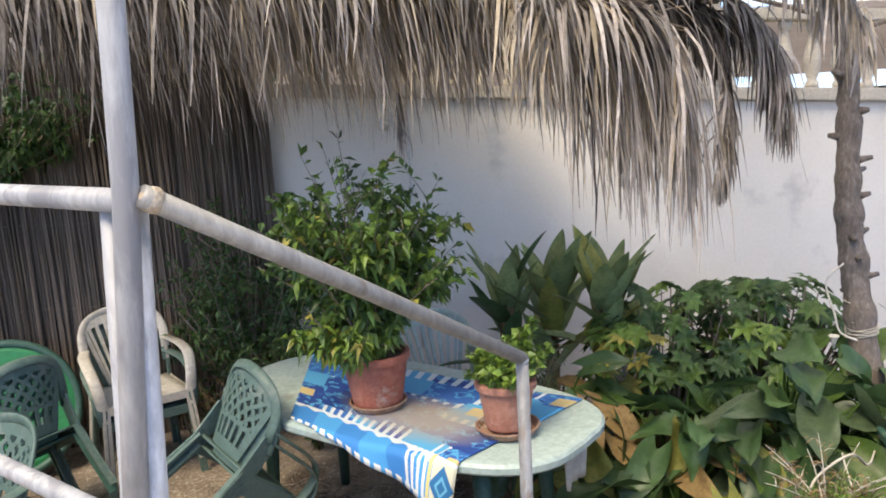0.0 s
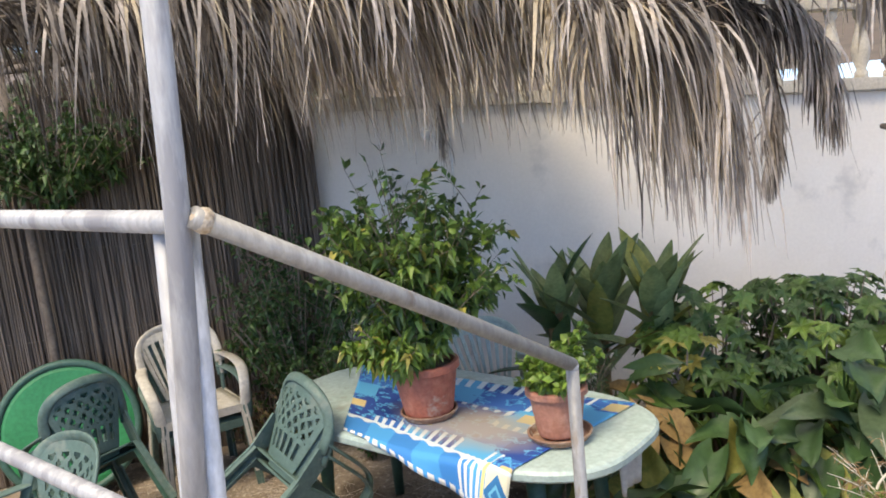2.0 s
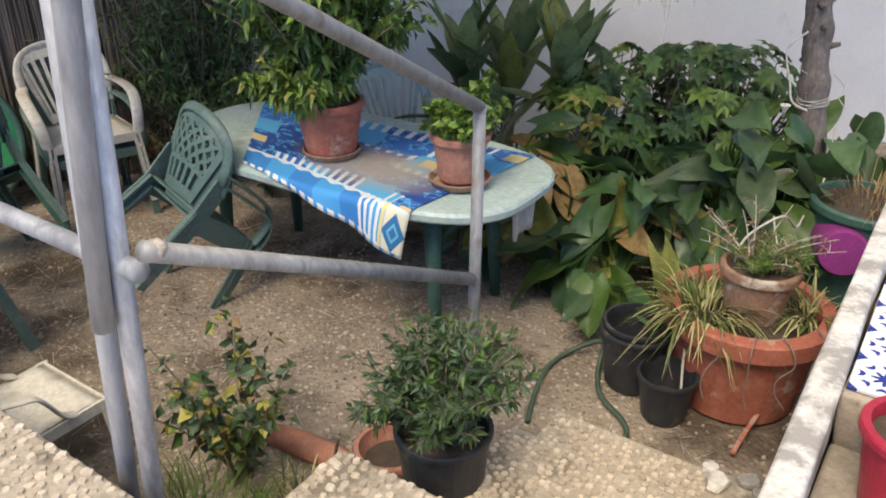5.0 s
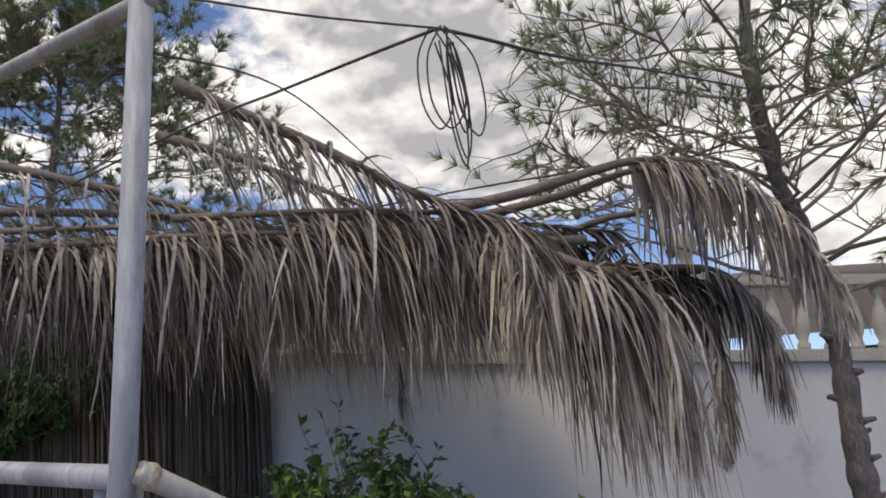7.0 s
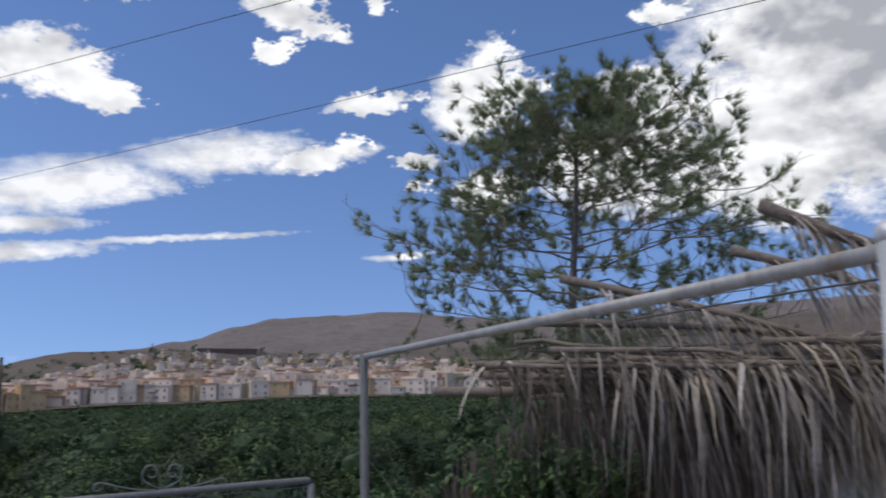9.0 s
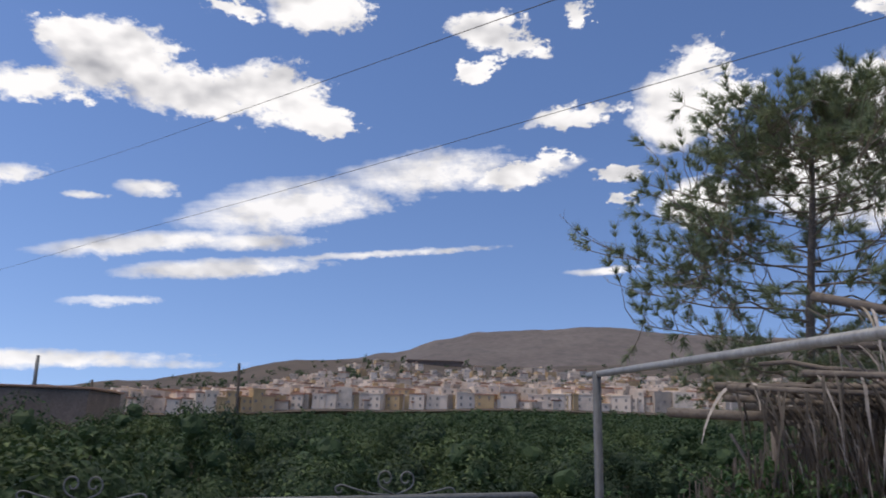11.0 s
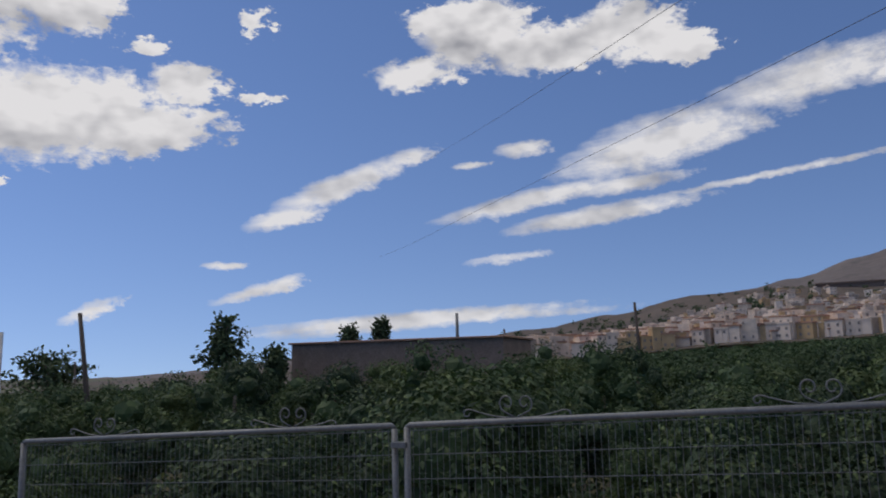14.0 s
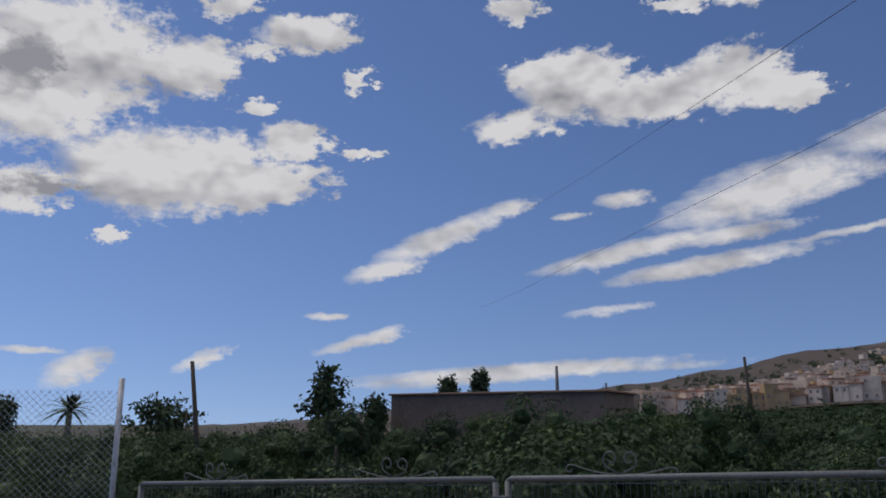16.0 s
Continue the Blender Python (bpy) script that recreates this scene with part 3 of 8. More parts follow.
def railing():
    o = ws(-1.24, 1.03)
    th = empty("railing", o)

    def p(w, s, z):
        return ws(w, s, z) - o

    pA0, pA1 = Vector((-0.645, 1.79, 0.0)) - o, Vector((-0.46, 1.66, 1.94)) - o
    pB0, pB1 = Vector((-0.555, 1.725, 0.0)) - o, Vector((-0.40, 1.61, 1.95)) - o
    sl = Vector((-0.505, 1.63, 1.13)) - o
    top1, top2 = Vector((-0.352, 1.575, 2.82)) - o, Vector((-2.965, 3.38, 2.86)) - o
    mid = Vector((-0.40, 1.575, 1.94)) - o
    part("post", tubes(([sl, mid, top1], 0.0228), n=16), M["paint"], th, "tall white-painted pipe welded to the two posts", True)
    part("post", tubes(([pA0, pA1], 0.0225), n=14), M["paint"], th, smooth=True)
    part("post", tubes(([pB0, pB1], 0.0225), n=14), M["steel"], th, smooth=True)
    part("post", tubes(([top2 + Vector((0.06, -0.02, -2.8)), top2], 0.023), n=14), M["darksteel"], th, "grey pipe post at the terrace's corner", True)
    part("top_pipe", tubes(([top1 + Vector((0.02, -0.01, -0.03)), top2 + Vector((-0.12, 0.09, -0.01))], 0.0175), n=14), M["railsteel"], th, smooth=True)
    part("handrail", tubes(([p(-1.235, 1.03, 1.94), p(-1.235, 1.5, 1.69), p(-1.235, 2.20, 1.31)], 0.0205), n=14), M["railsteel"], th, "sloping galvanised handrail beside the stair", True)
    part("lower_rail", tubes(([p(-1.24, 1.03, 1.335), p(-1.235, 2.17, 0.745)], 0.021), n=14), M["railsteel"], th, smooth=True)
    part("end_post", tubes(([p(-1.235, 2.17, 0.0), p(-1.235, 2.20, 1.30)], 0.0195), n=14), M["railsteel"], th, smooth=True)
    part("terrace_rail", tubes(([p(-1.27, 1.03, 1.93), p(-4.36, 1.0, 1.98)], 0.022), n=14), M["paint"], th, smooth=True)
    part("terrace_rail", tubes(([p(-1.29, 1.05, 1.265), p(-4.36, 1.0, 1.33)], 0.022), n=14), M["paint"], th, smooth=True)
    # weld beads and end caps
    for q, r in ((p(-1.235, 1.05, 1.93), 0.0242), (p(-1.27, 1.03, 1.93), 0.0242), (p(-1.235, 2.20, 1.305), 0.0222), (p(-1.235, 2.17, 0.745), 0.0222), (p(-1.24, 1.06, 1.325), 0.0235), (top1, 0.0275)):
        bm = bmesh.new()
        bmesh.ops.create_icosphere(bm, subdivisions=2, radius=r)
        for v in bm.verts:
            v.co *= 1 + 0.09 * noise.noise(v.co * 70)
            v.co += q
        part("weld", bm, M["weld"] if 0.023 < r < 0.027 else M["steel"], th, "lumpy rust-stained weld", True)
    tagged(th, "welded pipe railing with worn white paint along the terrace and stair", "railing")


railing()


# ---------------------------------------------------------------- reed screen
FENCE_A, FENCE_B = Vector((-1.04, 5.62, 0)), Vector((-4.15, 4.72, 0))


def reed_fence():
    th = empty("reed_fence", FENCE_A)
    d = FENCE_B - FENCE_A
    L_, u = d.length, d.normalized()
    nrm = Vector((-u.y, u.x, 0))
    if nrm.y > 0:
        nrm = -nrm
    rng = random.Random(11)
    n = 620
    meshes = []
    for k in range(8):
        bm = bmesh.new()
        h = 2.56 + 0.10 * rng.random()
        pts = [(0.006 * math.sin(k + i * 1.3), 0.004 * math.cos(k * 2 + i), h * i / 5) for i in range(6)]
        tube(bm, pts, [0.0075, 0.0085, 0.008, 0.0078, 0.007, 0.005], 5)
        meshes.append(bm)
    protos = []
    for bm in meshes:
        o = part("reed", bm, M["reed"], th)
        protos.append(o)
    verts, faces = [], []
    used = 0
    for i in range(n):
        t = (i + rng.uniform(-0.3, 0.3)) / n
        pos = u * (t * L_) + nrm * rng.uniform(-0.012, 0.012)
        rot = Euler((rng.uniform(-0.012, 0.012), rng.uniform(-0.014, 0.014), rng.uniform(0, 6.28)))
        low = 1.0 - 0.32 * max(0.0, min(1.0, (t - 0.50) / 0.40))
        sc = Vector((rng.uniform(0.8, 1.25), rng.uniform(0.8, 1.25), low * rng.uniform(0.93, 1.05)))
        m = Matrix.LocRotScale(pos, rot, sc)
        if i < 290:
            if used < 8:
                o = protos[used]
            else:
                o = new("reed", protos[i % 8].data)
                o.parent = th
            used += 1
            o.matrix_local = m
        else:
            me = protos[i % 8].data
            st = len(verts)
            verts += [tuple(m @ v.co) for v in me.vertices]
            faces += [tuple(st + q for q in p.vertices) for p in me.polygons]
    tagged(pieces("reed_mass", verts, faces, M["reedall"], th), kind="stuff")
    for z in (0.35, 0.95, 1.5):
        pts = [u * (L_ * k / 40) + nrm * (0.014 + 0.004 * math.sin(k * 2.2)) + Vector((0, 0, z + 0.012 * math.sin(k * 0.7))) for k in range(41)]
        part("binding_wire", tubes((pts, 0.0025), n=5), M["twig"], th)
    # backing that lets little light through
    bm = bmesh.new()
    box(bm, 0, 0.02, 0, L_ * 0.55, 0.035, 2.48)
    box(bm, L_ * 0.55, 0.02, 0, L_, 0.035, 1.68)
    bmesh.ops.transform(bm, matrix=Matrix.Rotation(math.atan2(u.y, u.x), 4, "Z"), verts=bm.verts)
    for v in bm.verts:
        v.co -= nrm * 0.05
    part("backing", bm, M["reedall"], th)
    tagged(th, "weathered brown reed screen bound with wire", "fence")


reed_fence()


# ================================================================ garden things
M.update({
    "resin_table": material("pale_green_resin", [(0.40, 0.50, 0.47), (0.34, 0.44, 0.41), (0.46, 0.54, 0.51)], 0.45, scale=3, fine=40, bump=0.05, spot=((0.30, 0.33, 0.29), 3, 0.12)),
    "resin_green": material("dusty_green_resin", [(0.085, 0.145, 0.128), (0.11, 0.175, 0.155), (0.145, 0.20, 0.18)], 0.5, scale=3, fine=40, bump=0.05, spot=((0.18, 0.22, 0.19), 4, 0.15)),
    "resin_dark": material("dark_green_resin", [(0.04, 0.105, 0.085), (0.055, 0.13, 0.105)], 0.5, scale=3, fine=40, bump=0.05),
    "resin_bright": material("bright_green_resin", [(0.02, 0.20, 0.075), (0.03, 0.25, 0.10)], 0.45, scale=3, fine=40, bump=0.05),
    "resin_white": material("aged_white_resin", [(0.60, 0.565, 0.49), (0.53, 0.49, 0.42), (0.65, 0.62, 0.56)], 0.5, scale=3, fine=40, bump=0.05, spot=((0.42, 0.38, 0.31), 5, 0.14)),
    "clay": material("terracotta", [(0.40, 0.13, 0.085), (0.33, 0.10, 0.065), (0.46, 0.18, 0.12)], 0.75, scale=6, fine=60, bump=0.15, spot=((0.46, 0.34, 0.27), 5, 0.10)),
    "clayold": material("limed_terracotta", [(0.33, 0.19, 0.13), (0.25, 0.145, 0.10), (0.42, 0.30, 0.22)], 0.9, scale=9, fine=60, bump=0.3, spot=((0.50, 0.44, 0.37), 9, 0.22)),
    "claypale": material("pale_terracotta", [(0.44, 0.20, 0.14), (0.37, 0.16, 0.11), (0.50, 0.27, 0.20)], 0.8, scale=6, fine=60, bump=0.15),
    "black": material("black_nursery_plastic", [(0.022, 0.024, 0.028), (0.035, 0.038, 0.043), (0.05, 0.05, 0.052)], 0.45, scale=6, fine=50, bump=0.08, spot=((0.10, 0.095, 0.085), 6, 0.12)),
    "purple": material("purple_plastic", [(0.27, 0.045, 0.215), (0.22, 0.035, 0.18)], 0.4, scale=4, bump=0.03),
    "red": material("red_plastic", [(0.42, 0.025, 0.05), (0.34, 0.02, 0.04)], 0.4, scale=4, bump=0.03),
    "hose": material("green_hose", [(0.05, 0.085, 0.06), (0.075, 0.11, 0.08)], 0.5, scale=20, bump=0.1),
    "white": material("white_plastic", [(0.72, 0.72, 0.71), (0.66, 0.66, 0.64)], 0.5, scale=6, bump=0.05),
    "potsoil": material("potting_soil", [(0.06, 0.045, 0.034), (0.095, 0.07, 0.05)], 1.0, scale=20, fine=90, bump=0.6),
    "stone": material("grey_stone", [(0.30, 0.285, 0.26), (0.22, 0.21, 0.19), (0.40, 0.38, 0.35)], 0.9, scale=8, bump=0.5),
    "string": material("pale_string", [(0.60, 0.57, 0.50), (0.50, 0.47, 0.41)], 0.9, scale=30, bump=0.3),
})


def cloth_material():
    """Printed cotton: blue ground with lighter patches, striped and yellow blocks, a striped border and a squared corner motif."""
    m = bpy.data.materials.new("printed_tablecloth")
    m.use_nodes = True
    nt = m.node_tree
    L = nt.links.new
    b = nt.nodes["Principled BSDF"]
    b.inputs["Roughness"].default_value = 0.75
    uv = nt.nodes.new("ShaderNodeUVMap")
    sep = nt.nodes.new("ShaderNodeSeparateXYZ")
    L(uv.outputs[0], sep.inputs[0])
    u, v = sep.outputs[0], sep.outputs[1]

    def mm(op, a, c=None, d=None, clamp=False):
        n = nt.nodes.new("ShaderNodeMath")
        n.operation, n.use_clamp = op, clamp
        for i, q in enumerate((a, c, d)):
            if q is None:
                continue
            if isinstance(q, (int, float)):
                n.inputs[i].default_value = q
            else:
                L(q, n.inputs[i])
        return n.outputs[0]

    def mix(f, a, c):
        n = nt.nodes.new("ShaderNodeMix")
        n.data_type = "RGBA"
        for s, q in (("Factor", f), ("A", a), ("B", c)):
            if isinstance(q, tuple):
                n.inputs[s].default_value = (*q, 1)
            else:
                L(q, n.inputs[s])
        return n.outputs["Result"]

    def band(x, lo, hi):
        return mm("MULTIPLY", mm("GREATER_THAN", x, lo), mm("LESS_THAN", x, hi))

    def tex(scale, kind="ShaderNodeTexNoise"):
        n = nt.nodes.new(kind)
        n.inputs["Scale"].default_value = scale
        L(uv.outputs[0], n.inputs["Vector"])
        return n

    cells = tex(5.5, "ShaderNodeTexVoronoi")
    cells.distance = "CHEBYCHEV"
    cells.inputs["Randomness"].default_value = 0.55
    pick = nt.nodes.new("ShaderNodeSeparateColor")
    L(cells.outputs["Color"], pick.inputs[0])
    deep, mid, sky_, pale, sand = (0.012, 0.055, 0.26), (0.025, 0.13, 0.42), (0.07, 0.36, 0.62), (0.58, 0.66, 0.70), (0.58, 0.46, 0.22)
    col = mix(mm("GREATER_THAN", pick.outputs[0], 0.45), deep, mid)
    col = mix(mm("GREATER_THAN", pick.outputs[1], 0.72), col, sky_)
    # blotchy motifs
    n1 = tex(17.0)
    n1.inputs["Detail"].default_value = 2.0
    col = mix(band(n1.outputs["Fac"], 0.56, 0.62), col, sky_)
    col = mix(mm("MULTIPLY", mm("GREATER_THAN", n1.outputs["Fac"], 0.68), mm("LESS_THAN", pick.outputs[2], 0.5)), col, deep)
    # striped blocks
    stripes = mm("GREATER_THAN", mm("FRACT", mm("MULTIPLY", u, 21.0)), 0.55)
    col = mix(mm("MULTIPLY", stripes, mm("GREATER_THAN", pick.outputs[2], 0.74)), col, pale)
    # yellow stars
    star = mm("MULTIPLY", mm("LESS_THAN", cells.outputs["Distance"], 0.24), mm("LESS_THAN", pick.outputs[2], 0.33))
    col = mix(star, col, sand)
    # border along the hanging edge, v from 0 at the hem
    light = band(v, 0.0, 0.20)
    col = mix(light, col, mix(mm("GREATER_THAN", mm("FRACT", mm("MULTIPLY", u, 3.1)), 0.5), (0.03, 0.22, 0.56), (0.05, 0.32, 0.66)))
    scallop = mm("GREATER_THAN", mm("ADD", mm("MULTIPLY", mm("SINE", mm("MULTIPLY", u, 60.0)), 0.012), v), 0.185)
    col = mix(mm("MULTIPLY", scallop, band(v, 0.0, 0.215)), col, pale)
    hem = mm("MULTIPLY", band(v, 0.0, 0.03), mm("GREATER_THAN", mm("SINE", mm("MULTIPLY", u, 110.0)), -0.3))
    col = mix(hem, col, (0.70, 0.70, 0.66))
    st = mm("MULTIPLY", band(u, 0.735, 0.875), band(v, 0.02, 0.22))
    col = mix(mm("MULTIPLY", st, mm("GREATER_THAN", mm("FRACT", mm("MULTIPLY", u, 30.0)), 0.5)), col, (0.70, 0.72, 0.70))
    col = mix(mm("MULTIPLY", band(u, 0.875, 0.892), band(v, 0.02, 0.22)), col, (0.70, 0.60, 0.25))
    cu, cv = mm("SUBTRACT", u, 0.945), mm("SUBTRACT", v, 0.10)
    dia = mm("ADD", mm("ABSOLUTE", cu), mm("MULTIPLY", mm("ABSOLUTE", cv), 0.62))
    square = mm("MULTIPLY", band(u, 0.895, 1.01), band(v, 0.015, 0.20))
    col = mix(square, col, (0.68, 0.66, 0.50))
    col = mix(mm("MULTIPLY", square, mm("LESS_THAN", dia, 0.055)), col, (0.02, 0.16, 0.36))
    col = mix(mm("MULTIPLY", square, band(dia, 0.018, 0.03)), col, (0.12, 0.42, 0.60))
    # dust on the middle, round the pots
    n2 = tex(2.6)
    n2.inputs["Detail"].default_value = 6.0
    du = mm("POWER", mm("MULTIPLY", mm("SUBTRACT", u, 0.60), 2.4), 2.0)
    dv = mm("POWER", mm("MULTIPLY", mm("SUBTRACT", v, 0.46), 3.6), 2.0)
    dust = mm("MULTIPLY", mm("SUBTRACT", mm("ADD", mm("SUBTRACT", 1.0, mm("ADD", du, dv)), mm("MULTIPLY", n2.outputs["Fac"], 0.9)), 0.55), 1.3, clamp=True)
    col = mix(mm("MULTIPLY", dust, 0.8), col, (0.36, 0.30, 0.21))
    L(col, b.inputs["Base Color"])
    wv = nt.nodes.new("ShaderNodeBump")
    wv.inputs["Strength"].default_value = 0.1
    L(n1.outputs["Fac"], wv.inputs["Height"])
    L(wv.outputs[0], b.inputs["Normal"])
    return m


M["cloth"] = cloth_material()
TW, TS, TZ = -2.43, 2.97, 0.72          # the table's middle along w and s, and its top
TA, TB = 1.0, 0.48


def table_edge(t, grow=0.0):
    n = 0.62
    c, s = math.cos(t), math.sin(t)
    return ((TA + grow) * math.copysign(abs(c) ** n, c), (TB + grow) * math.copysign(abs(s) ** n, s))


def garden_table():
    th = empty("garden_table", ws(TW, TS))
    th.rotation_euler = (0, 0, math.atan2(-0.6, 0.8))
    bm = bmesh.new()
    k = 56
    prof = [(-0.06, TZ - 0.052), (-0.012, TZ - 0.052), (0.0, TZ - 0.04), (0.0, TZ - 0.016), (-0.010, TZ - 0.003), (-0.03, TZ)]
    rings = []
    for g, z in prof:
        rings.append([bm.verts.new((*table_edge(2 * math.pi * i / k, g), z)) for i in range(k)])
    for a, b in zip(rings, rings[1:]):
        for i in range(k):
            bm.faces.new((a[i], a[(i + 1) % k], b[(i + 1) % k], b[i]))
    bm.faces.new(rings[-1])
    bm.faces.new(rings[0][::-1])
    part("tabletop", bm, M["resin_table"], th, "pale green moulded oval top", False)
    for sx in (-1, 1):
        for sy in (-1, 1):
            bm = bmesh.new()
            x, y = sx * 0.64, sy * 0.24
            tube(bm, [(x + sx * 0.03, y + sy * 0.02, 0), (x + sx * 0.015, y + sy * 0.01, 0.35), (x, y, TZ - 0.05)], [0.026, 0.034, 0.042], 10)
            part("leg", bm, M["resin_dark"], th, "dark green tapered leg", True)
    tagged(th, "pale green oval resin garden table covered by a printed cloth", "table")


garden_table()


def tablecloth():
    """A cloth laid askew: its near edge hangs over the table's long side, further down towards one corner."""
    th_m = Matrix.Translation(ws(TW, TS)) @ Matrix.Rotation(math.atan2(-0.6, 0.8), 4, "Z")
    bm = bmesh.new()
    uvl = bm.loops.layers.uv.new("UVMap")
    nu, nv = 60, 44
    grid, uvs = [], {}
    rng = random.Random(3)
    for i in range(nu + 1):
        a = i / nu
        row = []
        for j in range(nv + 1):
            b = j / nv                     # 0 at the hem, 1 at the far edge
            # flat plan in table coordinates (x along w, y along s)
            drop = 0.03 + 0.20 * a
            left_far, left_near = Vector((-0.88, 0.30)), Vector((-0.28, -0.42))
            right_far, right_near = Vector((0.80, 0.36)), Vector((0.68, -0.44))
            far = left_far.lerp(right_far, a)
            near = left_near.lerp(right_near, a)
            dn = (near - far).normalized()
            hem = near + dn * drop
            p = hem.lerp(far, b)
            # how far beyond the rim
            lim = TB * (1 - abs(p.x / TA) ** 3.2) ** (1 / 3.2) if abs(p.x) < TA else 0.0
            over = max(0.0, -p.y - lim)
            z = TZ + 0.004
            y = p.y
            if over > 0:
                y = -lim - 0.006 - 0.03 * (1 - math.exp(-over * 9)) - 0.015 * math.sin(a * 16) * min(1.0, over * 9)
                z -= over * 0.95
            else:
                z += 0.0025 * math.sin(p.x * 14 + p.y * 9) * (0.5 + 0.5 * math.sin(p.y * 23)) + 0.002
            v = bm.verts.new(th_m @ Vector((p.x, y, z)))
            uvs[v] = (a, b)
            row.append(v)
        grid.append(row)
    for i in range(nu):
        for j in range(nv):
            f = bm.faces.new((grid[i][j], grid[i + 1][j], grid[i + 1][j + 1], grid[i][j + 1]))
            for lp in f.loops:
                lp[uvl].uv = uvs[lp.vert]
    ob = link("tablecloth", bm, M["cloth"], smooth=True)
    md = ob.modifiers.new("thickness", "SOLIDIFY")
    md.thickness, md.offset = 0.0022, 1.0
    tagged(ob, "dusty blue printed tablecloth with striped hem, laid askew", "tablecloth")


tablecloth()


def hanging_rag():
    o = ws(-1.52, 3.02)
    bm = bmesh.new()
    rows = []
    for j in range(6):
        rows.append([bm.verts.new(ws(-1.52 + 0.02 * math.sin(i * 1.7), 2.93 + i * 0.022, 0.655 - j * 0.033 - 0.012 * math.sin(i * 1.1) * (j / 5)) + WD * (0.012 * math.sin(i * 1.9 + j * 0.3))) for i in range(9)])
    for a, b in zip(rows, rows[1:]):
        for i in range(8):
            bm.faces.new((a[i], a[i + 1], b[i + 1], b[i]))
    ob = link("hanging_cloth", bm, M["string"], smooth=True)
    md = ob.modifiers.new("thickness", "SOLIDIFY")
    md.thickness = 0.003
    tagged(ob, "greyish white cloth hanging below the table's rounded end", "cloth")


hanging_rag()


# ---------------------------------------------------------------- moulded chairs
def sheet(bm, rows, thick):
    """A grid of points as a shell of the given thickness."""
    top = [[bm.verts.new(p) for p in r] for r in rows]
    fs = []
    for a, b in zip(top, top[1:]):
        for i in range(len(a) - 1):
            fs.append(bm.faces.new((a[i], a[i + 1], b[i + 1], b[i])))
    bm.normal_update()
    r = bmesh.ops.solidify(bm, geom=fs, thickness=thick)
    return r


def bar(bm, a, b, wdt, thk, side):
    """A flat bar from a to b; side: the direction of its width."""
    a, b, side = Vector(a), Vector(b), Vector(side).normalized()
    d = (b - a).normalized()
    nrm = d.cross(side).normalized()
    vs = []
    for p in (a, b):
        for su, sn in ((-1, -1), (1, -1), (1, 1), (-1, 1)):
            vs.append(bm.verts.new(p + side * su * wdt / 2 + nrm * sn * thk / 2))
    for f in ((0, 1, 2, 3), (7, 6, 5, 4), (0, 4, 5, 1), (1, 5, 6, 2), (2, 6, 7, 3), (3, 7, 4, 0)):
        bm.faces.new([vs[i] for i in f])


def strap(bm, pts, half, thick, sides):
    """A flat band with rounded edges swept along the points; sides: the direction of its width at each."""
    rings = []
    for i, p in enumerate(pts):
        d = (pts[min(i + 1, len(pts) - 1)] - pts[max(i - 1, 0)]).normalized()
        sd_ = sides[i] - d * sides[i].dot(d)
        sd_.normalize()
        up = sd_.cross(d)
        rings.append([bm.verts.new(p + sd_ * math.cos(a) * half + up * math.sin(a) * thick) for a in [6.2832 * k / 10 for k in range(10)]])
    for ra, rb in zip(rings, rings[1:]):
        for k in range(10):
            bm.faces.new((ra[k], ra[(k + 1) % 10], rb[(k + 1) % 10], rb[k]))
    bm.faces.new(rings[0][::-1])
    bm.faces.new(rings[-1])


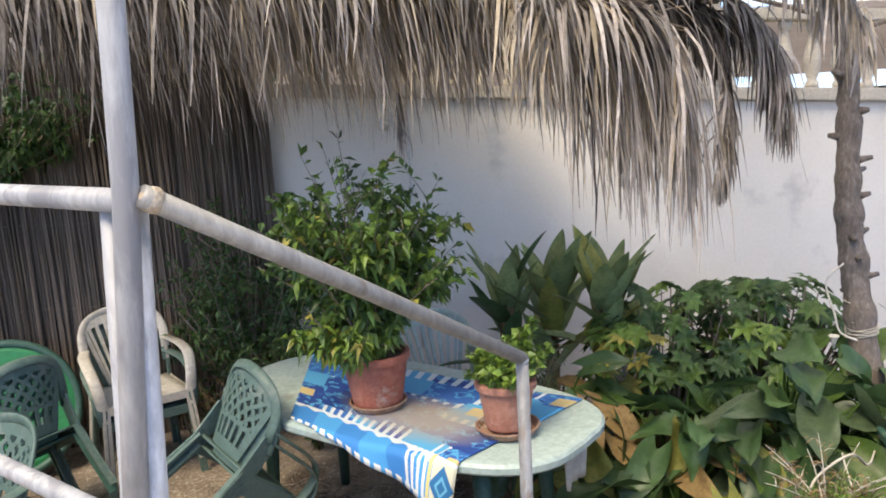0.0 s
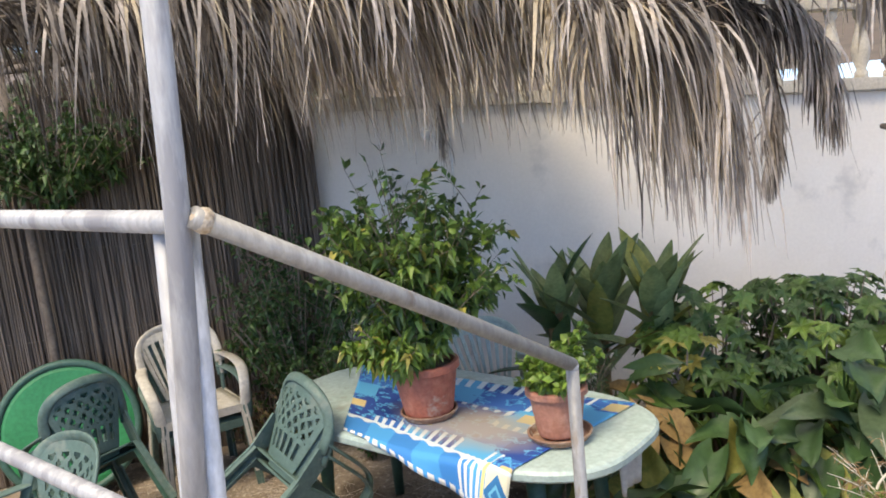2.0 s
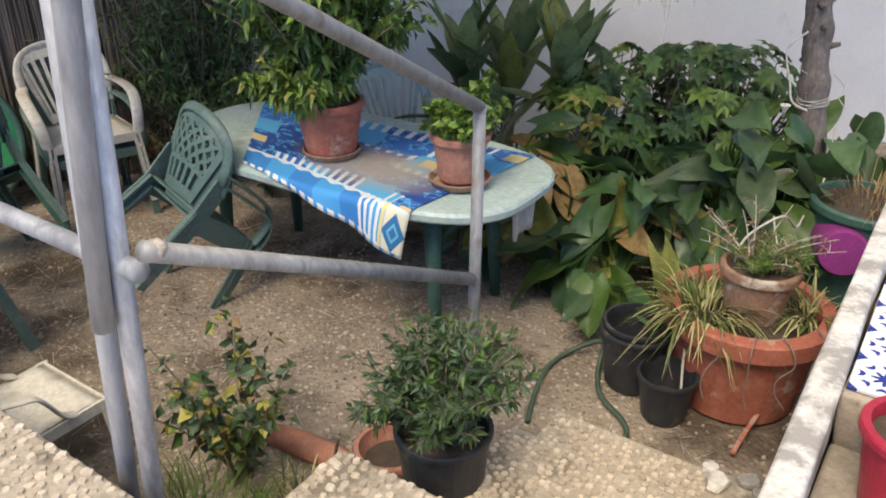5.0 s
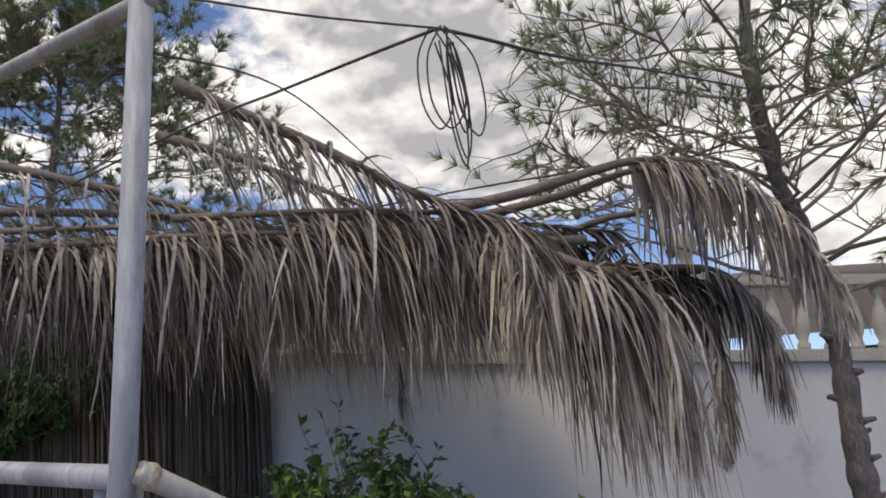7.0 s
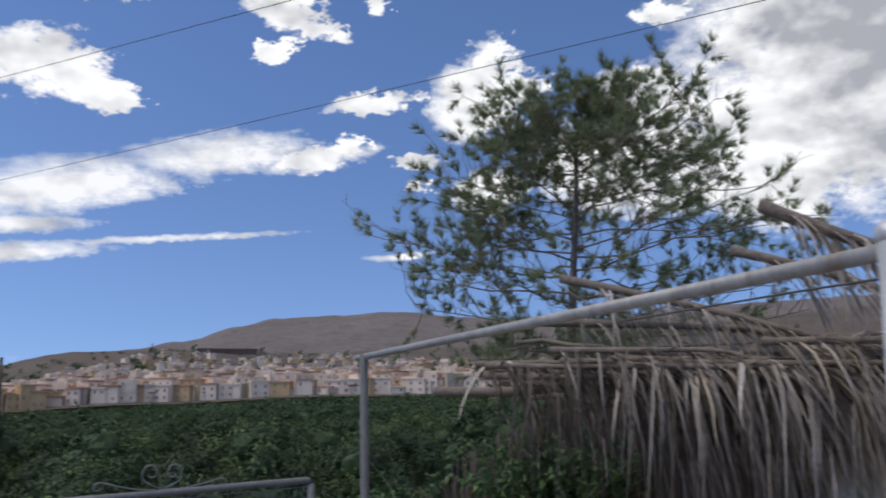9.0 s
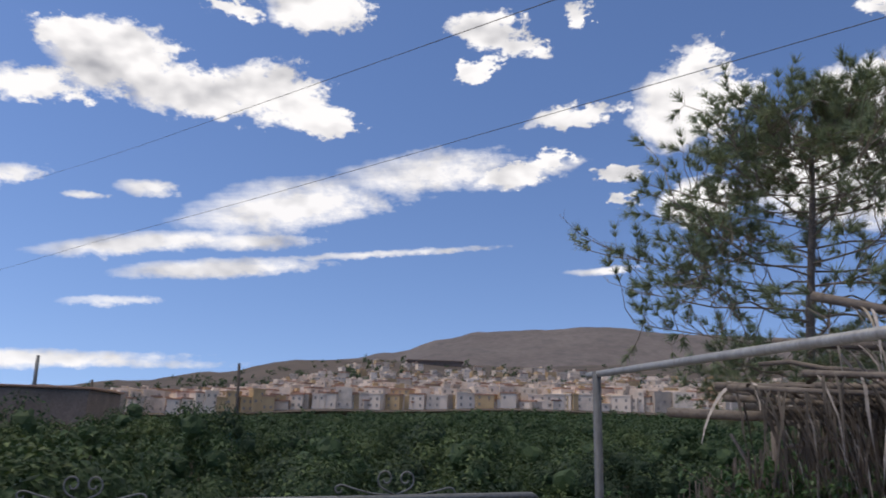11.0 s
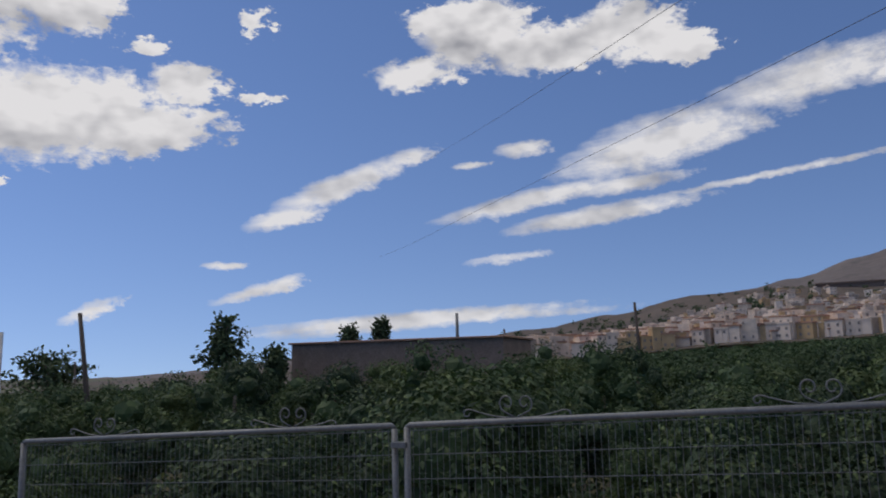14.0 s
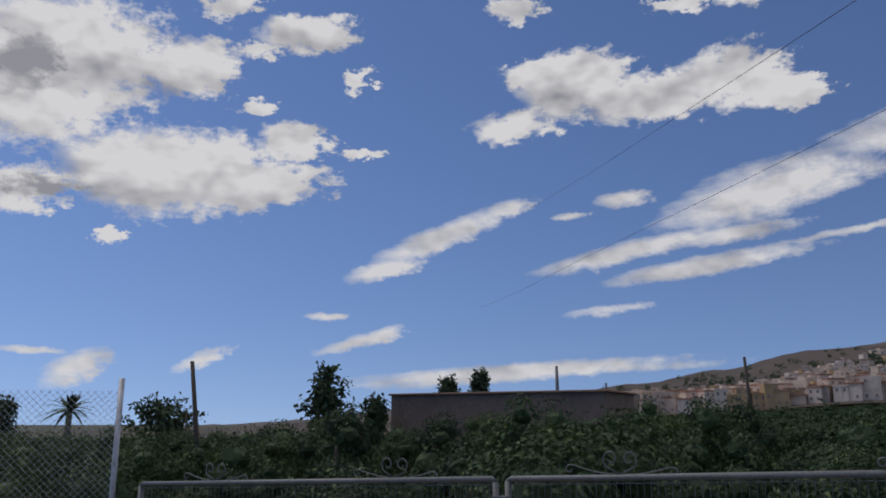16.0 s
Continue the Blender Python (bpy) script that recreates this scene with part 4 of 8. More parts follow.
def resin_chair(name, mat, style, m, label, count=1, short=False):
    """A stacking armchair, facing +y in its own frame. style: lattice or fan."""
    th = empty(name)
    def back_pt(a, h):
        # a: -1..1 across, h: 0..1 up; the back curves round and leans
        ang = a * 1.05
        r = 0.255 + 0.03 * h
        return Vector((r * math.sin(ang) * 1.02, -0.20 - 0.17 * h + 0.10 * (1 - math.cos(ang)) * 1.6, 0.42 + 0.44 * h))
    for c in range(count):
        dz = Vector((0, -0.035 * c, 0.062 * c))
        # seat
        bm = bmesh.new()
        rows = []
        for j in range(9):
            v = j / 8
            rows.append([Vector(((u / 8 - 0.5) * (0.43 + 0.05 * v), -0.20 + 0.43 * v, 0.425 + 0.02 * v - 0.018 * math.sin(math.pi * v) * math.sin(math.pi * u / 8) - (0.03 * max(0, v - 0.85) / 0.15))) + dz for u in range(9)])
        sheet(bm, rows, 0.012)
        part("seat", bm, mat, th, smooth=True)
        # rim of the back, a broad rounded arch that runs on into the arms
        bm = bmesh.new()
        pts = []
        for i in range(33):
            t = math.pi * i / 32
            pts.append(back_pt(-math.cos(t), 0.42 + 0.58 * math.sin(t) ** 0.6) + dz)
        strap(bm, pts, 0.030, 0.011, [Vector((-0.9 * math.cos(math.pi * i / 32), 0.25, math.sin(math.pi * i / 32) + 0.1)) for i in range(33)])
        part("back_rim", bm, mat, th, smooth=True)
        # back panel, pierced by a lattice or by fanned slots
        bm = bmesh.new()
        nu, nv = 44, 44
        grid = [[bm.verts.new(back_pt((u / nu * 2 - 1) * (0.50 + 0.42 * v / nv), 0.03 + 0.93 * v / nv - 0.10 * (v / nv) * (u / nu * 2 - 1) ** 2) + dz) for u in range(nu + 1)] for v in range(nv + 1)]
        for v in range(nv):
            for u in range(nu):
                a, h = (u + 0.5) / nu * 2 - 1, (v + 0.5) / nv
                if style == "lattice":
                    if h > 0.40:
                        p_, q_ = (a * 3.1 + h * 5.2) % 1.0, (a * 3.1 - h * 5.2) % 1.0
                        hole = 0.2 < p_ < 0.8 and 0.2 < q_ < 0.8 and abs(a) < 0.80 and h < 0.88
                    else:
                        hole = abs(a) < 0.76 and 0.13 < h < 0.37 and 0.26 < (a * 3.1 + 0.5) % 1.0 < 0.74
                else:
                    hole = abs(a) < 0.88 and 0.14 < h < 0.88 and 0.20 < (a * 4.5 + 0.5) % 1.0 < 0.80
                if not hole:
                    bm.faces.new((grid[v][u], grid[v][u + 1], grid[v + 1][u + 1], grid[v + 1][u]))
        bmesh.ops.delete(bm, geom=[w for w in bm.verts if not w.link_faces], context="VERTS")
        bm.normal_update()
        bmesh.ops.solidify(bm, geom=list(bm.faces), thickness=0.009)
        part("backrest", bm, mat, th)
        for sx in (-1, 1):
            # arm
            bm = bmesh.new()
            arm = [back_pt(sx * 0.98, 0.55), (sx * 0.264, -0.10, 0.66), (sx * 0.276, 0.04, 0.655), (sx * 0.278, 0.14, 0.635), (sx * 0.270, 0.205, 0.585), (sx * 0.258, 0.235, 0.51), (sx * 0.247, 0.236, 0.42)]
            if short:
                arm = [back_pt(sx * 0.98, 0.55), (sx * 0.262, -0.14, 0.65), (sx * 0.268, -0.07, 0.63), (sx * 0.262, -0.02, 0.56), (sx * 0.25, 0.03, 0.47), (sx * 0.24, 0.09, 0.435)]
            run = []
            for i in range(len(arm) - 1):
                p0, p1, p2, p3 = (Vector(arm[max(0, min(len(arm) - 1, i + k))]) for k in (-1, 0, 1, 2))
                for j in range(4):
                    t = j / 4
                    run.append(0.5 * (2 * p1 + (p2 - p0) * t + (2 * p0 - 5 * p1 + 4 * p2 - p3) * t * t + (3 * p1 - p0 - 3 * p2 + p3) * t ** 3) + dz)
            run.append(Vector(arm[-1]) + dz)
            rings = []
            for i, p in enumerate(run):
                d = (run[min(i + 1, len(run) - 1)] - run[max(i - 1, 0)]).normalized()
                sd_ = Vector((1, 0, 0))
                up = sd_.cross(d).normalized()
                rings.append([bm.verts.new(p + sd_ * math.cos(a) * 0.033 + up * math.sin(a) * 0.010) for a in [6.2832 * k / 10 for k in range(10)]])
            for ra, rb in zip(rings, rings[1:]):
                for k in range(10):
                    bm.faces.new((ra[k], ra[(k + 1) % 10], rb[(k + 1) % 10], rb[k]))
            part("arm", bm, mat, th, smooth=True)
            # legs, channel-shaped
            bm = bmesh.new()
            bar(bm, Vector((sx * 0.245, 0.225, 0.43)) + dz, Vector((sx * 0.275, 0.255, 0.0)) + dz, 0.052, 0.014, (0, 1, 0))
            bar(bm, Vector((sx * 0.235, 0.235, 0.42)) + dz, Vector((sx * 0.262, 0.270, 0.0)) + dz, 0.045, 0.012, (1, 0, 0))
            part("leg", bm, mat, th)
            bm = bmesh.new()
            bar(bm, back_pt(sx * 0.98, 0.45) + dz, Vector((sx * 0.235, -0.20, 0.36)) + dz, 0.055, 0.014, (0, 1, 0))
            bar(bm, Vector((sx * 0.235, -0.20, 0.40)) + dz, Vector((sx * 0.265, -0.29, 0.0)) + dz, 0.052, 0.014, (0, 1, 0))
            bar(bm, Vector((sx * 0.225, -0.21, 0.42)) + dz, Vector((sx * 0.25, -0.305, 0.0)) + dz, 0.045, 0.012, (1, 0, 0))
            part("leg", bm, mat, th)
            # apron under the seat's side
            bm = bmesh.new()
            bar(bm, Vector((sx * 0.235, -0.20, 0.395)) + dz, Vector((sx * 0.245, 0.23, 0.405)) + dz, 0.055, 0.012, (0, 0, 1))
            part("side_apron", bm, mat, th)
        bm = bmesh.new()
        bar(bm, Vector((-0.245, 0.235, 0.405)) + dz, Vector((0.245, 0.235, 0.405)) + dz, 0.05, 0.012, (0, 0, 1))
        part("front_apron", bm, mat, th)
    th.matrix_world = m
    return tagged(th, label, "chair", "resin chairs")


LEANT = pose(-1.117, 3.621, 0.194, -43.7, 11.1, -47.0) @ Matrix.Scale(0.88, 4)
resin_chair("resin_chair", M["resin_green"], "lattice", LEANT, "green resin armchair with lattice back, tipped against the table")
resin_chair("resin_chair", M["resin_green"], "lattice", LEANT @ pose(0, 0.045, -0.05), "second green resin armchair nested under the tipped one")
resin_chair("resin_chair", M["resin_white"], "fan", pose(-1.80, 4.80, 0.09, 0, 0, -146), "aged white resin armchair with fan back, stacked on another")
resin_chair("resin_chair", M["resin_green"], "fan", pose(-1.80, 4.80, 0, 0, 0, -146), "dusty green resin armchair under a white one")
TIPPED = pose(-2.029, 4.089, 0.115, -24.1, -3.1, 53.7) @ Matrix.Scale(0.88, 4)
resin_chair("resin_chair", M["resin_dark"], "lattice", TIPPED @ pose(0, 0.05, -0.045), "dark green resin armchair with lattice back near the reed screen")
resin_chair("resin_chair", M["resin_green"], "lattice", TIPPED, "dusty green resin armchair stacked on a darker one")
TOP = empty("round_tabletop")
bm = bmesh.new()
lathe(bm, [(0.36, 0.004), (0.385, 0.010), (0.385, 0.026), (0.36, 0.032), (0.06, 0.030), (0.05, 0.026)], 40)
part("panel", bm, M["resin_bright"], TOP, "bright green round panel")
bm = bmesh.new()
tube(bm, [(0.405 * math.cos(6.2832 * k / 48), 0.405 * math.sin(6.2832 * k / 48), 0.018) for k in range(48)], 0.026, 8, closed=True)
part("edge", bm, M["resin_dark"], TOP, "dark green rounded edge", True)
TOP.matrix_world = pose(-2.62, 4.80, 0.43, 74, 0, 22)
tagged(TOP, "bright green round plastic tabletop leaning against the reed screen", "table top")
resin_chair("resin_chair", M["resin_green"], "lattice", pose(-1.95, 3.15, 0, 0, 0, 150), "dusty green resin armchair below the terrace rail")
resin_chair("resin_chair", M["resin_table"], "fan", pose(0.10, 4.52, 0, 0, 0, 205), "pale green resin armchair drawn up behind the table")
resin_chair("resin_chair", M["resin_white"], "fan", pose(-1.19, 2.43, 0, 0, 0, -37) @ Matrix.Scale(0.76, 4), "low white resin armchair standing below the terrace", short=True)


# ---------------------------------------------------------------- pots
def pot(name, at, r0, r1, h, mat, label, rim=0.03, rimout=0.012, wall=0.012, soil=0.03, saucer=None, tilt=None, soilmat="potsoil", category="plant pot"):
    th = empty(name, at)
    bm = bmesh.new()
    prof = [(r0 * 0.96, 0.0), (r0, 0.008), (r1 - (r1 - r0) * rim / h, h - rim), (r1 + rimout, h - rim + 0.003), (r1 + rimout, h - 0.006), (r1 + rimout * 0.6, h),
            (r1 - wall, h), (r1 - wall - 0.004, h - 0.02), (r0 - wall, 0.02)]
    lathe(bm, prof, 36)
    part("body", bm, mat, th, smooth=False)
    if soil is not None:
        bm = bmesh.new()
        rr = r1 - wall - 0.002 - (r1 - r0) * soil / h
        c = bm.verts.new((0, 0, h - soil + 0.01))
        ring = [bm.verts.new((rr * math.cos(6.2832 * i / 24), rr * math.sin(6.2832 * i / 24), h - soil)) for i in range(24)]
        for i in range(24):
            bm.faces.new((c, ring[i], ring[(i + 1) % 24]))
        part("soil", bm, M[soilmat], th)
    if saucer:
        bm = bmesh.new()
        lathe(bm, [(saucer * 0.85, -0.022), (saucer, 0.004), (saucer, 0.010), (saucer - 0.008, 0.010), (saucer * 0.84, -0.014)], 32)
        part("saucer", bm, M["clayold"], th, "limescaled clay saucer")
    if tilt:
        th.rotation_euler = tilt
    return tagged(th, label, category)


POT_A, POT_B = ws(-2.42, 2.83, TZ + 0.032), ws(-1.74, 2.87, TZ + 0.032)
pot("plant_pot", POT_A, 0.115, 0.155, 0.24, M["clay"], "terracotta plastic pot with a limed foot standing on the table", 0.035, 0.008, saucer=0.135)
pot("plant_pot", POT_B, 0.09, 0.118, 0.20, M["claypale"], "pale terracotta pot in a saucer standing on the table", 0.03, 0.010, saucer=0.135)
BIG = Vector((1.42, 2.82, 0))
pot("big_planter", BIG, 0.235, 0.295, 0.42, M["clay"], "large terracotta-coloured tub with a broad rim", 0.075, 0.03, 0.03, 0.05, category="planter")
SMALL = Vector((1.43, 2.80, 0.375))
pot("plant_pot", SMALL, 0.105, 0.14, 0.22, M["clayold"], "old limed clay pot set inside the big tub", 0.035, 0.008)
BP1, BP2 = Vector((1.02, 2.90, 0)), Vector((1.09, 2.68, 0))
pot("nursery_pot", BP1, 0.108, 0.14, 0.27, M["black"], "black plastic nursery pots nested in each other, empty", 0.022, 0.007, 0.006, 0.18)
pot("nursery_pot", BP1 + Vector((0.004, 0.002, 0.035)), 0.102, 0.134, 0.262, M["black"], "black plastic nursery pot nested inside another", 0.02, 0.005, 0.006, 0.19)
pot("nursery_pot", BP2, 0.085, 0.112, 0.20, M["black"], "small black plastic nursery pot, empty", 0.02, 0.006, 0.006, 0.13)
SHRUB = Vector((0.20, 2.03, 0.16))
pot("nursery_pot", SHRUB, 0.105, 0.138, 0.36, M["black"], "black plastic nursery pot with an oleander-like shrub beside the steps", 0.022, 0.007, 0.006, 0.04)
bm = bmesh.new()
bmesh.ops.create_icosphere(bm, subdivisions=3, radius=1.0)
for v in bm.verts:
    v.co = Vector((v.co.x * 0.19, v.co.y * 0.16, max(-0.08, min(0.08, v.co.z * 0.14)))) * (1 + 0.12 * noise.noise(v.co * 2.2))
    v.co += Vector((0.20, 2.03, 0.08))
tagged(link("flat_stone", bm, M["stone"], smooth=False), "flat grey stone under the shrub's pot", "stone")
pot("flower_pot", Vector((0.03, 2.40, 0)), 0.09, 0.125, 0.13, M["claypale"], "empty pale terracotta pot beside the steps", 0.025, 0.006, soil=0.06)
pot("purple_tub", Vector((2.05, 3.30, 0.36)), 0.105, 0.145, 0.23, M["purple"], "purple plastic tub lying on its side among plants", 0.03, 0.012, 0.006, None, tilt=(radians(96), 0, radians(155)), category="tub")
pot("plant_pot", ws(0.05, 1.86, 0.72), 0.085, 0.115, 0.22, M["red"], "red plastic pot on the parapet's ledge", 0.025, 0.008)
pot("big_planter", Vector((2.26, 3.52, 0.0)), 0.20, 0.25, 0.52, M["resin_dark"], "dark green tub behind the parapet", 0.04, 0.015, 0.012, 0.03, category="planter")

# trough edging of the flower bed
bm = bmesh.new()
tube(bm, [(-0.42, 2.60, 0.03), (-0.30, 2.53, 0.035), (-0.16, 2.44, 0.035), (-0.08, 2.36, 0.03)], [0.04, 0.05, 0.05, 0.045], 10)
tagged(link("clay_edging", bm, M["claypale"], smooth=True), "half-buried pale clay edging of the flower bed", "edging")


def cable(name, pts, r, mat, label, cat, n=7, kind=""):
    """A smooth tube through the points."""
    pts = [Vector(p) for p in pts]
    q = []
    for i in range(len(pts) - 1):
        p0, p1, p2, p3 = pts[max(i - 1, 0)], pts[i], pts[i + 1], pts[min(i + 2, len(pts) - 1)]
        for k in range(8):
            t = k / 8
            q.append(0.5 * ((2 * p1) + (p2 - p0) * t + (2 * p0 - 5 * p1 + 4 * p2 - p3) * t * t + (3 * p1 - p0 - 3 * p2 + p3) * t ** 3))
    q.append(pts[-1])
    return tagged(link(name, tubes((q, r), n=n), mat, smooth=True), label, cat, kind=kind)


cable("garden_hose", [(0.55, 2.64, 0.014), (0.60, 2.80, 0.014), (0.68, 2.98, 0.014), (0.80, 3.10, 0.016), (0.93, 3.06, 0.09), (0.89, 2.94, 0.02), (0.87, 2.78, 0.014), (0.92, 2.62, 0.014), (0.90, 2.53, 0.014), (0.82, 2.50, 0.014)],
      0.0115, M["hose"], "dark green garden hose curled on the soil", "hose")
cable("irrigation_pipe", [(1.27, 2.42, 0.02), (1.42, 2.58, 0.06), (1.62, 2.74, 0.14), (1.78, 2.95, 0.22)], 0.010, M["clay"], "thin reddish pipe lying beside the tub", "pipe")
cable("stick", [(1.13, 2.62, 0.10), (1.15, 2.70, 0.22), (1.18, 2.78, 0.30)], 0.005, M["string"], "pale stick standing in a black pot", "stick")
cable("stick", [(-0.17, 2.30, 0.05), (-0.15, 2.27, 0.20), (-0.13, 2.25, 0.30)], 0.006, M["twig"], "dark stick standing in the flower bed", "stick")

# broken pieces at the end of the lowest step
rng = random.Random(21)
for i in range(14):
    bm = bmesh.new()
    bmesh.ops.create_icosphere(bm, subdivisions=2, radius=1.0)
    s = rng.uniform(0.025, 0.065)
    for v in bm.verts:
        v.co = v.co * (1 + 0.35 * noise.noise(v.co * 1.6 + Vector((i * 9, 0, 0))))
        v.co = Vector((v.co.x * s, v.co.y * s * 0.8, max(-0.4, min(0.5, v.co.z)) * s * 0.7))
    ob = link("rubble", bm, M["peeling"] if i % 3 else M["stone"])
    w_, s_ = -0.24 - rng.random() * 0.22, 2.28 + rng.random() * 0.26
    ob.matrix_world = Matrix.Translation(ws(w_, s_, (0.17 if s_ < 2.4 else 0.0) + s * 0.26)) @ pose(0, 0, 0, rng.uniform(-15, 15), rng.uniform(-15, 15), rng.uniform(0, 360))
    tagged(ob, "broken piece of white plaster at the stair's foot" if i % 3 else "grey stone at the stair's foot", "rubble", "rubble pieces")


def gravel():
    rng = random.Random(5)
    verts, faces = [], []
    for i in range(5200):
        x, y = rng.uniform(-2.2, 2.0), rng.uniform(1.9, 4.4)
        dens = 0.35 + 0.65 * max(0.0, min(1.0, 0.5 + 1.5 * noise.noise(Vector((x * 1.2, y * 1.2, 5)))))
        if rng.random() > dens:
            continue
        w_, s_ = x * 0.8 - y * 0.6, x * 0.6 + y * 0.8
        if s_ < 1.05 or (-1.27 < w_ and s_ < 2.42):
            continue
        r = rng.uniform(0.004, 0.011) * (1.6 if rng.random() < 0.05 else 1)
        h = 0.022 * (noise.noise(Vector((x * 1.3, y * 1.3, 0))) - 0.25) + 0.004
        st = len(verts)
        k = 5
        a0 = rng.uniform(0, 6.28)
        for q, zz in ((1.0, -0.004), (0.6, r * 0.6)):
            for a in range(k):
                t = a0 + 6.2832 * a / k
                verts.append((x + r * q * math.cos(t), y + r * q * math.sin(t) * 0.8, h + zz))
        for a in range(k):
            b = (a + 1) % k
            faces.append((st + a, st + b, st + k + b, st + k + a))
        faces.append(tuple(st + k + a for a in range(k)))
    tagged(pieces("gravel", verts, faces, M["gravel"]), "loose pale gravel scattered over the soil", "gravel", kind="stuff")
    verts, faces = [], []
    for i in range(2600):
        x, y = rng.uniform(-2.6, 1.2), rng.uniform(2.2, 5.2)
        w_, s_ = x * 0.8 - y * 0.6, x * 0.6 + y * 0.8
        if s_ < 1.05 or (-1.27 < w_ and s_ < 2.42):
            continue
        a = rng.uniform(0, 6.28)
        l = rng.uniform(0.02, 0.10)
        h = 0.022 * (noise.noise(Vector((x * 1.3, y * 1.3, 0))) - 0.25) + rng.uniform(0.004, 0.014)
        dx, dy = math.cos(a) * l, math.sin(a) * l
        nx, ny = -math.sin(a) * 0.0016, math.cos(a) * 0.0016
        st = len(verts)
        verts += [(x - dx - nx, y - dy - ny, h), (x - dx + nx, y - dy + ny, h), (x + dx, y + dy, h + 0.006), (x, y, h + 0.005)]
        faces += [(st, st + 1, st + 2), (st, st + 2, st + 3)]
    tagged(pieces("straw", verts, faces, M["thatch"]), "dry straw and needles strewn on the soil", "straw", kind="stuff")


gravel()
# bulkhead lamp on the wall
lampf = empty("wall_lamp", (-0.24, WALL_Y, 2.0))
bm = bmesh.new()
lathe(bm, [(0.05, 0.0), (0.055, 0.01), (0.05, 0.022), (0.03, 0.03)], 18)
bmesh.ops.transform(bm, matrix=Matrix.Rotation(radians(90), 4, "X"), verts=bm.verts)
part("base", bm, M["white"], lampf)
bm = bmesh.new()
bmesh.ops.create_uvsphere(bm, u_segments=14, v_segments=8, radius=0.034)
for v in bm.verts:
    v.co += Vector((0, -0.05, -0.012))
part("bulb", bm, M["white"], lampf, smooth=True)
tagged(lampf, "small white lamp fixture on the wall", "lamp")
cable("conduit", [(-0.10, WALL_Y - 0.012, 1.96), (-0.105, WALL_Y - 0.012, 1.4), (-0.10, WALL_Y - 0.012, 0.4)], 0.010, M["white"], "white conduit running down the wall", "conduit")


# ================================================================ plants
def leafmat(name, cols, rough=0.45, island=0.35, thin=0.25, scale=3.0, spec=0.5):
    return material(name, cols, rough, scale=scale, fine=40, bump=0.05, island=island, thin=thin, spec=spec)


M.update({
    "leaf_deep": leafmat("deep_green_leaf", [(0.042, 0.095, 0.03), (0.064, 0.13, 0.04), (0.034, 0.078, 0.027)]),
    "leaf_mid": leafmat("mid_green_leaf", [(0.072, 0.145, 0.032), (0.11, 0.19, 0.043), (0.052, 0.115, 0.029)]),
    "leaf_lime": leafmat("lime_green_leaf", [(0.13, 0.22, 0.035), (0.19, 0.29, 0.05), (0.09, 0.17, 0.03)]),
    "leaf_yellow": leafmat("yellowing_leaf", [(0.34, 0.30, 0.06), (0.44, 0.38, 0.10), (0.22, 0.25, 0.05)]),
    "leaf_dry": leafmat("dry_brown_leaf", [(0.24, 0.155, 0.08), (0.33, 0.22, 0.11), (0.17, 0.11, 0.06)], rough=0.7),
    "leaf_grey": leafmat("grey_green_leaf", [(0.075, 0.12, 0.06), (0.105, 0.16, 0.085), (0.055, 0.095, 0.05)]),
    "leaf_big": material("broad_leaf", [(0.044, 0.098, 0.037), (0.066, 0.128, 0.048), (0.032, 0.076, 0.03)], 0.4, scale=7, fine=40, bump=0.08, obj=0.3, thin=0.2, spec=0.5),
    "leaf_agave": material("agave_leaf", [(0.18, 0.25, 0.105), (0.25, 0.31, 0.14), (0.14, 0.20, 0.085)], 0.5, scale=5, fine=40, bump=0.06, obj=0.25, thin=0.12),
    "leaf_bigyellow": material("broad_yellow_leaf", [(0.22, 0.25, 0.06), (0.30, 0.29, 0.08), (0.15, 0.19, 0.05)], 0.5, scale=5, fine=40, bump=0.06, obj=0.25, thin=0.25),
    "leaf_bigdry": material("broad_dry_leaf", [(0.27, 0.17, 0.07), (0.36, 0.25, 0.11), (0.18, 0.11, 0.05)], 0.7, scale=6, fine=40, bump=0.1, obj=0.25, thin=0.2),
    "grass": leafmat("grass_blade", [(0.10, 0.15, 0.035), (0.15, 0.19, 0.05), (0.07, 0.115, 0.03)]),
    "grass_dry": leafmat("pale_striped_blade", [(0.42, 0.40, 0.17), (0.52, 0.50, 0.28), (0.24, 0.28, 0.09)], rough=0.6),
    "needle": material("pine_needle", [(0.20, 0.245, 0.13), (0.265, 0.30, 0.165), (0.14, 0.18, 0.095)], 0.6, scale=1.2, fine=14, bump=0.0, island=0.4, thin=0.25),
    "petal": material("white_petal", [(0.72, 0.71, 0.66), (0.66, 0.66, 0.58)], 0.6, bump=0.0, thin=0.3),
})


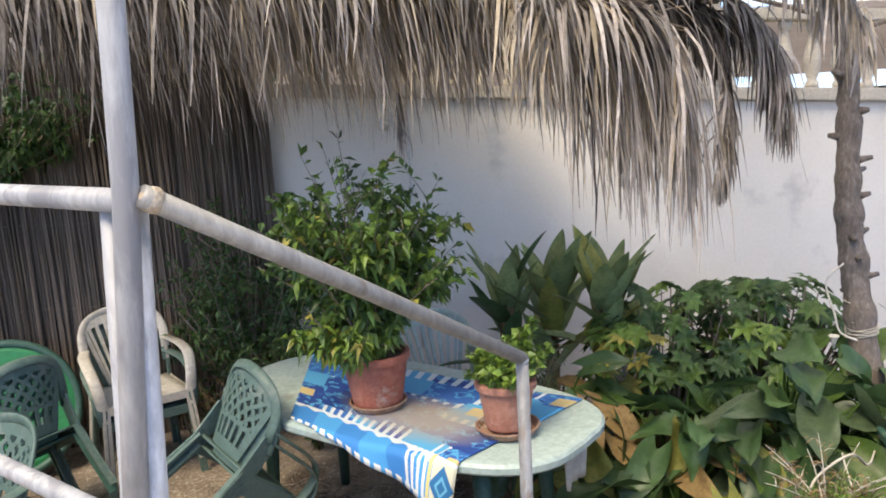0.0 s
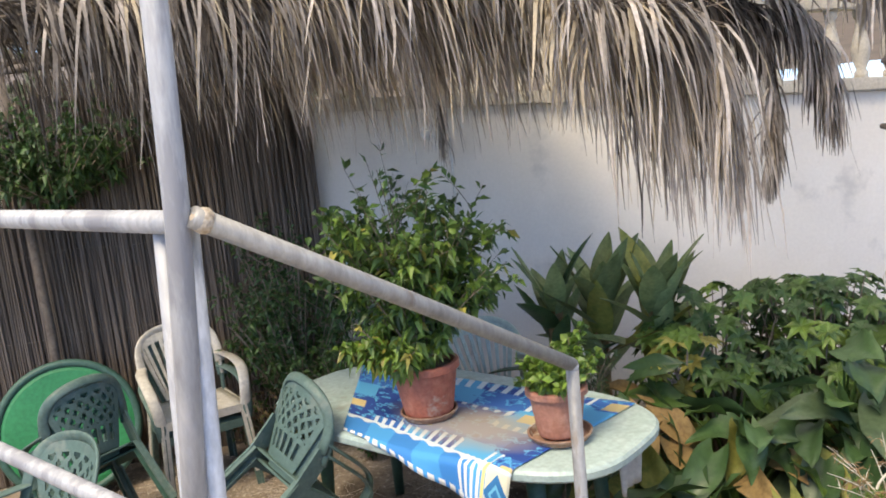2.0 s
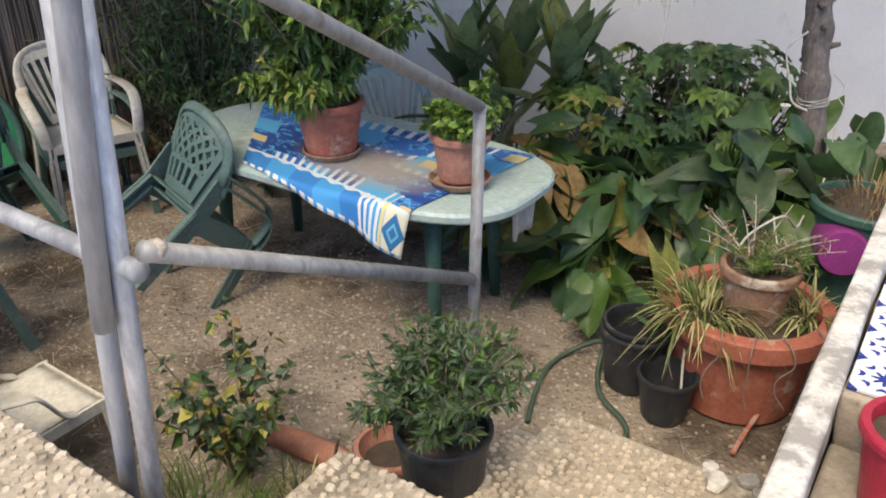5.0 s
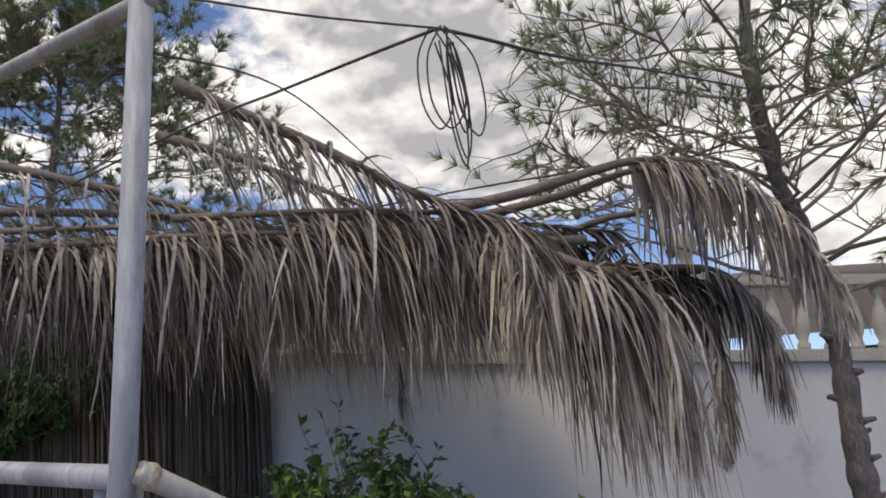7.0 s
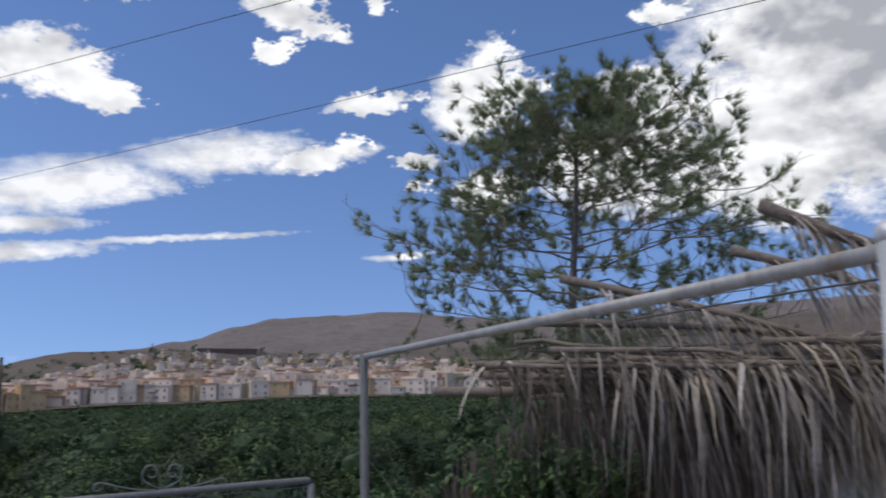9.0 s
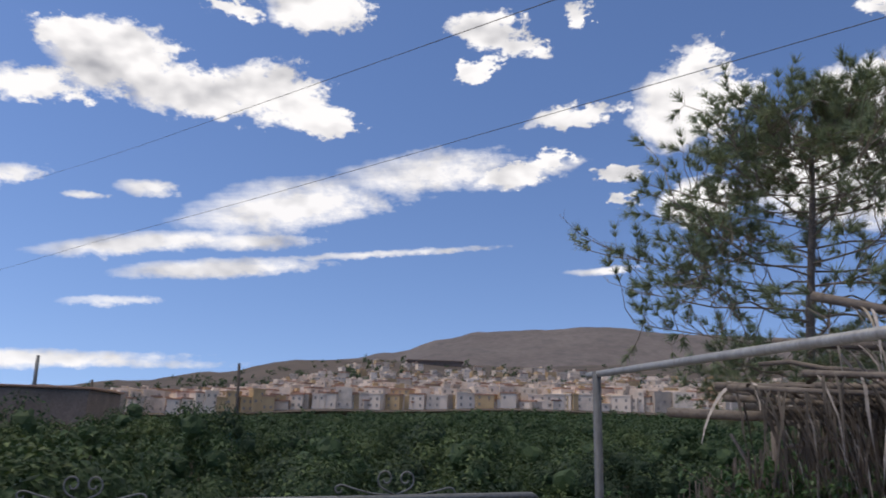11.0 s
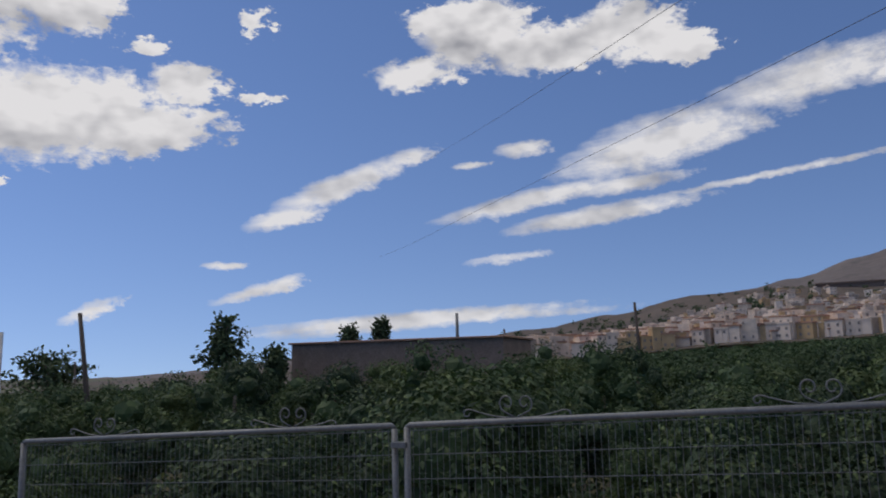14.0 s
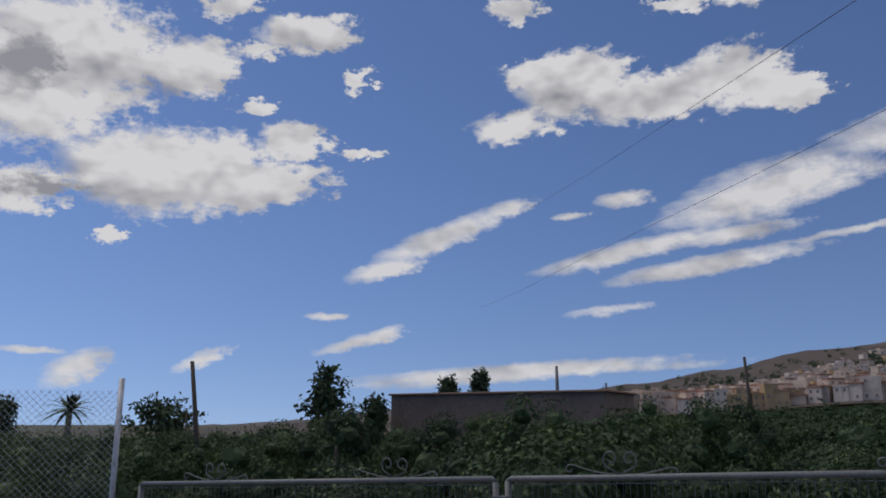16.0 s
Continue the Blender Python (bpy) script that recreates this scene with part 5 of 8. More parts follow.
class Leaves:
    """Collects many small leaves into one mesh."""

    def __init__(self):
        self.v, self.f = [], []

    def leaf(self, p, d, n, l, w, droop=0.2):
        """A folded leaf with a mid rib: at p along d, its face towards n."""
        d = d.normalized()
        s = d.cross(n)
        if s.length < 1e-4:
            s = d.orthogonal()
        s.normalize()
        n = s.cross(d)
        st = len(self.v)
        m1 = p + d * l * 0.45 - n * l * 0.02
        tip = p + d * l * 0.98 - Vector((0, 0, droop * l)) - n * l * 0.06
        up = n * w * 0.18
        self.v += [tuple(p), tuple(m1 + s * w * 0.5 + up), tuple(m1), tuple(m1 - s * w * 0.5 + up), tuple(tip)]
        self.f += [(st, st + 1, st + 2), (st, st + 2, st + 3), (st + 1, st + 4, st + 2), (st + 2, st + 4, st + 3)]

    def blade(self, pts, w):
        """A ribbon through the points, tapering to its tip."""
        st = len(self.v)
        k = len(pts)
        for i, p in enumerate(pts):
            d = (pts[min(i + 1, k - 1)] - pts[max(i - 1, 0)])
            s = d.cross(Vector((0.13, 0.21, 1.0)))
            if s.length < 1e-5:
                s = Vector((1, 0, 0))
            s.normalize()
            ww = w * (1 - (i / (k - 1)) ** 2 * 0.9) * (0.6 if i == 0 else 1) / 2
            self.v += [tuple(p + s * ww), tuple(p - s * ww)]
        for i in range(k - 1):
            a = st + 2 * i
            self.f.append((a, a + 1, a + 3, a + 2))

    def make(self, name, mat, parent=None):
        ob = pieces(name, self.v, self.f, mat, parent)
        return tagged(ob, kind="stuff")


def rvec(rng, up=0.0):
    while True:
        v = Vector((rng.uniform(-1, 1), rng.uniform(-1, 1), rng.uniform(-1, 1)))
        if 0.05 < v.length < 1:
            v = v.normalized() + Vector((0, 0, up))
            return v.normalized()


def bush(name, base, stems, height, spread, leaves, mats, label, cat="shrub", leaf=(0.06, 0.028), lean=(0, 0), seed=1, start=0.15, stem_r=0.006, droop=0.35, stemmat="twig", upright=0.9, twigs=2, whorl=3):
    """A shrub of many forking stems with leaves along them. mats: (material, share)."""
    rng = random.Random(seed)
    base = Vector(base)
    th = empty(name, base)
    bm = bmesh.new()
    sets = [Leaves() for _ in mats]
    tot = sum(s for _, s in mats)
    for i in range(stems):
        a = rng.uniform(0, 6.283)
        r = math.sqrt(rng.random())
        h = height * rng.uniform(0.55, 1.0) * (1.0 - 0.30 * r)
        end = Vector((lean[0] * h + spread * r * math.cos(a), lean[1] * h + spread * r * math.sin(a), h))
        p0 = Vector((rng.uniform(-0.03, 0.03), rng.uniform(-0.03, 0.03), 0))
        ctrl = Vector((end.x * 0.35, end.y * 0.35, h * upright * 0.65))
        path = [p0 * (1 - t) ** 2 + ctrl * 2 * t * (1 - t) + end * t * t for t in [k / 7 for k in range(8)]]
        tube(bm, path, [stem_r * (1 - 0.75 * k / 7) for k in range(8)], 4, caps=False)
        runs = [path]
        for b in range(twigs):
            k = rng.randint(3, 6)
            q = path[k]
            dd = rvec(rng, 0.5) * h * rng.uniform(0.12, 0.25)
            tw = [q, q + dd * 0.5 + Vector((0, 0, 0.01)), q + dd]
            tube(bm, tw, [stem_r * 0.4, stem_r * 0.3, stem_r * 0.15], 3, caps=False)
            runs.append(tw)
        for ri, run in enumerate(runs):
            cnt = max(3, int(leaves * (1.0 if ri == 0 else 0.5)))
            for c in range(cnt):
                t = start + (1 - start) * (c + rng.random()) / cnt if ri == 0 else rng.random()
                x = t * (len(run) - 1)
                k = min(int(x), len(run) - 2)
                p = run[k].lerp(run[k + 1], x - k)
                ax = (run[k + 1] - run[k]).normalized()
                for _ in range(rng.randint(1, whorl)):
                    d = (rvec(rng, 0.1) + ax * 0.5).normalized()
                    pick = rng.random() * tot
                    for si, (_, share) in enumerate(mats):
                        pick -= share
                        if pick <= 0:
                            break
                    l = leaf[0] * rng.uniform(0.65, 1.2)
                    sets[si].leaf(p + d * 0.004, d, rvec(rng, 0.9), l, leaf[1] * l / leaf[0], droop * rng.uniform(0.3, 1.2))
    part("stem", bm, M[stemmat], th)
    for (mk, _), s in zip(mats, sets):
        if s.v:
            s.make("foliage", M[mk], th)
    return tagged(th, label, cat)


def broad_leaf_mesh(l, w, curl, wave, seed, heart=0.18, n=9, m=6):
    """A broad leaf, rib along +x, with a heart-shaped base, wavy rim and a stalk end at the origin."""
    rng = random.Random(seed)
    bm = bmesh.new()
    rows = []
    ph = rng.uniform(0, 6)
    for i in range(n + 1):
        t = i / n
        wd = w * 0.5 * (math.sin(math.pi * min(1, t * 0.92 + 0.08)) ** 0.7) * (1.15 - 0.45 * t)
        if i == n:
            wd = 0.002
        row = []
        for j in range(-m, m + 1):
            s = j / m
            x = l * t - (heart * l * abs(s) ** 1.5 * (1 - t) ** 3)
            y = wd * s
            z = -curl * l * t * t + 0.28 * wd * abs(s) ** 1.3 + wave * w * math.sin(t * 9 + ph + s * 2.0) * abs(s) ** 1.5 - 0.012 * l * (1 - abs(s)) * 0.4
            row.append(bm.verts.new((x, y, z)))
        rows.append(row)
    for a, b in zip(rows, rows[1:]):
        for j in range(2 * m):
            bm.faces.new((a[j], b[j], b[j + 1], a[j + 1]))
    return bm


LEAFMESH = {}


def leaf_object(kind, mat, parent, m):
    key = (kind, mat)
    if key not in LEAFMESH:
        k, i = kind
        if k == "broad":
            bm = broad_leaf_mesh(0.32, 0.235, 0.22 + 0.22 * (i % 3), 0.10, i)
        elif k == "arrow":
            bm = broad_leaf_mesh(0.36, 0.20, 0.15 + 0.22 * (i % 3), 0.12, i + 30, heart=0.30)
        else:
            bm = broad_leaf_mesh(0.46, 0.155, 0.03 + 0.07 * (i % 3), 0.02, i + 60, heart=0.0, n=10, m=3)
        o = link("leaf", bm, M[mat], parent, smooth=True)
        LEAFMESH[key] = o.data
    else:
        o = new("leaf", LEAFMESH[key])
        o.parent = parent
    o.matrix_local = m
    return o


def aim(p, d, roll=0.0, s=1.0):
    """A frame at p whose x points along d and whose z leans upwards."""
    x = Vector(d).normalized()
    z = Vector((0, 0, 1))
    if abs(x.z) > 0.97:
        z = Vector((0, 1, 0))
    y = z.cross(x).normalized()
    z = x.cross(y)
    r = Matrix((x, y, z)).transposed().to_4x4()
    return Matrix.Translation(p) @ r @ Matrix.Rotation(roll, 4, "X") @ Matrix.Diagonal((s, s, s, 1))


def big_leaf_plant(name, base, n, kind, height, spread, mats, label, seed, size=1.0, face=None, cat="plant"):
    """Stalks that rise from a clump, each with one broad leaf that bends outwards."""
    rng = random.Random(seed)
    th = empty(name, base)
    tot = sum(s for _, s in mats)
    for i in range(n):
        a = rng.uniform(0, 6.283)
        if face is not None:
            a = face + rng.gauss(0, 1.0)
        r = spread * math.sqrt(rng.random())
        h = height * rng.uniform(0.25, 1.0) * (1 - 0.35 * r / spread)
        tip = Vector((r * math.cos(a), r * math.sin(a), h))
        mid = Vector((tip.x * 0.35, tip.y * 0.35, h * 0.62))
        bm = bmesh.new()
        tube(bm, [(0.02 * math.cos(a), 0.02 * math.sin(a), 0), mid, tip], [0.011, 0.008, 0.005], 5)
        part("stalk", bm, M["leaf_mid"], th)
        pick = rng.random() * tot
        for mk, share in mats:
            pick -= share
            if pick <= 0:
                break
        d = Vector((math.cos(a), math.sin(a), rng.uniform(-1.5, 0.6)))
        leaf_object((kind, rng.randint(0, 4)), mk, th, aim(tip, d, rng.uniform(-0.95, 0.95), size * rng.uniform(0.7, 1.15)))
    return tagged(th, label, cat)


def rosette(name, base, n, length, mats, label, seed, spread=0.68, lean=(0, 0)):
    rng = random.Random(seed)
    th = empty(name, base)
    bm = bmesh.new()
    tube(bm, [(0, 0, -base[2] if base[2] < 1.2 else -1.0), (0, 0, 0.02)], [0.035, 0.045], 8)
    part("stem", bm, M["leaf_dry"], th)
    tot = sum(s for _, s in mats)
    for i in range(n):
        a = i * 2.39996 + rng.uniform(-0.2, 0.2)
        t = i / n
        up = 2.4 - 2.3 * t * spread + 0.7 * math.sin(i * 5.1)
        d = Vector((math.cos(a) + lean[0], math.sin(a) + lean[1], up + rng.uniform(-0.15, 0.15)))
        pick = rng.random() * tot
        for mk, share in mats:
            pick -= share
            if pick <= 0:
                break
        leaf_object(("sword", rng.randint(0, 4)), mk, th, aim(Vector((0.02 * math.cos(a), 0.02 * math.sin(a), 0.04 - 0.48 * t * t)), d, rng.uniform(-0.3, 0.3), length / 0.46 * rng.uniform(0.75, 1.1)))
    return tagged(th, label, "agave")


# on the table
bush("potted_shrub", POT_A + Vector((0, 0, 0.20)), 48, 1.02, 0.50, 19, [("leaf_deep", 0.20), ("leaf_mid", 0.50), ("leaf_lime", 0.28), ("leaf_yellow", 0.03)],
     "leafy green potted shrub with yellowing lower leaves", leaf=(0.068, 0.034), seed=2, start=0.12, stem_r=0.006, droop=0.45, twigs=3)
bush("potted_shrub", POT_A + Vector((0, 0, 0.20)), 26, 1.20, 0.46, 10, [("leaf_mid", 0.8), ("leaf_deep", 0.2)],
     "slender upright shoots above the potted shrub", leaf=(0.06, 0.026), seed=8, start=0.55, droop=0.1, twigs=1, whorl=2)
bush("potted_shrub", POT_A + Vector((-0.10, -0.08, 0.19)), 20, 0.30, 0.34, 12, [("leaf_lime", 0.6), ("leaf_yellow", 0.15), ("leaf_mid", 0.3)],
     "lime green low growth spilling over the pot's rim", leaf=(0.062, 0.032), seed=9, start=0.3, droop=0.7, upright=0.8)
bush("potted_herb", POT_B + Vector((0, 0, 0.17)), 34, 0.17, 0.19, 12, [("leaf_lime", 0.75), ("leaf_mid", 0.25)],
     "bright green potted herb with rounded leaves", "potted plant", leaf=(0.044, 0.034), seed=4, start=0.3, droop=0.15)
bush("potted_herb", POT_B + Vector((0.08, 0.05, 0.17)), 10, 0.30, 0.13, 10, [("leaf_lime", 0.7), ("leaf_mid", 0.3)],
     "taller shoots of the bright green herb", "potted plant", leaf=(0.042, 0.032), seed=5, start=0.3, droop=0.15)
# beside the screen and the wall
bush("myrtle", (-1.22, 5.2, 0.0), 60, 1.80, 0.52, 30, [("leaf_deep", 0.8), ("leaf_mid", 0.2)], "dark fine-leaved evergreen shrub in the wall's corner", leaf=(0.05, 0.022), seed=12, start=0.08, stem_r=0.01, twigs=3)
bush("myrtle", (-0.78, 4.95, 0.0), 40, 1.15, 0.42, 22, [("leaf_deep", 0.6), ("leaf_mid", 0.4)], "dark green shrub behind the table", leaf=(0.05, 0.024), seed=13, start=0.08, stem_r=0.008)
bush("dry_shrub", (-1.42, 5.02, 0.0), 26, 0.62, 0.30, 12, [("leaf_dry", 0.55), ("leaf_deep", 0.3), ("leaf_mid", 0.15)], "half-dry reddish shrub by the reed screen", leaf=(0.035, 0.016), seed=14, start=0.2)
bush("creeper", (-2.55, 5.02, 1.80), 60, 0.75, 0.85, 22, [("leaf_deep", 0.9), ("leaf_mid", 0.1)], "dark creeper hanging over the reed screen", "creeper", leaf=(0.06, 0.035), seed=15, start=0.05, stem_r=0.006, droop=0.6, upright=0.6)
bush("creeper", (-3.5, 4.82, 1.62), 44, 0.60, 0.75, 20, [("leaf_deep", 0.85), ("leaf_mid", 0.15)], "dark creeper over the far end of the screen", "creeper", leaf=(0.06, 0.035), seed=16, start=0.05, stem_r=0.006, droop=0.6, upright=0.6)
bush("hedge_shrub", (-3.95, 6.3, 0.0), 60, 2.15, 0.75, 26, [("leaf_deep", 0.8), ("leaf_grey", 0.2)], "tall dark shrub behind the end of the screen", leaf=(0.07, 0.03), seed=18, start=0.05, stem_r=0.012, twigs=3)
bush("hedge_shrub", (-2.95, 6.2, 0.0), 60, 2.35, 0.80, 26, [("leaf_deep", 0.9), ("leaf_grey", 0.1)], "dark shrub rising behind the reed screen", leaf=(0.07, 0.03), seed=19, start=0.05, stem_r=0.012, twigs=3)
bush("hedge_shrub", (2.0, 6.5, 0.0), 46, 2.62, 0.85, 24, [("leaf_mid", 0.6), ("leaf_grey", 0.4)], "green shrub showing between the balusters", leaf=(0.07, 0.035), seed=20, start=0.45, stem_r=0.012, twigs=3)
rosette("agave", (0.70, 4.72, 0.90), 22, 0.46, [("leaf_agave", 0.85), ("leaf_bigyellow", 0.15)], "broad-leaved agave with a dusty green rosette", 31)
rosette("agave", (1.00, 4.60, 0.88), 22, 0.46, [("leaf_agave", 0.8), ("leaf_bigyellow", 0.2)], "second agave rosette beside the first", 32, lean=(0.25, 0))
rosette("agave", (0.44, 4.65, 0.90), 14, 0.44, [("leaf_agave", 0.7), ("leaf_big", 0.3)], "darker agave rosette behind the table", 33, lean=(-0.15, 0))
bush("rosemary", (0.52, 4.25, 0.35), 40, 0.62, 0.22, 26, [("leaf_grey", 0.7), ("leaf_deep", 0.3)], "fine-leaved grey-green bush behind the table", leaf=(0.035, 0.006), seed=17, start=0.1, droop=0.05)
big_leaf_plant("aspidistra", (0.62, 4.25, 0.0), 46, "arrow", 0.88, 0.45, [("leaf_big", 0.55), ("leaf_bigyellow", 0.25), ("leaf_bigdry", 0.2)], "broad-leaved plant with yellow and dry leaves", 41, 0.8, face=-1.4)
big_leaf_plant("calla_lily", (1.25, 4.0, 0.0), 50, "arrow", 0.74, 0.52, [("leaf_big", 0.62), ("leaf_mid", 0.2), ("leaf_bigyellow", 0.12), ("leaf_bigdry", 0.06)], "clump of calla lilies with arrow-shaped leaves", 42, 0.74, face=-1.5)
big_leaf_plant("calla_lily", (1.72, 3.95, 0.0), 60, "broad", 0.98, 0.46, [("leaf_big", 0.85), ("leaf_mid", 0.15)], "tall clump of broad glossy dark leaves", 43, 0.72, face=-1.5)
big_leaf_plant("calla_lily", (1.02, 3.55, 0.0), 10, "broad", 0.42, 0.34, [("leaf_big", 0.6), ("leaf_mid", 0.25), ("leaf_bigyellow", 0.15)], "low broad leaves at the bed's edge", 44, 0.8, face=-1.5)
big_leaf_plant("calla_lily", (2.45, 4.3, 0.0), 30, "broad", 0.92, 0.50, [("leaf_big", 0.9), ("leaf_mid", 0.1)], "broad dark leaves beyond the pine's trunk", 45, 1.0, face=-1.8)


def umbrella_plant(base, n, w, h, seed, mats, label):
    """Whorls of seven leaflets on short stalks, over a dense mound."""
    rng = random.Random(seed)
    th = empty("umbrella_plant", base)
    bm = bmesh.new()
    sets = [Leaves() for _ in mats]
    tot = sum(s for _, s in mats)
    for i in range(n):
        a, r = rng.uniform(0, 6.283), math.sqrt(rng.random())
        hh = h * rng.uniform(0.35, 1.0) * (1 - 0.25 * r * r)
        c = Vector((w[0] * r * math.cos(a), w[1] * r * math.sin(a), hh))
        tube(bm, [(c.x * 0.4, c.y * 0.4, hh * 0.2), (c.x * 0.8, c.y * 0.8, hh * 0.75), tuple(c)], [0.007, 0.005, 0.003], 4, caps=False)
        ax = (Vector((c.x * 0.9, c.y * 0.9 - 0.15, 0.55)) + rvec(rng) * 0.3).normalized()
        o1 = ax.orthogonal().normalized()
        o2 = ax.cross(o1)
        pick = rng.random() * tot
        for si, (_, share) in enumerate(mats):
            pick -= share
            if pick <= 0:
                break
        k = rng.randint(7, 9)
        for j in range(k):
            t = 6.283 * j / k + rng.uniform(-0.1, 0.1)
            d = o1 * math.cos(t) + o2 * math.sin(t) + ax * 0.25
            sets[si].leaf(c, d, ax, rng.uniform(0.075, 0.105), 0.046, 0.22)
    part("stem", bm, M["twig"], th)
    for (mk, _), s in zip(mats, sets):
        if s.v:
            s.make("foliage", M[mk], th)
    tagged(th, label, "shrub")


umbrella_plant((1.28, 4.45, 0.0), 150, (0.45, 0.38), 1.05, 51, [("leaf_mid", 0.5), ("leaf_lime", 0.22), ("leaf_deep", 0.25), ("leaf_yellow", 0.08)], "umbrella plant with variegated yellow-green whorled leaves")
umbrella_plant((1.85, 4.55, 0.0), 250, (0.55, 0.42), 1.08, 52, [("leaf_deep", 0.6), ("leaf_mid", 0.38), ("leaf_lime", 0.08)], "dense dark green umbrella plant against the wall")
big_leaf_plant("calla_lily", (1.80, 3.82, 0.0), 9, "arrow", 1.02, 0.30, [("leaf_grey", 0.7), ("leaf_mid", 0.3)], "tall grey-green calla leaves with wavy rims", 46, 1.0, face=-1.7)
big_leaf_plant("calla_lily", (1.12, 3.62, 0.0), 6, "arrow", 0.62, 0.30, [("leaf_big", 0.7), ("leaf_bigyellow", 0.3)], "single large arrow-shaped leaves at the bed's edge", 47, 1.05, face=-1.6)
umbrella_plant((1.02, 4.12, 0.62), 9, (0.16, 0.12), 0.26, 53, [("leaf_yellow", 0.8), ("leaf_lime", 0.2)], "yellow-leaved variegated shoots among the umbrella plants")
# a white calla flower
bm = bmesh.new()
lathe(bm, [(0.005, -0.03), (0.010, 0.0), (0.018, 0.02), (0.026, 0.032), (0.025, 0.034), (0.016, 0.02), (0.007, 0.002)], 14, (1.96, 3.92, 0.83))
tagged(link("calla_flower", bm, M["petal"], smooth=True), "single white calla flower", "flower")

# the bed beside the stair
bush("rose_bush", (-0.50, 2.40, 0.0), 13, 0.80, 0.32, 9, [("leaf_grey", 0.55), ("leaf_mid", 0.2), ("leaf_yellow", 0.22), ("leaf_dry", 0.05)], "leggy rose bush with yellowing leaves", leaf=(0.055, 0.045), seed=61, start=0.25, stem_r=0.007, droop=0.3)
bush("oleander", SHRUB + Vector((0, 0, 0.31)), 52, 0.42, 0.27, 20, [("leaf_grey", 0.72), ("leaf_mid", 0.22), ("leaf_deep", 0.1)], "dense grey-green narrow-leaved potted shrub", leaf=(0.045, 0.013), seed=62, start=0.15, droop=0.1)


def grass(name, base, n, length, spread, mats, label, seed, width=0.007, arch=0.9, cat="grass"):
    rng = random.Random(seed)
    th = empty(name, base)
    sets = [Leaves() for _ in mats]
    for i in range(n):
        a = rng.uniform(0, 6.283)
        r = spread * math.sqrt(rng.random()) * 0.5
        p = Vector((r * math.cos(a), r * math.sin(a), 0))
        l = length * rng.uniform(0.5, 1.1)
        a2 = a + rng.uniform(-0.7, 0.7)
        out = Vector((math.cos(a2), math.sin(a2), 0))
        pts = []
        ar = arch * rng.uniform(0.4, 1.3)
        for k in range(6):
            t = k / 5
            pts.append(p + out * l * (0.25 * t + 0.45 * t * t * ar) + Vector((0, 0, l * (0.85 * t - 0.75 * ar * t * t))))
        rng.choice(sets).blade(pts, width * rng.uniform(0.7, 1.3))
    for mk, s in zip(mats, sets):
        if s.v:
            s.make("foliage", M[mk], th)
    return tagged(th, label, cat)


grass("bed_grass", (-0.62, 2.12, 0.0), 260, 0.30, 0.55, ["grass", "leaf_mid"], "tuft of green grass in the bed below the terrace", 71)
grass("bed_grass", (-0.22, 2.18, 0.0), 150, 0.22, 0.45, ["grass", "grass_dry", "leaf_mid"], "weedy grass at the foot of the steps", 72)
big_leaf_plant("mallow", (-0.42, 2.02, 0.0), 9, "broad", 0.20, 0.15, [("leaf_mid", 0.7), ("leaf_big", 0.3)], "low weeds with rounded leaves in the bed", 73, 0.38)
grass("spider_plant", BIG + Vector((-0.19, -0.02, 0.38)), 240, 0.33, 0.26, ["grass_dry", "grass_dry", "grass"], "pale striped spider plant spilling from the tub", 74, 0.010, 1.25, "spider plant")
grass("spider_plant", BIG + Vector((0.20, -0.06, 0.38)), 120, 0.25, 0.22, ["grass_dry", "grass"], "spider plant at the tub's other side", 75, 0.009, 1.3, "spider plant")
bush("asparagus_fern", SMALL + Vector((0.02, 0, 0.17)), 34, 0.20, 0.20, 26, [("leaf_lime", 0.5), ("leaf_mid", 0.5)], "feathery fern in the old clay pot", "fern", leaf=(0.022, 0.004), seed=76, start=0.1, droop=0.1)
bush("dead_growth", SMALL + Vector((0.0, 0.06, 0.17)), 14, 0.34, 0.30, 2, [("leaf_dry", 1.0)], "tangle of dry tan stems above the clay pot", "dry stems", leaf=(0.03, 0.006), seed=77, stem_r=0.004, stemmat="string", twigs=3)
grass("reddish_grass", (2.26, 3.52, 0.50), 70, 0.30, 0.30, ["leaf_dry", "leaf_bigdry"], "reddish dry grass in the dark green tub", 78, 0.007, 0.9)
rng = random.Random(79)
for i in range(7):
    a = -2.7 + i * 0.42 + rng.uniform(-0.1, 0.1)
    p = BIG + Vector((0.33 * math.cos(a), 0.33 * math.sin(a), 0.42))
    pts = [p + Vector((-0.05 * math.cos(a), -0.05 * math.sin(a), 0.02))]
    for k in range(5):
        pts.append(p + Vector((rng.uniform(-0.03, 0.03), rng.uniform(-0.02, 0.0), -0.065 * k)))
    cable("hanging_runner", pts, 0.003, M["twig"], "thin dry runner hanging from the tub", "runner", 4)


# ================================================================ palm-thatched shade roof
def spline(pts, k=8):
    pts = [Vector(p) for p in pts]
    q = []
    for i in range(len(pts) - 1):
        p0, p1, p2, p3 = pts[max(i - 1, 0)], pts[i], pts[i + 1], pts[min(i + 2, len(pts) - 1)]
        for j in range(k):
            t = j / k
            q.append(0.5 * ((2 * p1) + (p2 - p0) * t + (2 * p0 - 5 * p1 + 4 * p2 - p3) * t * t + (3 * p1 - p0 - 3 * p2 + p3) * t ** 3))
    q.append(pts[-1])
    return q


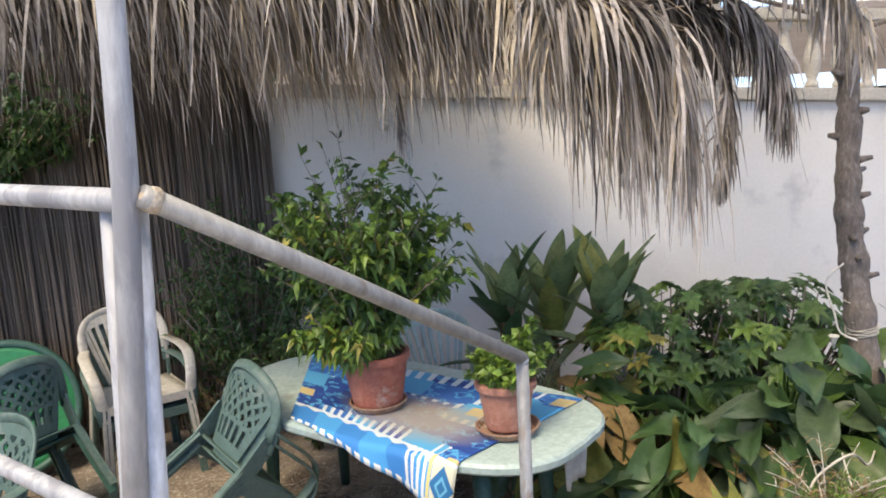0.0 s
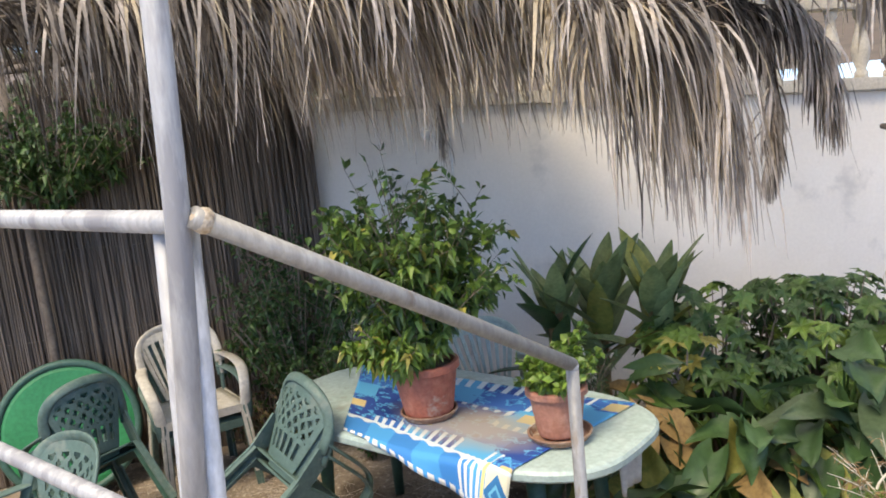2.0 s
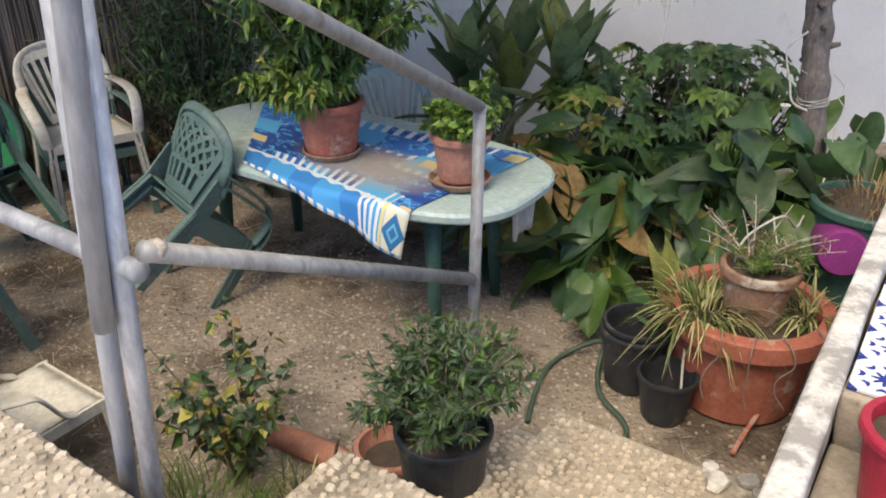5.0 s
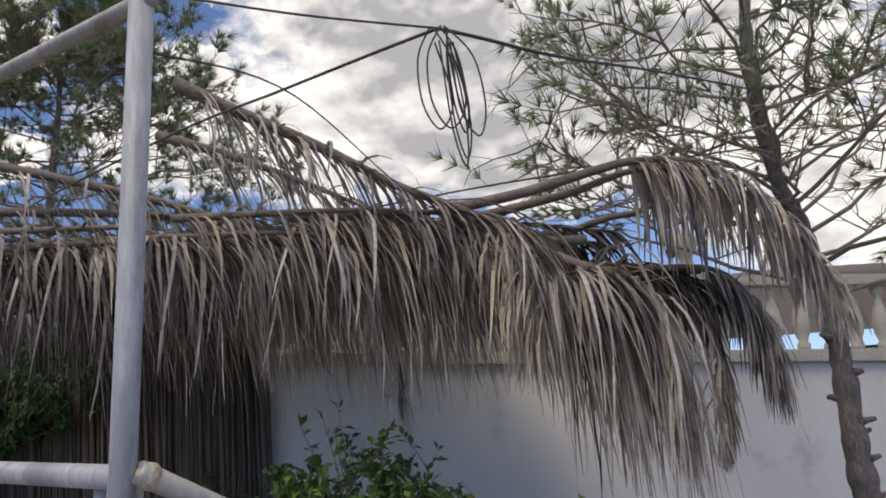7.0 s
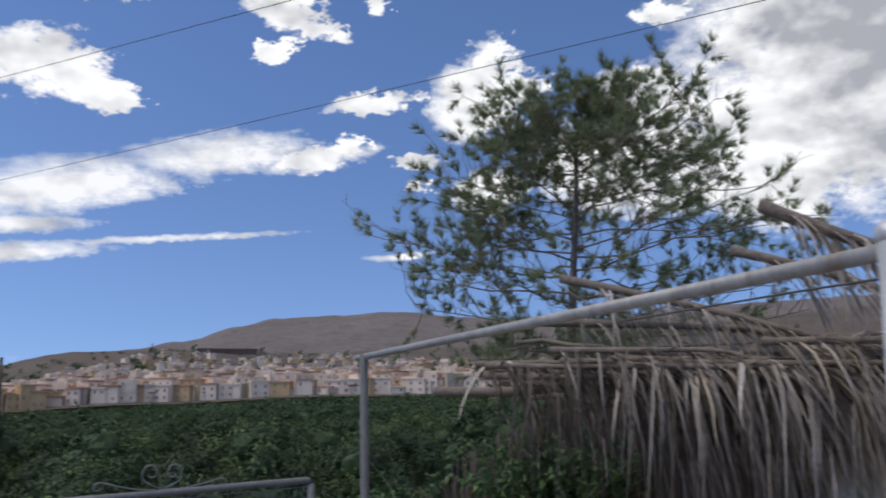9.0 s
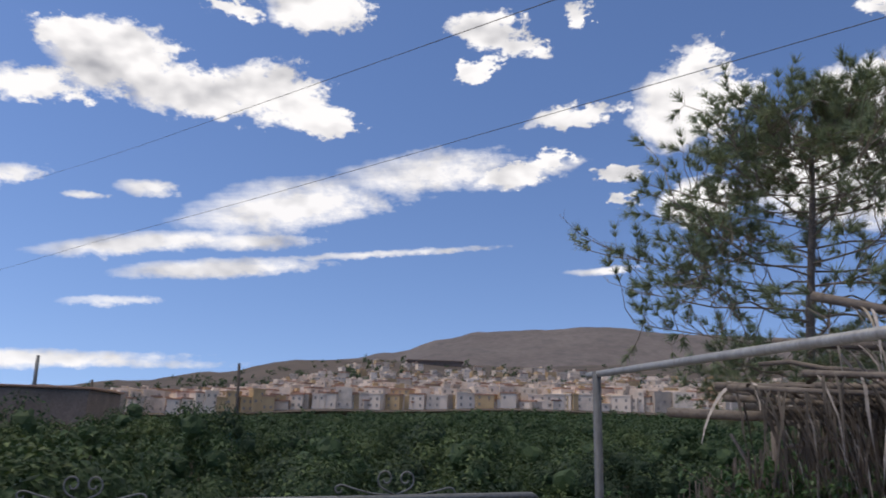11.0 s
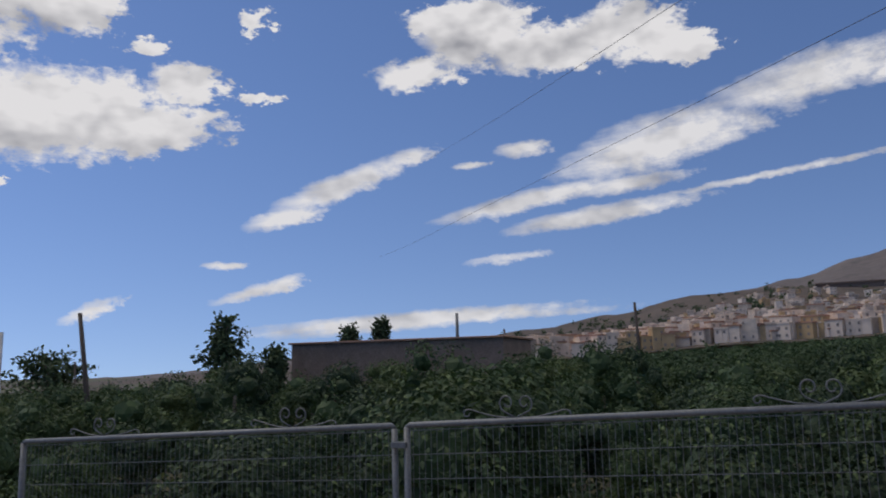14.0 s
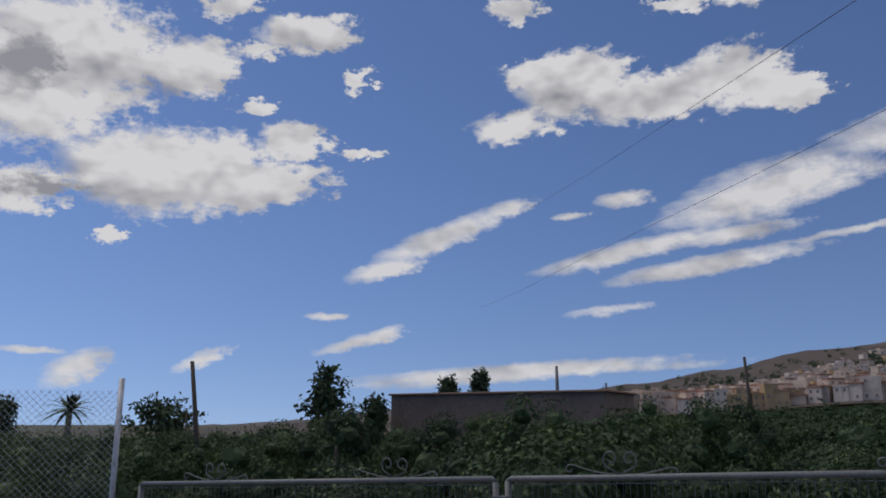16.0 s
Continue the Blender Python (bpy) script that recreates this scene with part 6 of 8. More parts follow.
def frond(name, ctrl, n, length, mats, label, seed, start=0.15, out=0.35, rib=0.013, width=0.017, hang=1.0, fwd=1.0):
    """A dead palm leaf: a thick rib that thins to its tip, and leaflets that fall from both sides of it."""
    rng = random.Random(seed)
    path = spline(ctrl)
    base = path[0].copy()
    th = empty(name, base)
    bm = bmesh.new()
    k = len(path)
    tube(bm, [p - base for p in path], [rib * (1.25 - 0.95 * i / (k - 1)) for i in range(k)], 6)
    part("rib", bm, M["rib"], th, smooth=True)
    sets = [Leaves() for _ in mats]
    tot = sum(s for _, s in mats)
    for i in range(n):
        t = start + (1 - start) * (i + rng.random()) / n
        x = t * (k - 1)
        j = min(int(x), k - 2)
        p = path[j].lerp(path[j + 1], x - j) - base
        ax = (path[j + 1] - path[j]).normalized()
        side = ax.cross(Vector((0, 0, 1)))
        side = side.normalized() if side.length > 0.1 else Vector((1, 0, 0))
        sg = 1 if i % 2 else -1
        l = length * rng.uniform(0.6, 1.15) * (1.0 - 0.45 * max(0, t - 0.7) / 0.3)
        v = (side * sg * out * rng.uniform(0.3, 1.2) + ax * fwd * rng.uniform(0.15, 0.6) + Vector((0, 0, rng.uniform(-0.2, 0.25)))) * 0.6
        g = hang * rng.uniform(0.75, 1.2)
        pts = []
        bend = Vector((rng.uniform(-0.10, 0.10), rng.uniform(-0.07, 0.07), 0))
        q = p.copy()
        d = v.normalized()
        for s in range(7):
            pts.append(q.copy())
            d = (d + Vector((0, 0, -0.42 * g)) + bend * 0.55 + Vector((rng.uniform(-0.13, 0.13), rng.uniform(-0.10, 0.10), 0))).normalized()
            q = q + d * (l / 6)
        pick = rng.random() * tot
        for si, (_, share) in enumerate(mats):
            pick -= share
            if pick <= 0:
                break
        sets[si].blade(pts, width * rng.uniform(0.6, 1.25))
    for (mk, _), s in zip(mats, sets):
        if s.v:
            s.make("foliage", M[mk], th)
    return tagged(th, label, "palm frond", "dead palm fronds")


DRY = [("thatch", 0.88), ("thatchlight", 0.12)]
# mostly the dark copy, for fronds coloured as if in shade
DRY_SHADED = [("thatchdark", 0.88), ("thatch", 0.12)]
PALE = [("thatch", 0.35), ("thatchlight", 0.65)]
L_GREY = "dead grey-brown palm frond laid on the shade roof"
# the large ones that show one by one
frond("palm_frond", [(-0.86, 3.3, 3.34), (-0.62, 3.3, 3.20), (-0.30, 3.3, 3.03), (0.01, 3.3, 2.84), (0.24, 3.3, 2.73), (0.47, 3.28, 2.60), (0.62, 3.25, 2.36)], 200, 0.50, DRY, "long dead frond propped up steeply on the roof", 101, 0.06, 0.45, 0.024, 0.016, 0.8)
frond("palm_frond", [(-1.06, 3.65, 3.24), (-0.69, 3.6, 3.09), (-0.35, 3.6, 2.93), (0.0, 3.55, 2.74)], 90, 0.5, DRY, L_GREY, 102, 0.1, 0.4, 0.02, 0.016, 0.9)
frond("palm_frond", [(-1.95, 3.75, 3.22), (-1.21, 3.7, 2.99), (-0.73, 3.68, 2.82), (-0.22, 3.6, 2.68)], 130, 0.5, DRY, L_GREY, 103, 0.08, 0.4, 0.02, 0.016, 0.9)
frond("palm_frond", [(-2.2, 3.85, 3.02), (-1.25, 3.8, 2.92), (-0.75, 3.75, 2.82), (-0.3, 3.6, 2.7)], 120, 0.5, DRY, L_GREY, 104, 0.1, 0.4, 0.02, 0.016, 0.9)
frond("palm_frond", [(0.22, 3.55, 2.77), (0.56, 3.5, 2.81), (0.88, 3.48, 2.88), (1.05, 3.46, 2.90), (1.29, 3.45, 2.87), (1.50, 3.43, 2.74), (1.68, 3.42, 2.51), (1.80, 3.4, 2.27)], 210, 0.52, [("thatch", 0.7), ("thatchlight", 0.3)], "dead frond arching out beyond the roof's end", 105, 0.40, 0.5, 0.020, 0.021, 1.25, 0.3)
frond("palm_frond", [(0.35, 3.62, 2.74), (0.75, 3.55, 2.80), (1.02, 3.52, 2.87), (1.22, 3.5, 2.85), (1.36, 3.48, 2.75)], 70, 0.50, DRY, "shorter dead frond lying along the arching one", 111, 0.55, 0.45, 0.018, 0.019, 1.2, 0.3)
frond("palm_frond", [(0.47, 3.5, 2.62), (0.73, 3.3, 2.45), (0.92, 3.3, 2.38), (1.03, 3.28, 2.24), (1.07, 3.27, 2.02)], 170, 0.86, [("thatch", 0.85), ("thatchlight", 0.15)], "heavy dead frond drooping over the roof's corner", 106, 0.25, 0.3, 0.02, 0.018, 1.6, 0.3)
for k, (dx, dy, dz, ln) in enumerate(((-0.05, 0.04, 0.01, 0.84), (-0.11, -0.01, -0.02, 0.80), (-0.17, 0.05, 0.0, 0.72))):
    frond("palm_frond", [(0.42 + dx, 3.56 + dy, 2.60), (0.72 + dx, 3.34 + dy, 2.45 + dz), (0.88 + dx, 3.31 + dy, 2.39 + dz), (0.98 + dx, 3.30 + dy, 2.28 + dz)], 120, ln, [("thatch", 0.8), ("thatchdark", 0.1), ("thatchlight", 0.1)], "heavy dead frond drooping over the roof's corner", 140 + k, 0.3, 0.22, 0.013, 0.018, 1.6, 0.3)
frond("palm_frond", [(0.30, 3.45, 2.70), (0.46, 3.35, 2.64), (0.53, 3.25, 2.47), (0.56, 3.22, 2.24)], 100, 0.48, PALE, "straw-coloured dead frond hanging from the roof's front", 107, 0.2, 0.35, 0.016, 0.017, 1.4, 0.5)
for k in range(2):
    x = 0.44 + 0.09 * k
    frond("palm_frond", [(x - 0.35, 3.52, 2.72), (x - 0.12, 3.38, 2.62), (x, 3.30, 2.46), (x + 0.04, 3.27, 2.30)], 80, 0.46, PALE, "straw-coloured dead frond hanging from the roof's front", 130 + k, 0.12, 0.3, 0.014, 0.017, 1.4, 0.5)
for k, (dx, dy) in enumerate(((0.0, 0.0), (0.03, 0.03))):
    frond("palm_frond", [(1.18 + dx, 3.92 + dy, 2.50), (1.32 + dx, 3.75 + dy, 2.31), (1.37 + dx, 3.72 + dy, 2.08), (1.36 + dx, 3.70 + dy, 1.86), (1.33 + dx, 3.70 + dy, 1.72)], 110, 0.28, [("thatch", 0.6), ("thatchdark", 0.4)], "dark dead frond hanging in a narrow tail at the roof's end", 150 + k, 0.1, 0.16, 0.013, 0.016, 1.6)
frond("palm_frond", [(1.01, 3.8, 2.47), (1.39, 3.78, 2.45), (1.55, 3.76, 2.32), (1.62, 3.75, 2.14), (1.64, 3.74, 2.0)], 240, 0.44, [("thatch", 0.75), ("thatchdark", 0.25)], "dead frond drooping behind the roof's end", 109, 0.25, 0.5, 0.016, 0.017, 1.3, 0.4)
frond("palm_frond", [(0.50, 3.90, 2.56), (0.90, 3.86, 2.52), (1.32, 3.82, 2.44)], 150, 0.36, DRY_SHADED, "dead frond inside the roof's end, coloured dark for shade", 110, 0.05, 0.35, 0.016, 0.019, 1.3, 0.4)
frond("palm_frond", [(0.95, 3.95, 2.52), (1.2, 3.86, 2.48), (1.40, 3.82, 2.38)], 170, 0.44, DRY_SHADED, "dead frond inside the roof's end, coloured dark for shade", 112, 0.05, 0.35, 0.016, 0.02, 1.3, 0.4)
# the rows that make the fringe along the front edge and the roof behind it
rng = random.Random(120)
x = 0.35
i = 0
while x > -1.45:
    for row in range(4 if x > -0.9 else 3):
        i += 1
        y0 = 3.36 + row * 0.12 + max(0.0, -x - 0.6) * 0.17
        z0 = 2.70 - row * 0.03 + rng.uniform(-0.04, 0.05) + 0.02 * max(0, -x)
        ln = rng.uniform(0.75, 1.0)
        # rows left of x = -0.9 are coloured dark to stand in for shade
        frond("palm_frond", [(x - ln, y0 + 0.10, z0 + 0.06), (x - ln * 0.5, y0 + 0.02, z0 + 0.03), (x, y0, z0), (x + 0.22, y0 - 0.03, z0 - 0.10)], 130 if x > -0.9 else 75, rng.uniform(0.60, 0.84), (DRY if i % 6 else PALE) if x > -0.9 else DRY_SHADED, L_GREY, 200 + i, 0.05, 0.42, 0.015, 0.019 if x > -0.9 else 0.014, 1.05)
    x -= 0.36
for k in range(32):
    i += 1
    xx = rng.uniform(-1.8, 0.45)
    y0 = 3.75 + 1.75 * k / 32
    frond("palm_frond", [(xx - 0.9, y0, 2.80), (xx, y0 + 0.05, 2.76), (xx + 0.6, y0, 2.66)], 90, 0.50, DRY_SHADED, L_GREY, 300 + i, 0.05, 0.9, 0.016, 0.026, 0.45)


def shade_roof():
    th = empty("shade_roof_frame", (0, 3.5, 0))
    o = Vector((0, 3.5, 0))

    def stick(a, b, r, label=""):
        a, b = Vector(a) - o, Vector(b) - o
        rn = random.Random(str(a))
        pts = [a.lerp(b, t / 8) + Vector((0, rn.uniform(-0.015, 0.015), rn.uniform(-0.02, 0.02))) for t in range(9)]
        part("beam", tubes((pts, [r * (1 - 0.03 * t) for t in range(9)]), n=8), M["rib"], th, label, True)

    stick((-2.9, 4.0, 2.66), (0.8, 3.50, 2.60), 0.028)
    stick((-2.8, 5.0, 2.66), (1.2, 4.6, 2.55), 0.028)
    stick((0.5, 3.95, 2.52), (1.4, 3.9, 2.45), 0.022)
    stick((0.6, 3.95, 2.68), (1.42, 3.85, 2.80), 0.018)
    for x, y in ((-1.9, 4.0), (-0.6, 3.95), (0.5, 3.85)):
        stick((x, y - 0.3, 2.68), (x + 0.1, 5.6, 2.62), 0.02)
    stick((-2.75, 5.02, 0), (-2.75, 5.0, 2.64), 0.035, "rough upright of the shade roof")
    # loose dead branches on the left end of the roof
    for a, b, r in (((-1.2, 3.8, 2.72), (-2.7, 4.17, 2.80), 0.016), ((-1.6, 3.9, 2.76), (-2.6, 4.25, 2.78), 0.013), ((-0.9, 3.7, 2.72), (-2.4, 4.1, 2.95), 0.016), ((-1.4, 3.7, 2.60), (-2.2, 3.9, 2.50), 0.015)):
        stick(a, b, r)
    tagged(th, "rough pole frame of the palm-thatched shade roof", "pergola")


shade_roof()
frond("palm_frond", [(-0.10, 5.25, 2.55), (-0.115, 5.2, 2.2), (-0.125, 5.2, 1.95)], 34, 0.30, [("thatch", 1.0)], "bundle of dead leaflets hanging in front of the wall", 400, 0.5, 0.15, 0.008, 0.012, 1.4)


# ================================================================ pines
def limb(bm, a, b, r0, r1, rng, wob=0.06, k=6):
    a, b = Vector(a), Vector(b)
    l = (b - a).length
    pts = []
    for i in range(k + 1):
        t = i / k
        j = Vector((rng.uniform(-1, 1), rng.uniform(-1, 1), rng.uniform(-0.5, 0.7))) * wob * l * math.sin(math.pi * t)
        pts.append(a.lerp(b, t) + j + Vector((0, 0, -0.04 * l * math.sin(math.pi * t))))
    tube(bm, pts, [r0 + (r1 - r0) * i / k for i in range(k + 1)], 6)
    return pts


def needles(lv, p, ax, rng, n=16, l=0.11):
    for _ in range(n):
        d = (rvec(rng) * 0.75 + ax * 1.05).normalized()
        s = d.cross(rvec(rng))
        if s.length < 0.05:
            continue
        s = s.normalized() * 0.0040
        e = p + d * l * rng.uniform(0.7, 1.15)
        st = len(lv.v)
        lv.v += [tuple(p + s), tuple(p - s), tuple(e)]
        lv.f.append((st, st + 1, st + 2))


def pine(name, trunk, r0, r1, limbs, label, seed, twig_n=9, tuft=(0.10, 16), needle_l=0.11, density=1.0, knots=()):
    """trunk: points of the stem; limbs: (height share, azimuth, length, rise)."""
    rng = random.Random(seed)
    base = Vector(trunk[0])
    th = empty(name, base)
    path = [p - base for p in spline(trunk, 14)]
    bm = bmesh.new()
    k = len(path)
    rings = tube(bm, path, [(r0 + (r1 - r0) * i / (k - 1)) * (1 + sum(0.24 * math.exp(-((p.z - z) / 0.045) ** 2) for z in knots)) for i, p in enumerate(path)], 14)
    for ring in rings:
        for v in ring:
            v.co += Vector((noise.noise(v.co * 18), noise.noise(v.co * 18 + Vector((7, 0, 0))), 0)) * r0 * 0.16
    part("trunk", bm, M["bark"], th, "scaly grey pine trunk", True)
    lv = Leaves()
    cones = []
    for (hs, az, ln, rise) in limbs:
        x = hs * (k - 1)
        j = min(int(x), k - 2)
        p = path[j].lerp(path[j + 1], x - j)
        rr = (r0 + (r1 - r0) * hs) * 0.5
        d = Vector((math.cos(az), math.sin(az), rise)).normalized()
        bm = bmesh.new()
        pts = limb(bm, p, p + d * ln, max(rr * 0.62, 0.009), 0.004, rng)
        for s in range(twig_n):
            t = 0.36 + 0.64 * (s + rng.random()) / twig_n
            q = pts[min(int(t * 6), 5)].lerp(pts[min(int(t * 6) + 1, 6)], t * 6 - int(t * 6))
            td = (d * 0.6 + rvec(rng, 0.35)).normalized()
            tl = ln * rng.uniform(0.18, 0.38)
            tp = limb(bm, q, q + td * tl, 0.006, 0.0025, rng, 0.08, 3)
            for u in range(3):
                e = tp[-1] if u == 0 else tp[rng.randint(1, 3)]
                td2 = (td + rvec(rng, 0.4) * 0.9).normalized()
                e2 = e + td2 * rng.uniform(0.08, 0.20)
                tube(bm, [e, e2], [0.003, 0.0015], 3, caps=False)
                if rng.random() < density:
                    for c in range(2):
                        needles(lv, e.lerp(e2, 0.45 + 0.5 * c), td2, rng, tuft[1], needle_l)
            if rng.random() < 0.18:
                cones.append(q + Vector((0, 0, -0.03)))
        part("limb", bm, M["twig"], th)
    lv.make("needles", M["needle"], th)
    for c in cones[:14]:
        bm = bmesh.new()
        lathe(bm, [(0.008, -0.045), (0.022, -0.03), (0.03, -0.005), (0.024, 0.02), (0.008, 0.035)], 8, c)
        part("cone", bm, M["twig"], th, "dark pine cone")
    return tagged(th, label, "pine tree"), th


# the slim pine beyond the screen
rng = random.Random(55)
lim = []
for i in range(64):
    hs = 0.40 + 0.60 * (i + rng.random()) / 64
    az = i * 2.399 + rng.uniform(-0.4, 0.4)
    ln = (1.15 if hs < 0.47 else 2.05 * (1 - ((hs - 0.47) / 0.60) ** 2.2)) * rng.uniform(0.72, 1.04) * (1.0 + 0.10 * math.cos(az))
    lim.append((hs, az, max(0.45, ln), 0.02 + 0.9 * (hs - 0.4) * rng.uniform(0.5, 1.3)))
pine("pine_tree", [(-3.75, 7.7, 0.0), (-3.72, 7.7, 1.4), (-3.62, 7.65, 2.7), (-3.5, 7.6, 4.0), (-3.42, 7.6, 4.9), (-3.40, 7.6, 5.5)], 0.075, 0.016, lim, "slim young pine standing behind the reed screen", 56, 13, tuft=(0.1, 34), needle_l=0.125, density=0.72)
bm = bmesh.new()
rng = random.Random(57)
limb(bm, (-3.73, 7.7, 1.25), (-4.35, 7.5, 2.6), 0.04, 0.015, rng)
tagged(link("forked_stem", bm, M["bark"], smooth=True), "pale second stem forking beside the pine", "tree stem")
# the pine in the garden, whose trunk carries cut stubs
TR = [(2.21, 3.97, 0.0), (2.205, 4.04, 0.45), (2.19, 4.12, 0.89), (2.187, 4.20, 1.17), (2.177, 4.25, 1.54), (2.19, 4.28, 1.91), (2.17, 4.29, 2.27), (2.05, 4.2, 2.68), (1.935, 4.12, 2.88), (1.846, 4.05, 3.25), (1.827, 4.0, 3.66), (1.93, 4.0, 4.6)]
rng = random.Random(66)
lim = []
for i in range(36):
    hs = 0.55 + 0.45 * (i + rng.random()) / 36
    az = i * 2.399 + rng.uniform(-0.4, 0.4)
    lim.append((hs, az, rng.uniform(0.9, 1.75) * (1.15 - 0.4 * max(0, hs - 0.7)), 0.1 + 0.8 * hs * rng.uniform(0.3, 1.1)))
_, PINE = pine("pine_tree", TR, 0.074, 0.026, lim, "garden pine with cut stubs on its scaly trunk", 67, 12, density=0.5, needle_l=0.11, knots=(0.62, 0.9, 1.17, 1.40, 1.58, 1.85, 2.12))
rng = random.Random(68)
for i in range(15):
    z = 0.95 + i * 0.10 + rng.uniform(-0.04, 0.04)
    path = spline(TR, 6)
    p = min(path, key=lambda q: abs(q.z - z)) - Vector(TR[0])
    a = rng.choice((0.2, 3.0, 3.4, -0.3, -1.6, 1.6)) + rng.uniform(-0.4, 0.4)
    l = rng.uniform(0.012, 0.042)
    d = Vector((math.cos(a), math.sin(a), rng.uniform(0.05, 0.35)))
    bm = bmesh.new()
    tube(bm, [p + d * 0.045, p + d * (0.075), p + d * (0.075 + l)], [0.026, 0.017, 0.012], 6)
    part("branch_stub", bm, M["bark"], PINE, smooth=True)
for z, r in ((0.98, 0.066), (0.84, 0.070), (0.82, 0.071), (0.80, 0.072), (0.86, 0.070), (0.83, 0.073), (0.85, 0.072)):
    path = spline(TR, 6)
    c = min(path, key=lambda q: abs(q.z - z))
    pts = [(c.x + r * math.cos(t) * 1.06, c.y + r * math.sin(t) * 1.06, z + 0.016 * math.sin(t + r * 2000 + z * 90)) for t in [6.2832 * k / 24 for k in range(25)]]
    cable("string_tie", pts, 0.0022, M["string"], "pale string tied round the pine's trunk", "string", 5)
cable("string_tie", [(2.27, 4.10, 0.96), (2.33, 4.09, 0.9), (2.30, 4.08, 0.86), (2.34, 4.06, 0.8)], 0.003, M["string"], "loose end of the string on the trunk", "string", 5)
cable("vine_stem", [(2.08, 4.08, 1.18), (1.98, 4.05, 1.10), (2.00, 4.0, 0.95), (2.02, 3.98, 0.86), (2.09, 3.95, 0.82)], 0.0055, M["string"], "pale looping vine stem beside the trunk", "vine", 5)
cable("vine_stem", [(2.25, 3.95, 0.75), (2.20, 3.85, 0.5), (2.0, 3.6, 0.42), (1.75, 3.2, 0.55), (1.55, 2.95, 0.72), (1.40, 2.9, 0.66), (1.36, 2.88, 0.56)], 0.005, M["string"], "dry vine looping from the trunk over the tub", "vine", 5)
cable("vine_stem", [(2.08, 3.93, 0.62), (1.95, 3.75, 0.35), (1.75, 3.4, 0.50), (1.66, 3.1, 0.45), (1.6, 2.9, 0.5)], 0.004, M["string"], "thin dry vine above the tub", "vine", 5)

# ================================================================ cables
M["wire"] = material("dark_cable", [(0.06, 0.055, 0.05), (0.09, 0.085, 0.08)], 0.7, scale=20, bump=0.1)
CJ = Vector((0.197, 1.75, 2.773))
cable("cable", [(-0.345, 1.59, 2.815), (-0.08, 1.67, 2.787), CJ], 0.0028, M["wire"], "thin dark cable from the post's top", "cable", 5)
cable("cable", [CJ, (0.30, 1.82, 2.772), (0.50, 2.0, 2.79), (0.95, 2.7, 3.0), (1.86, 4.0, 3.35)], 0.0045, M["wire"], "twisted cable running to the pine", "cable", 5)
cable("cable", [CJ, (0.05, 1.88, 2.785), (-0.22, 2.2, 2.84), (-0.65, 2.6, 2.877), (-1.6, 3.6, 2.95)], 0.004, M["wire"], "dark cable sagging over the roof", "cable", 5)
cable("cable", [(-2.2, 4.6, 2.92), (-0.6, 3.9, 2.84), (0.5, 3.8, 2.93), (1.2, 3.9, 3.0), (1.9, 4.05, 3.08)], 0.005, M["wire"], "dark cable stretched low over the roof", "cable", 5)
cable("cable", [(-0.35, 1.6, 2.70), (-0.2, 2.3, 2.86), (0.1, 3.2, 2.75), (0.5, 4.2, 2.72)], 0.0025, M["wire"], "thin cord from the post towards the roof", "cable", 5)
rng = random.Random(90)
for i in range(7):
    w_, h_ = rng.uniform(0.015, 0.05), rng.uniform(0.19, 0.31)
    sx = rng.choice((-1, 1)) * w_
    a = CJ + Vector((rng.uniform(-0.02, 0.02), rng.uniform(-0.015, 0.015), 0))
    cable("cable_loop", [a, a + Vector((sx * 0.9 + 0.01, 0, -h_ * 0.3)), a + Vector((sx * 1.05 + 0.02, 0.01, -h_ * 0.75)), a + Vector((sx * 0.5 + 0.03, 0.02, -h_)), a + Vector((0.03 - sx * 0.2, 0.02, -h_ * 0.72)), a + Vector((0.01, 0, -0.03))],
          0.0021, M["wire"], "loop of spare cable hanging from the joint", "cable", 5)


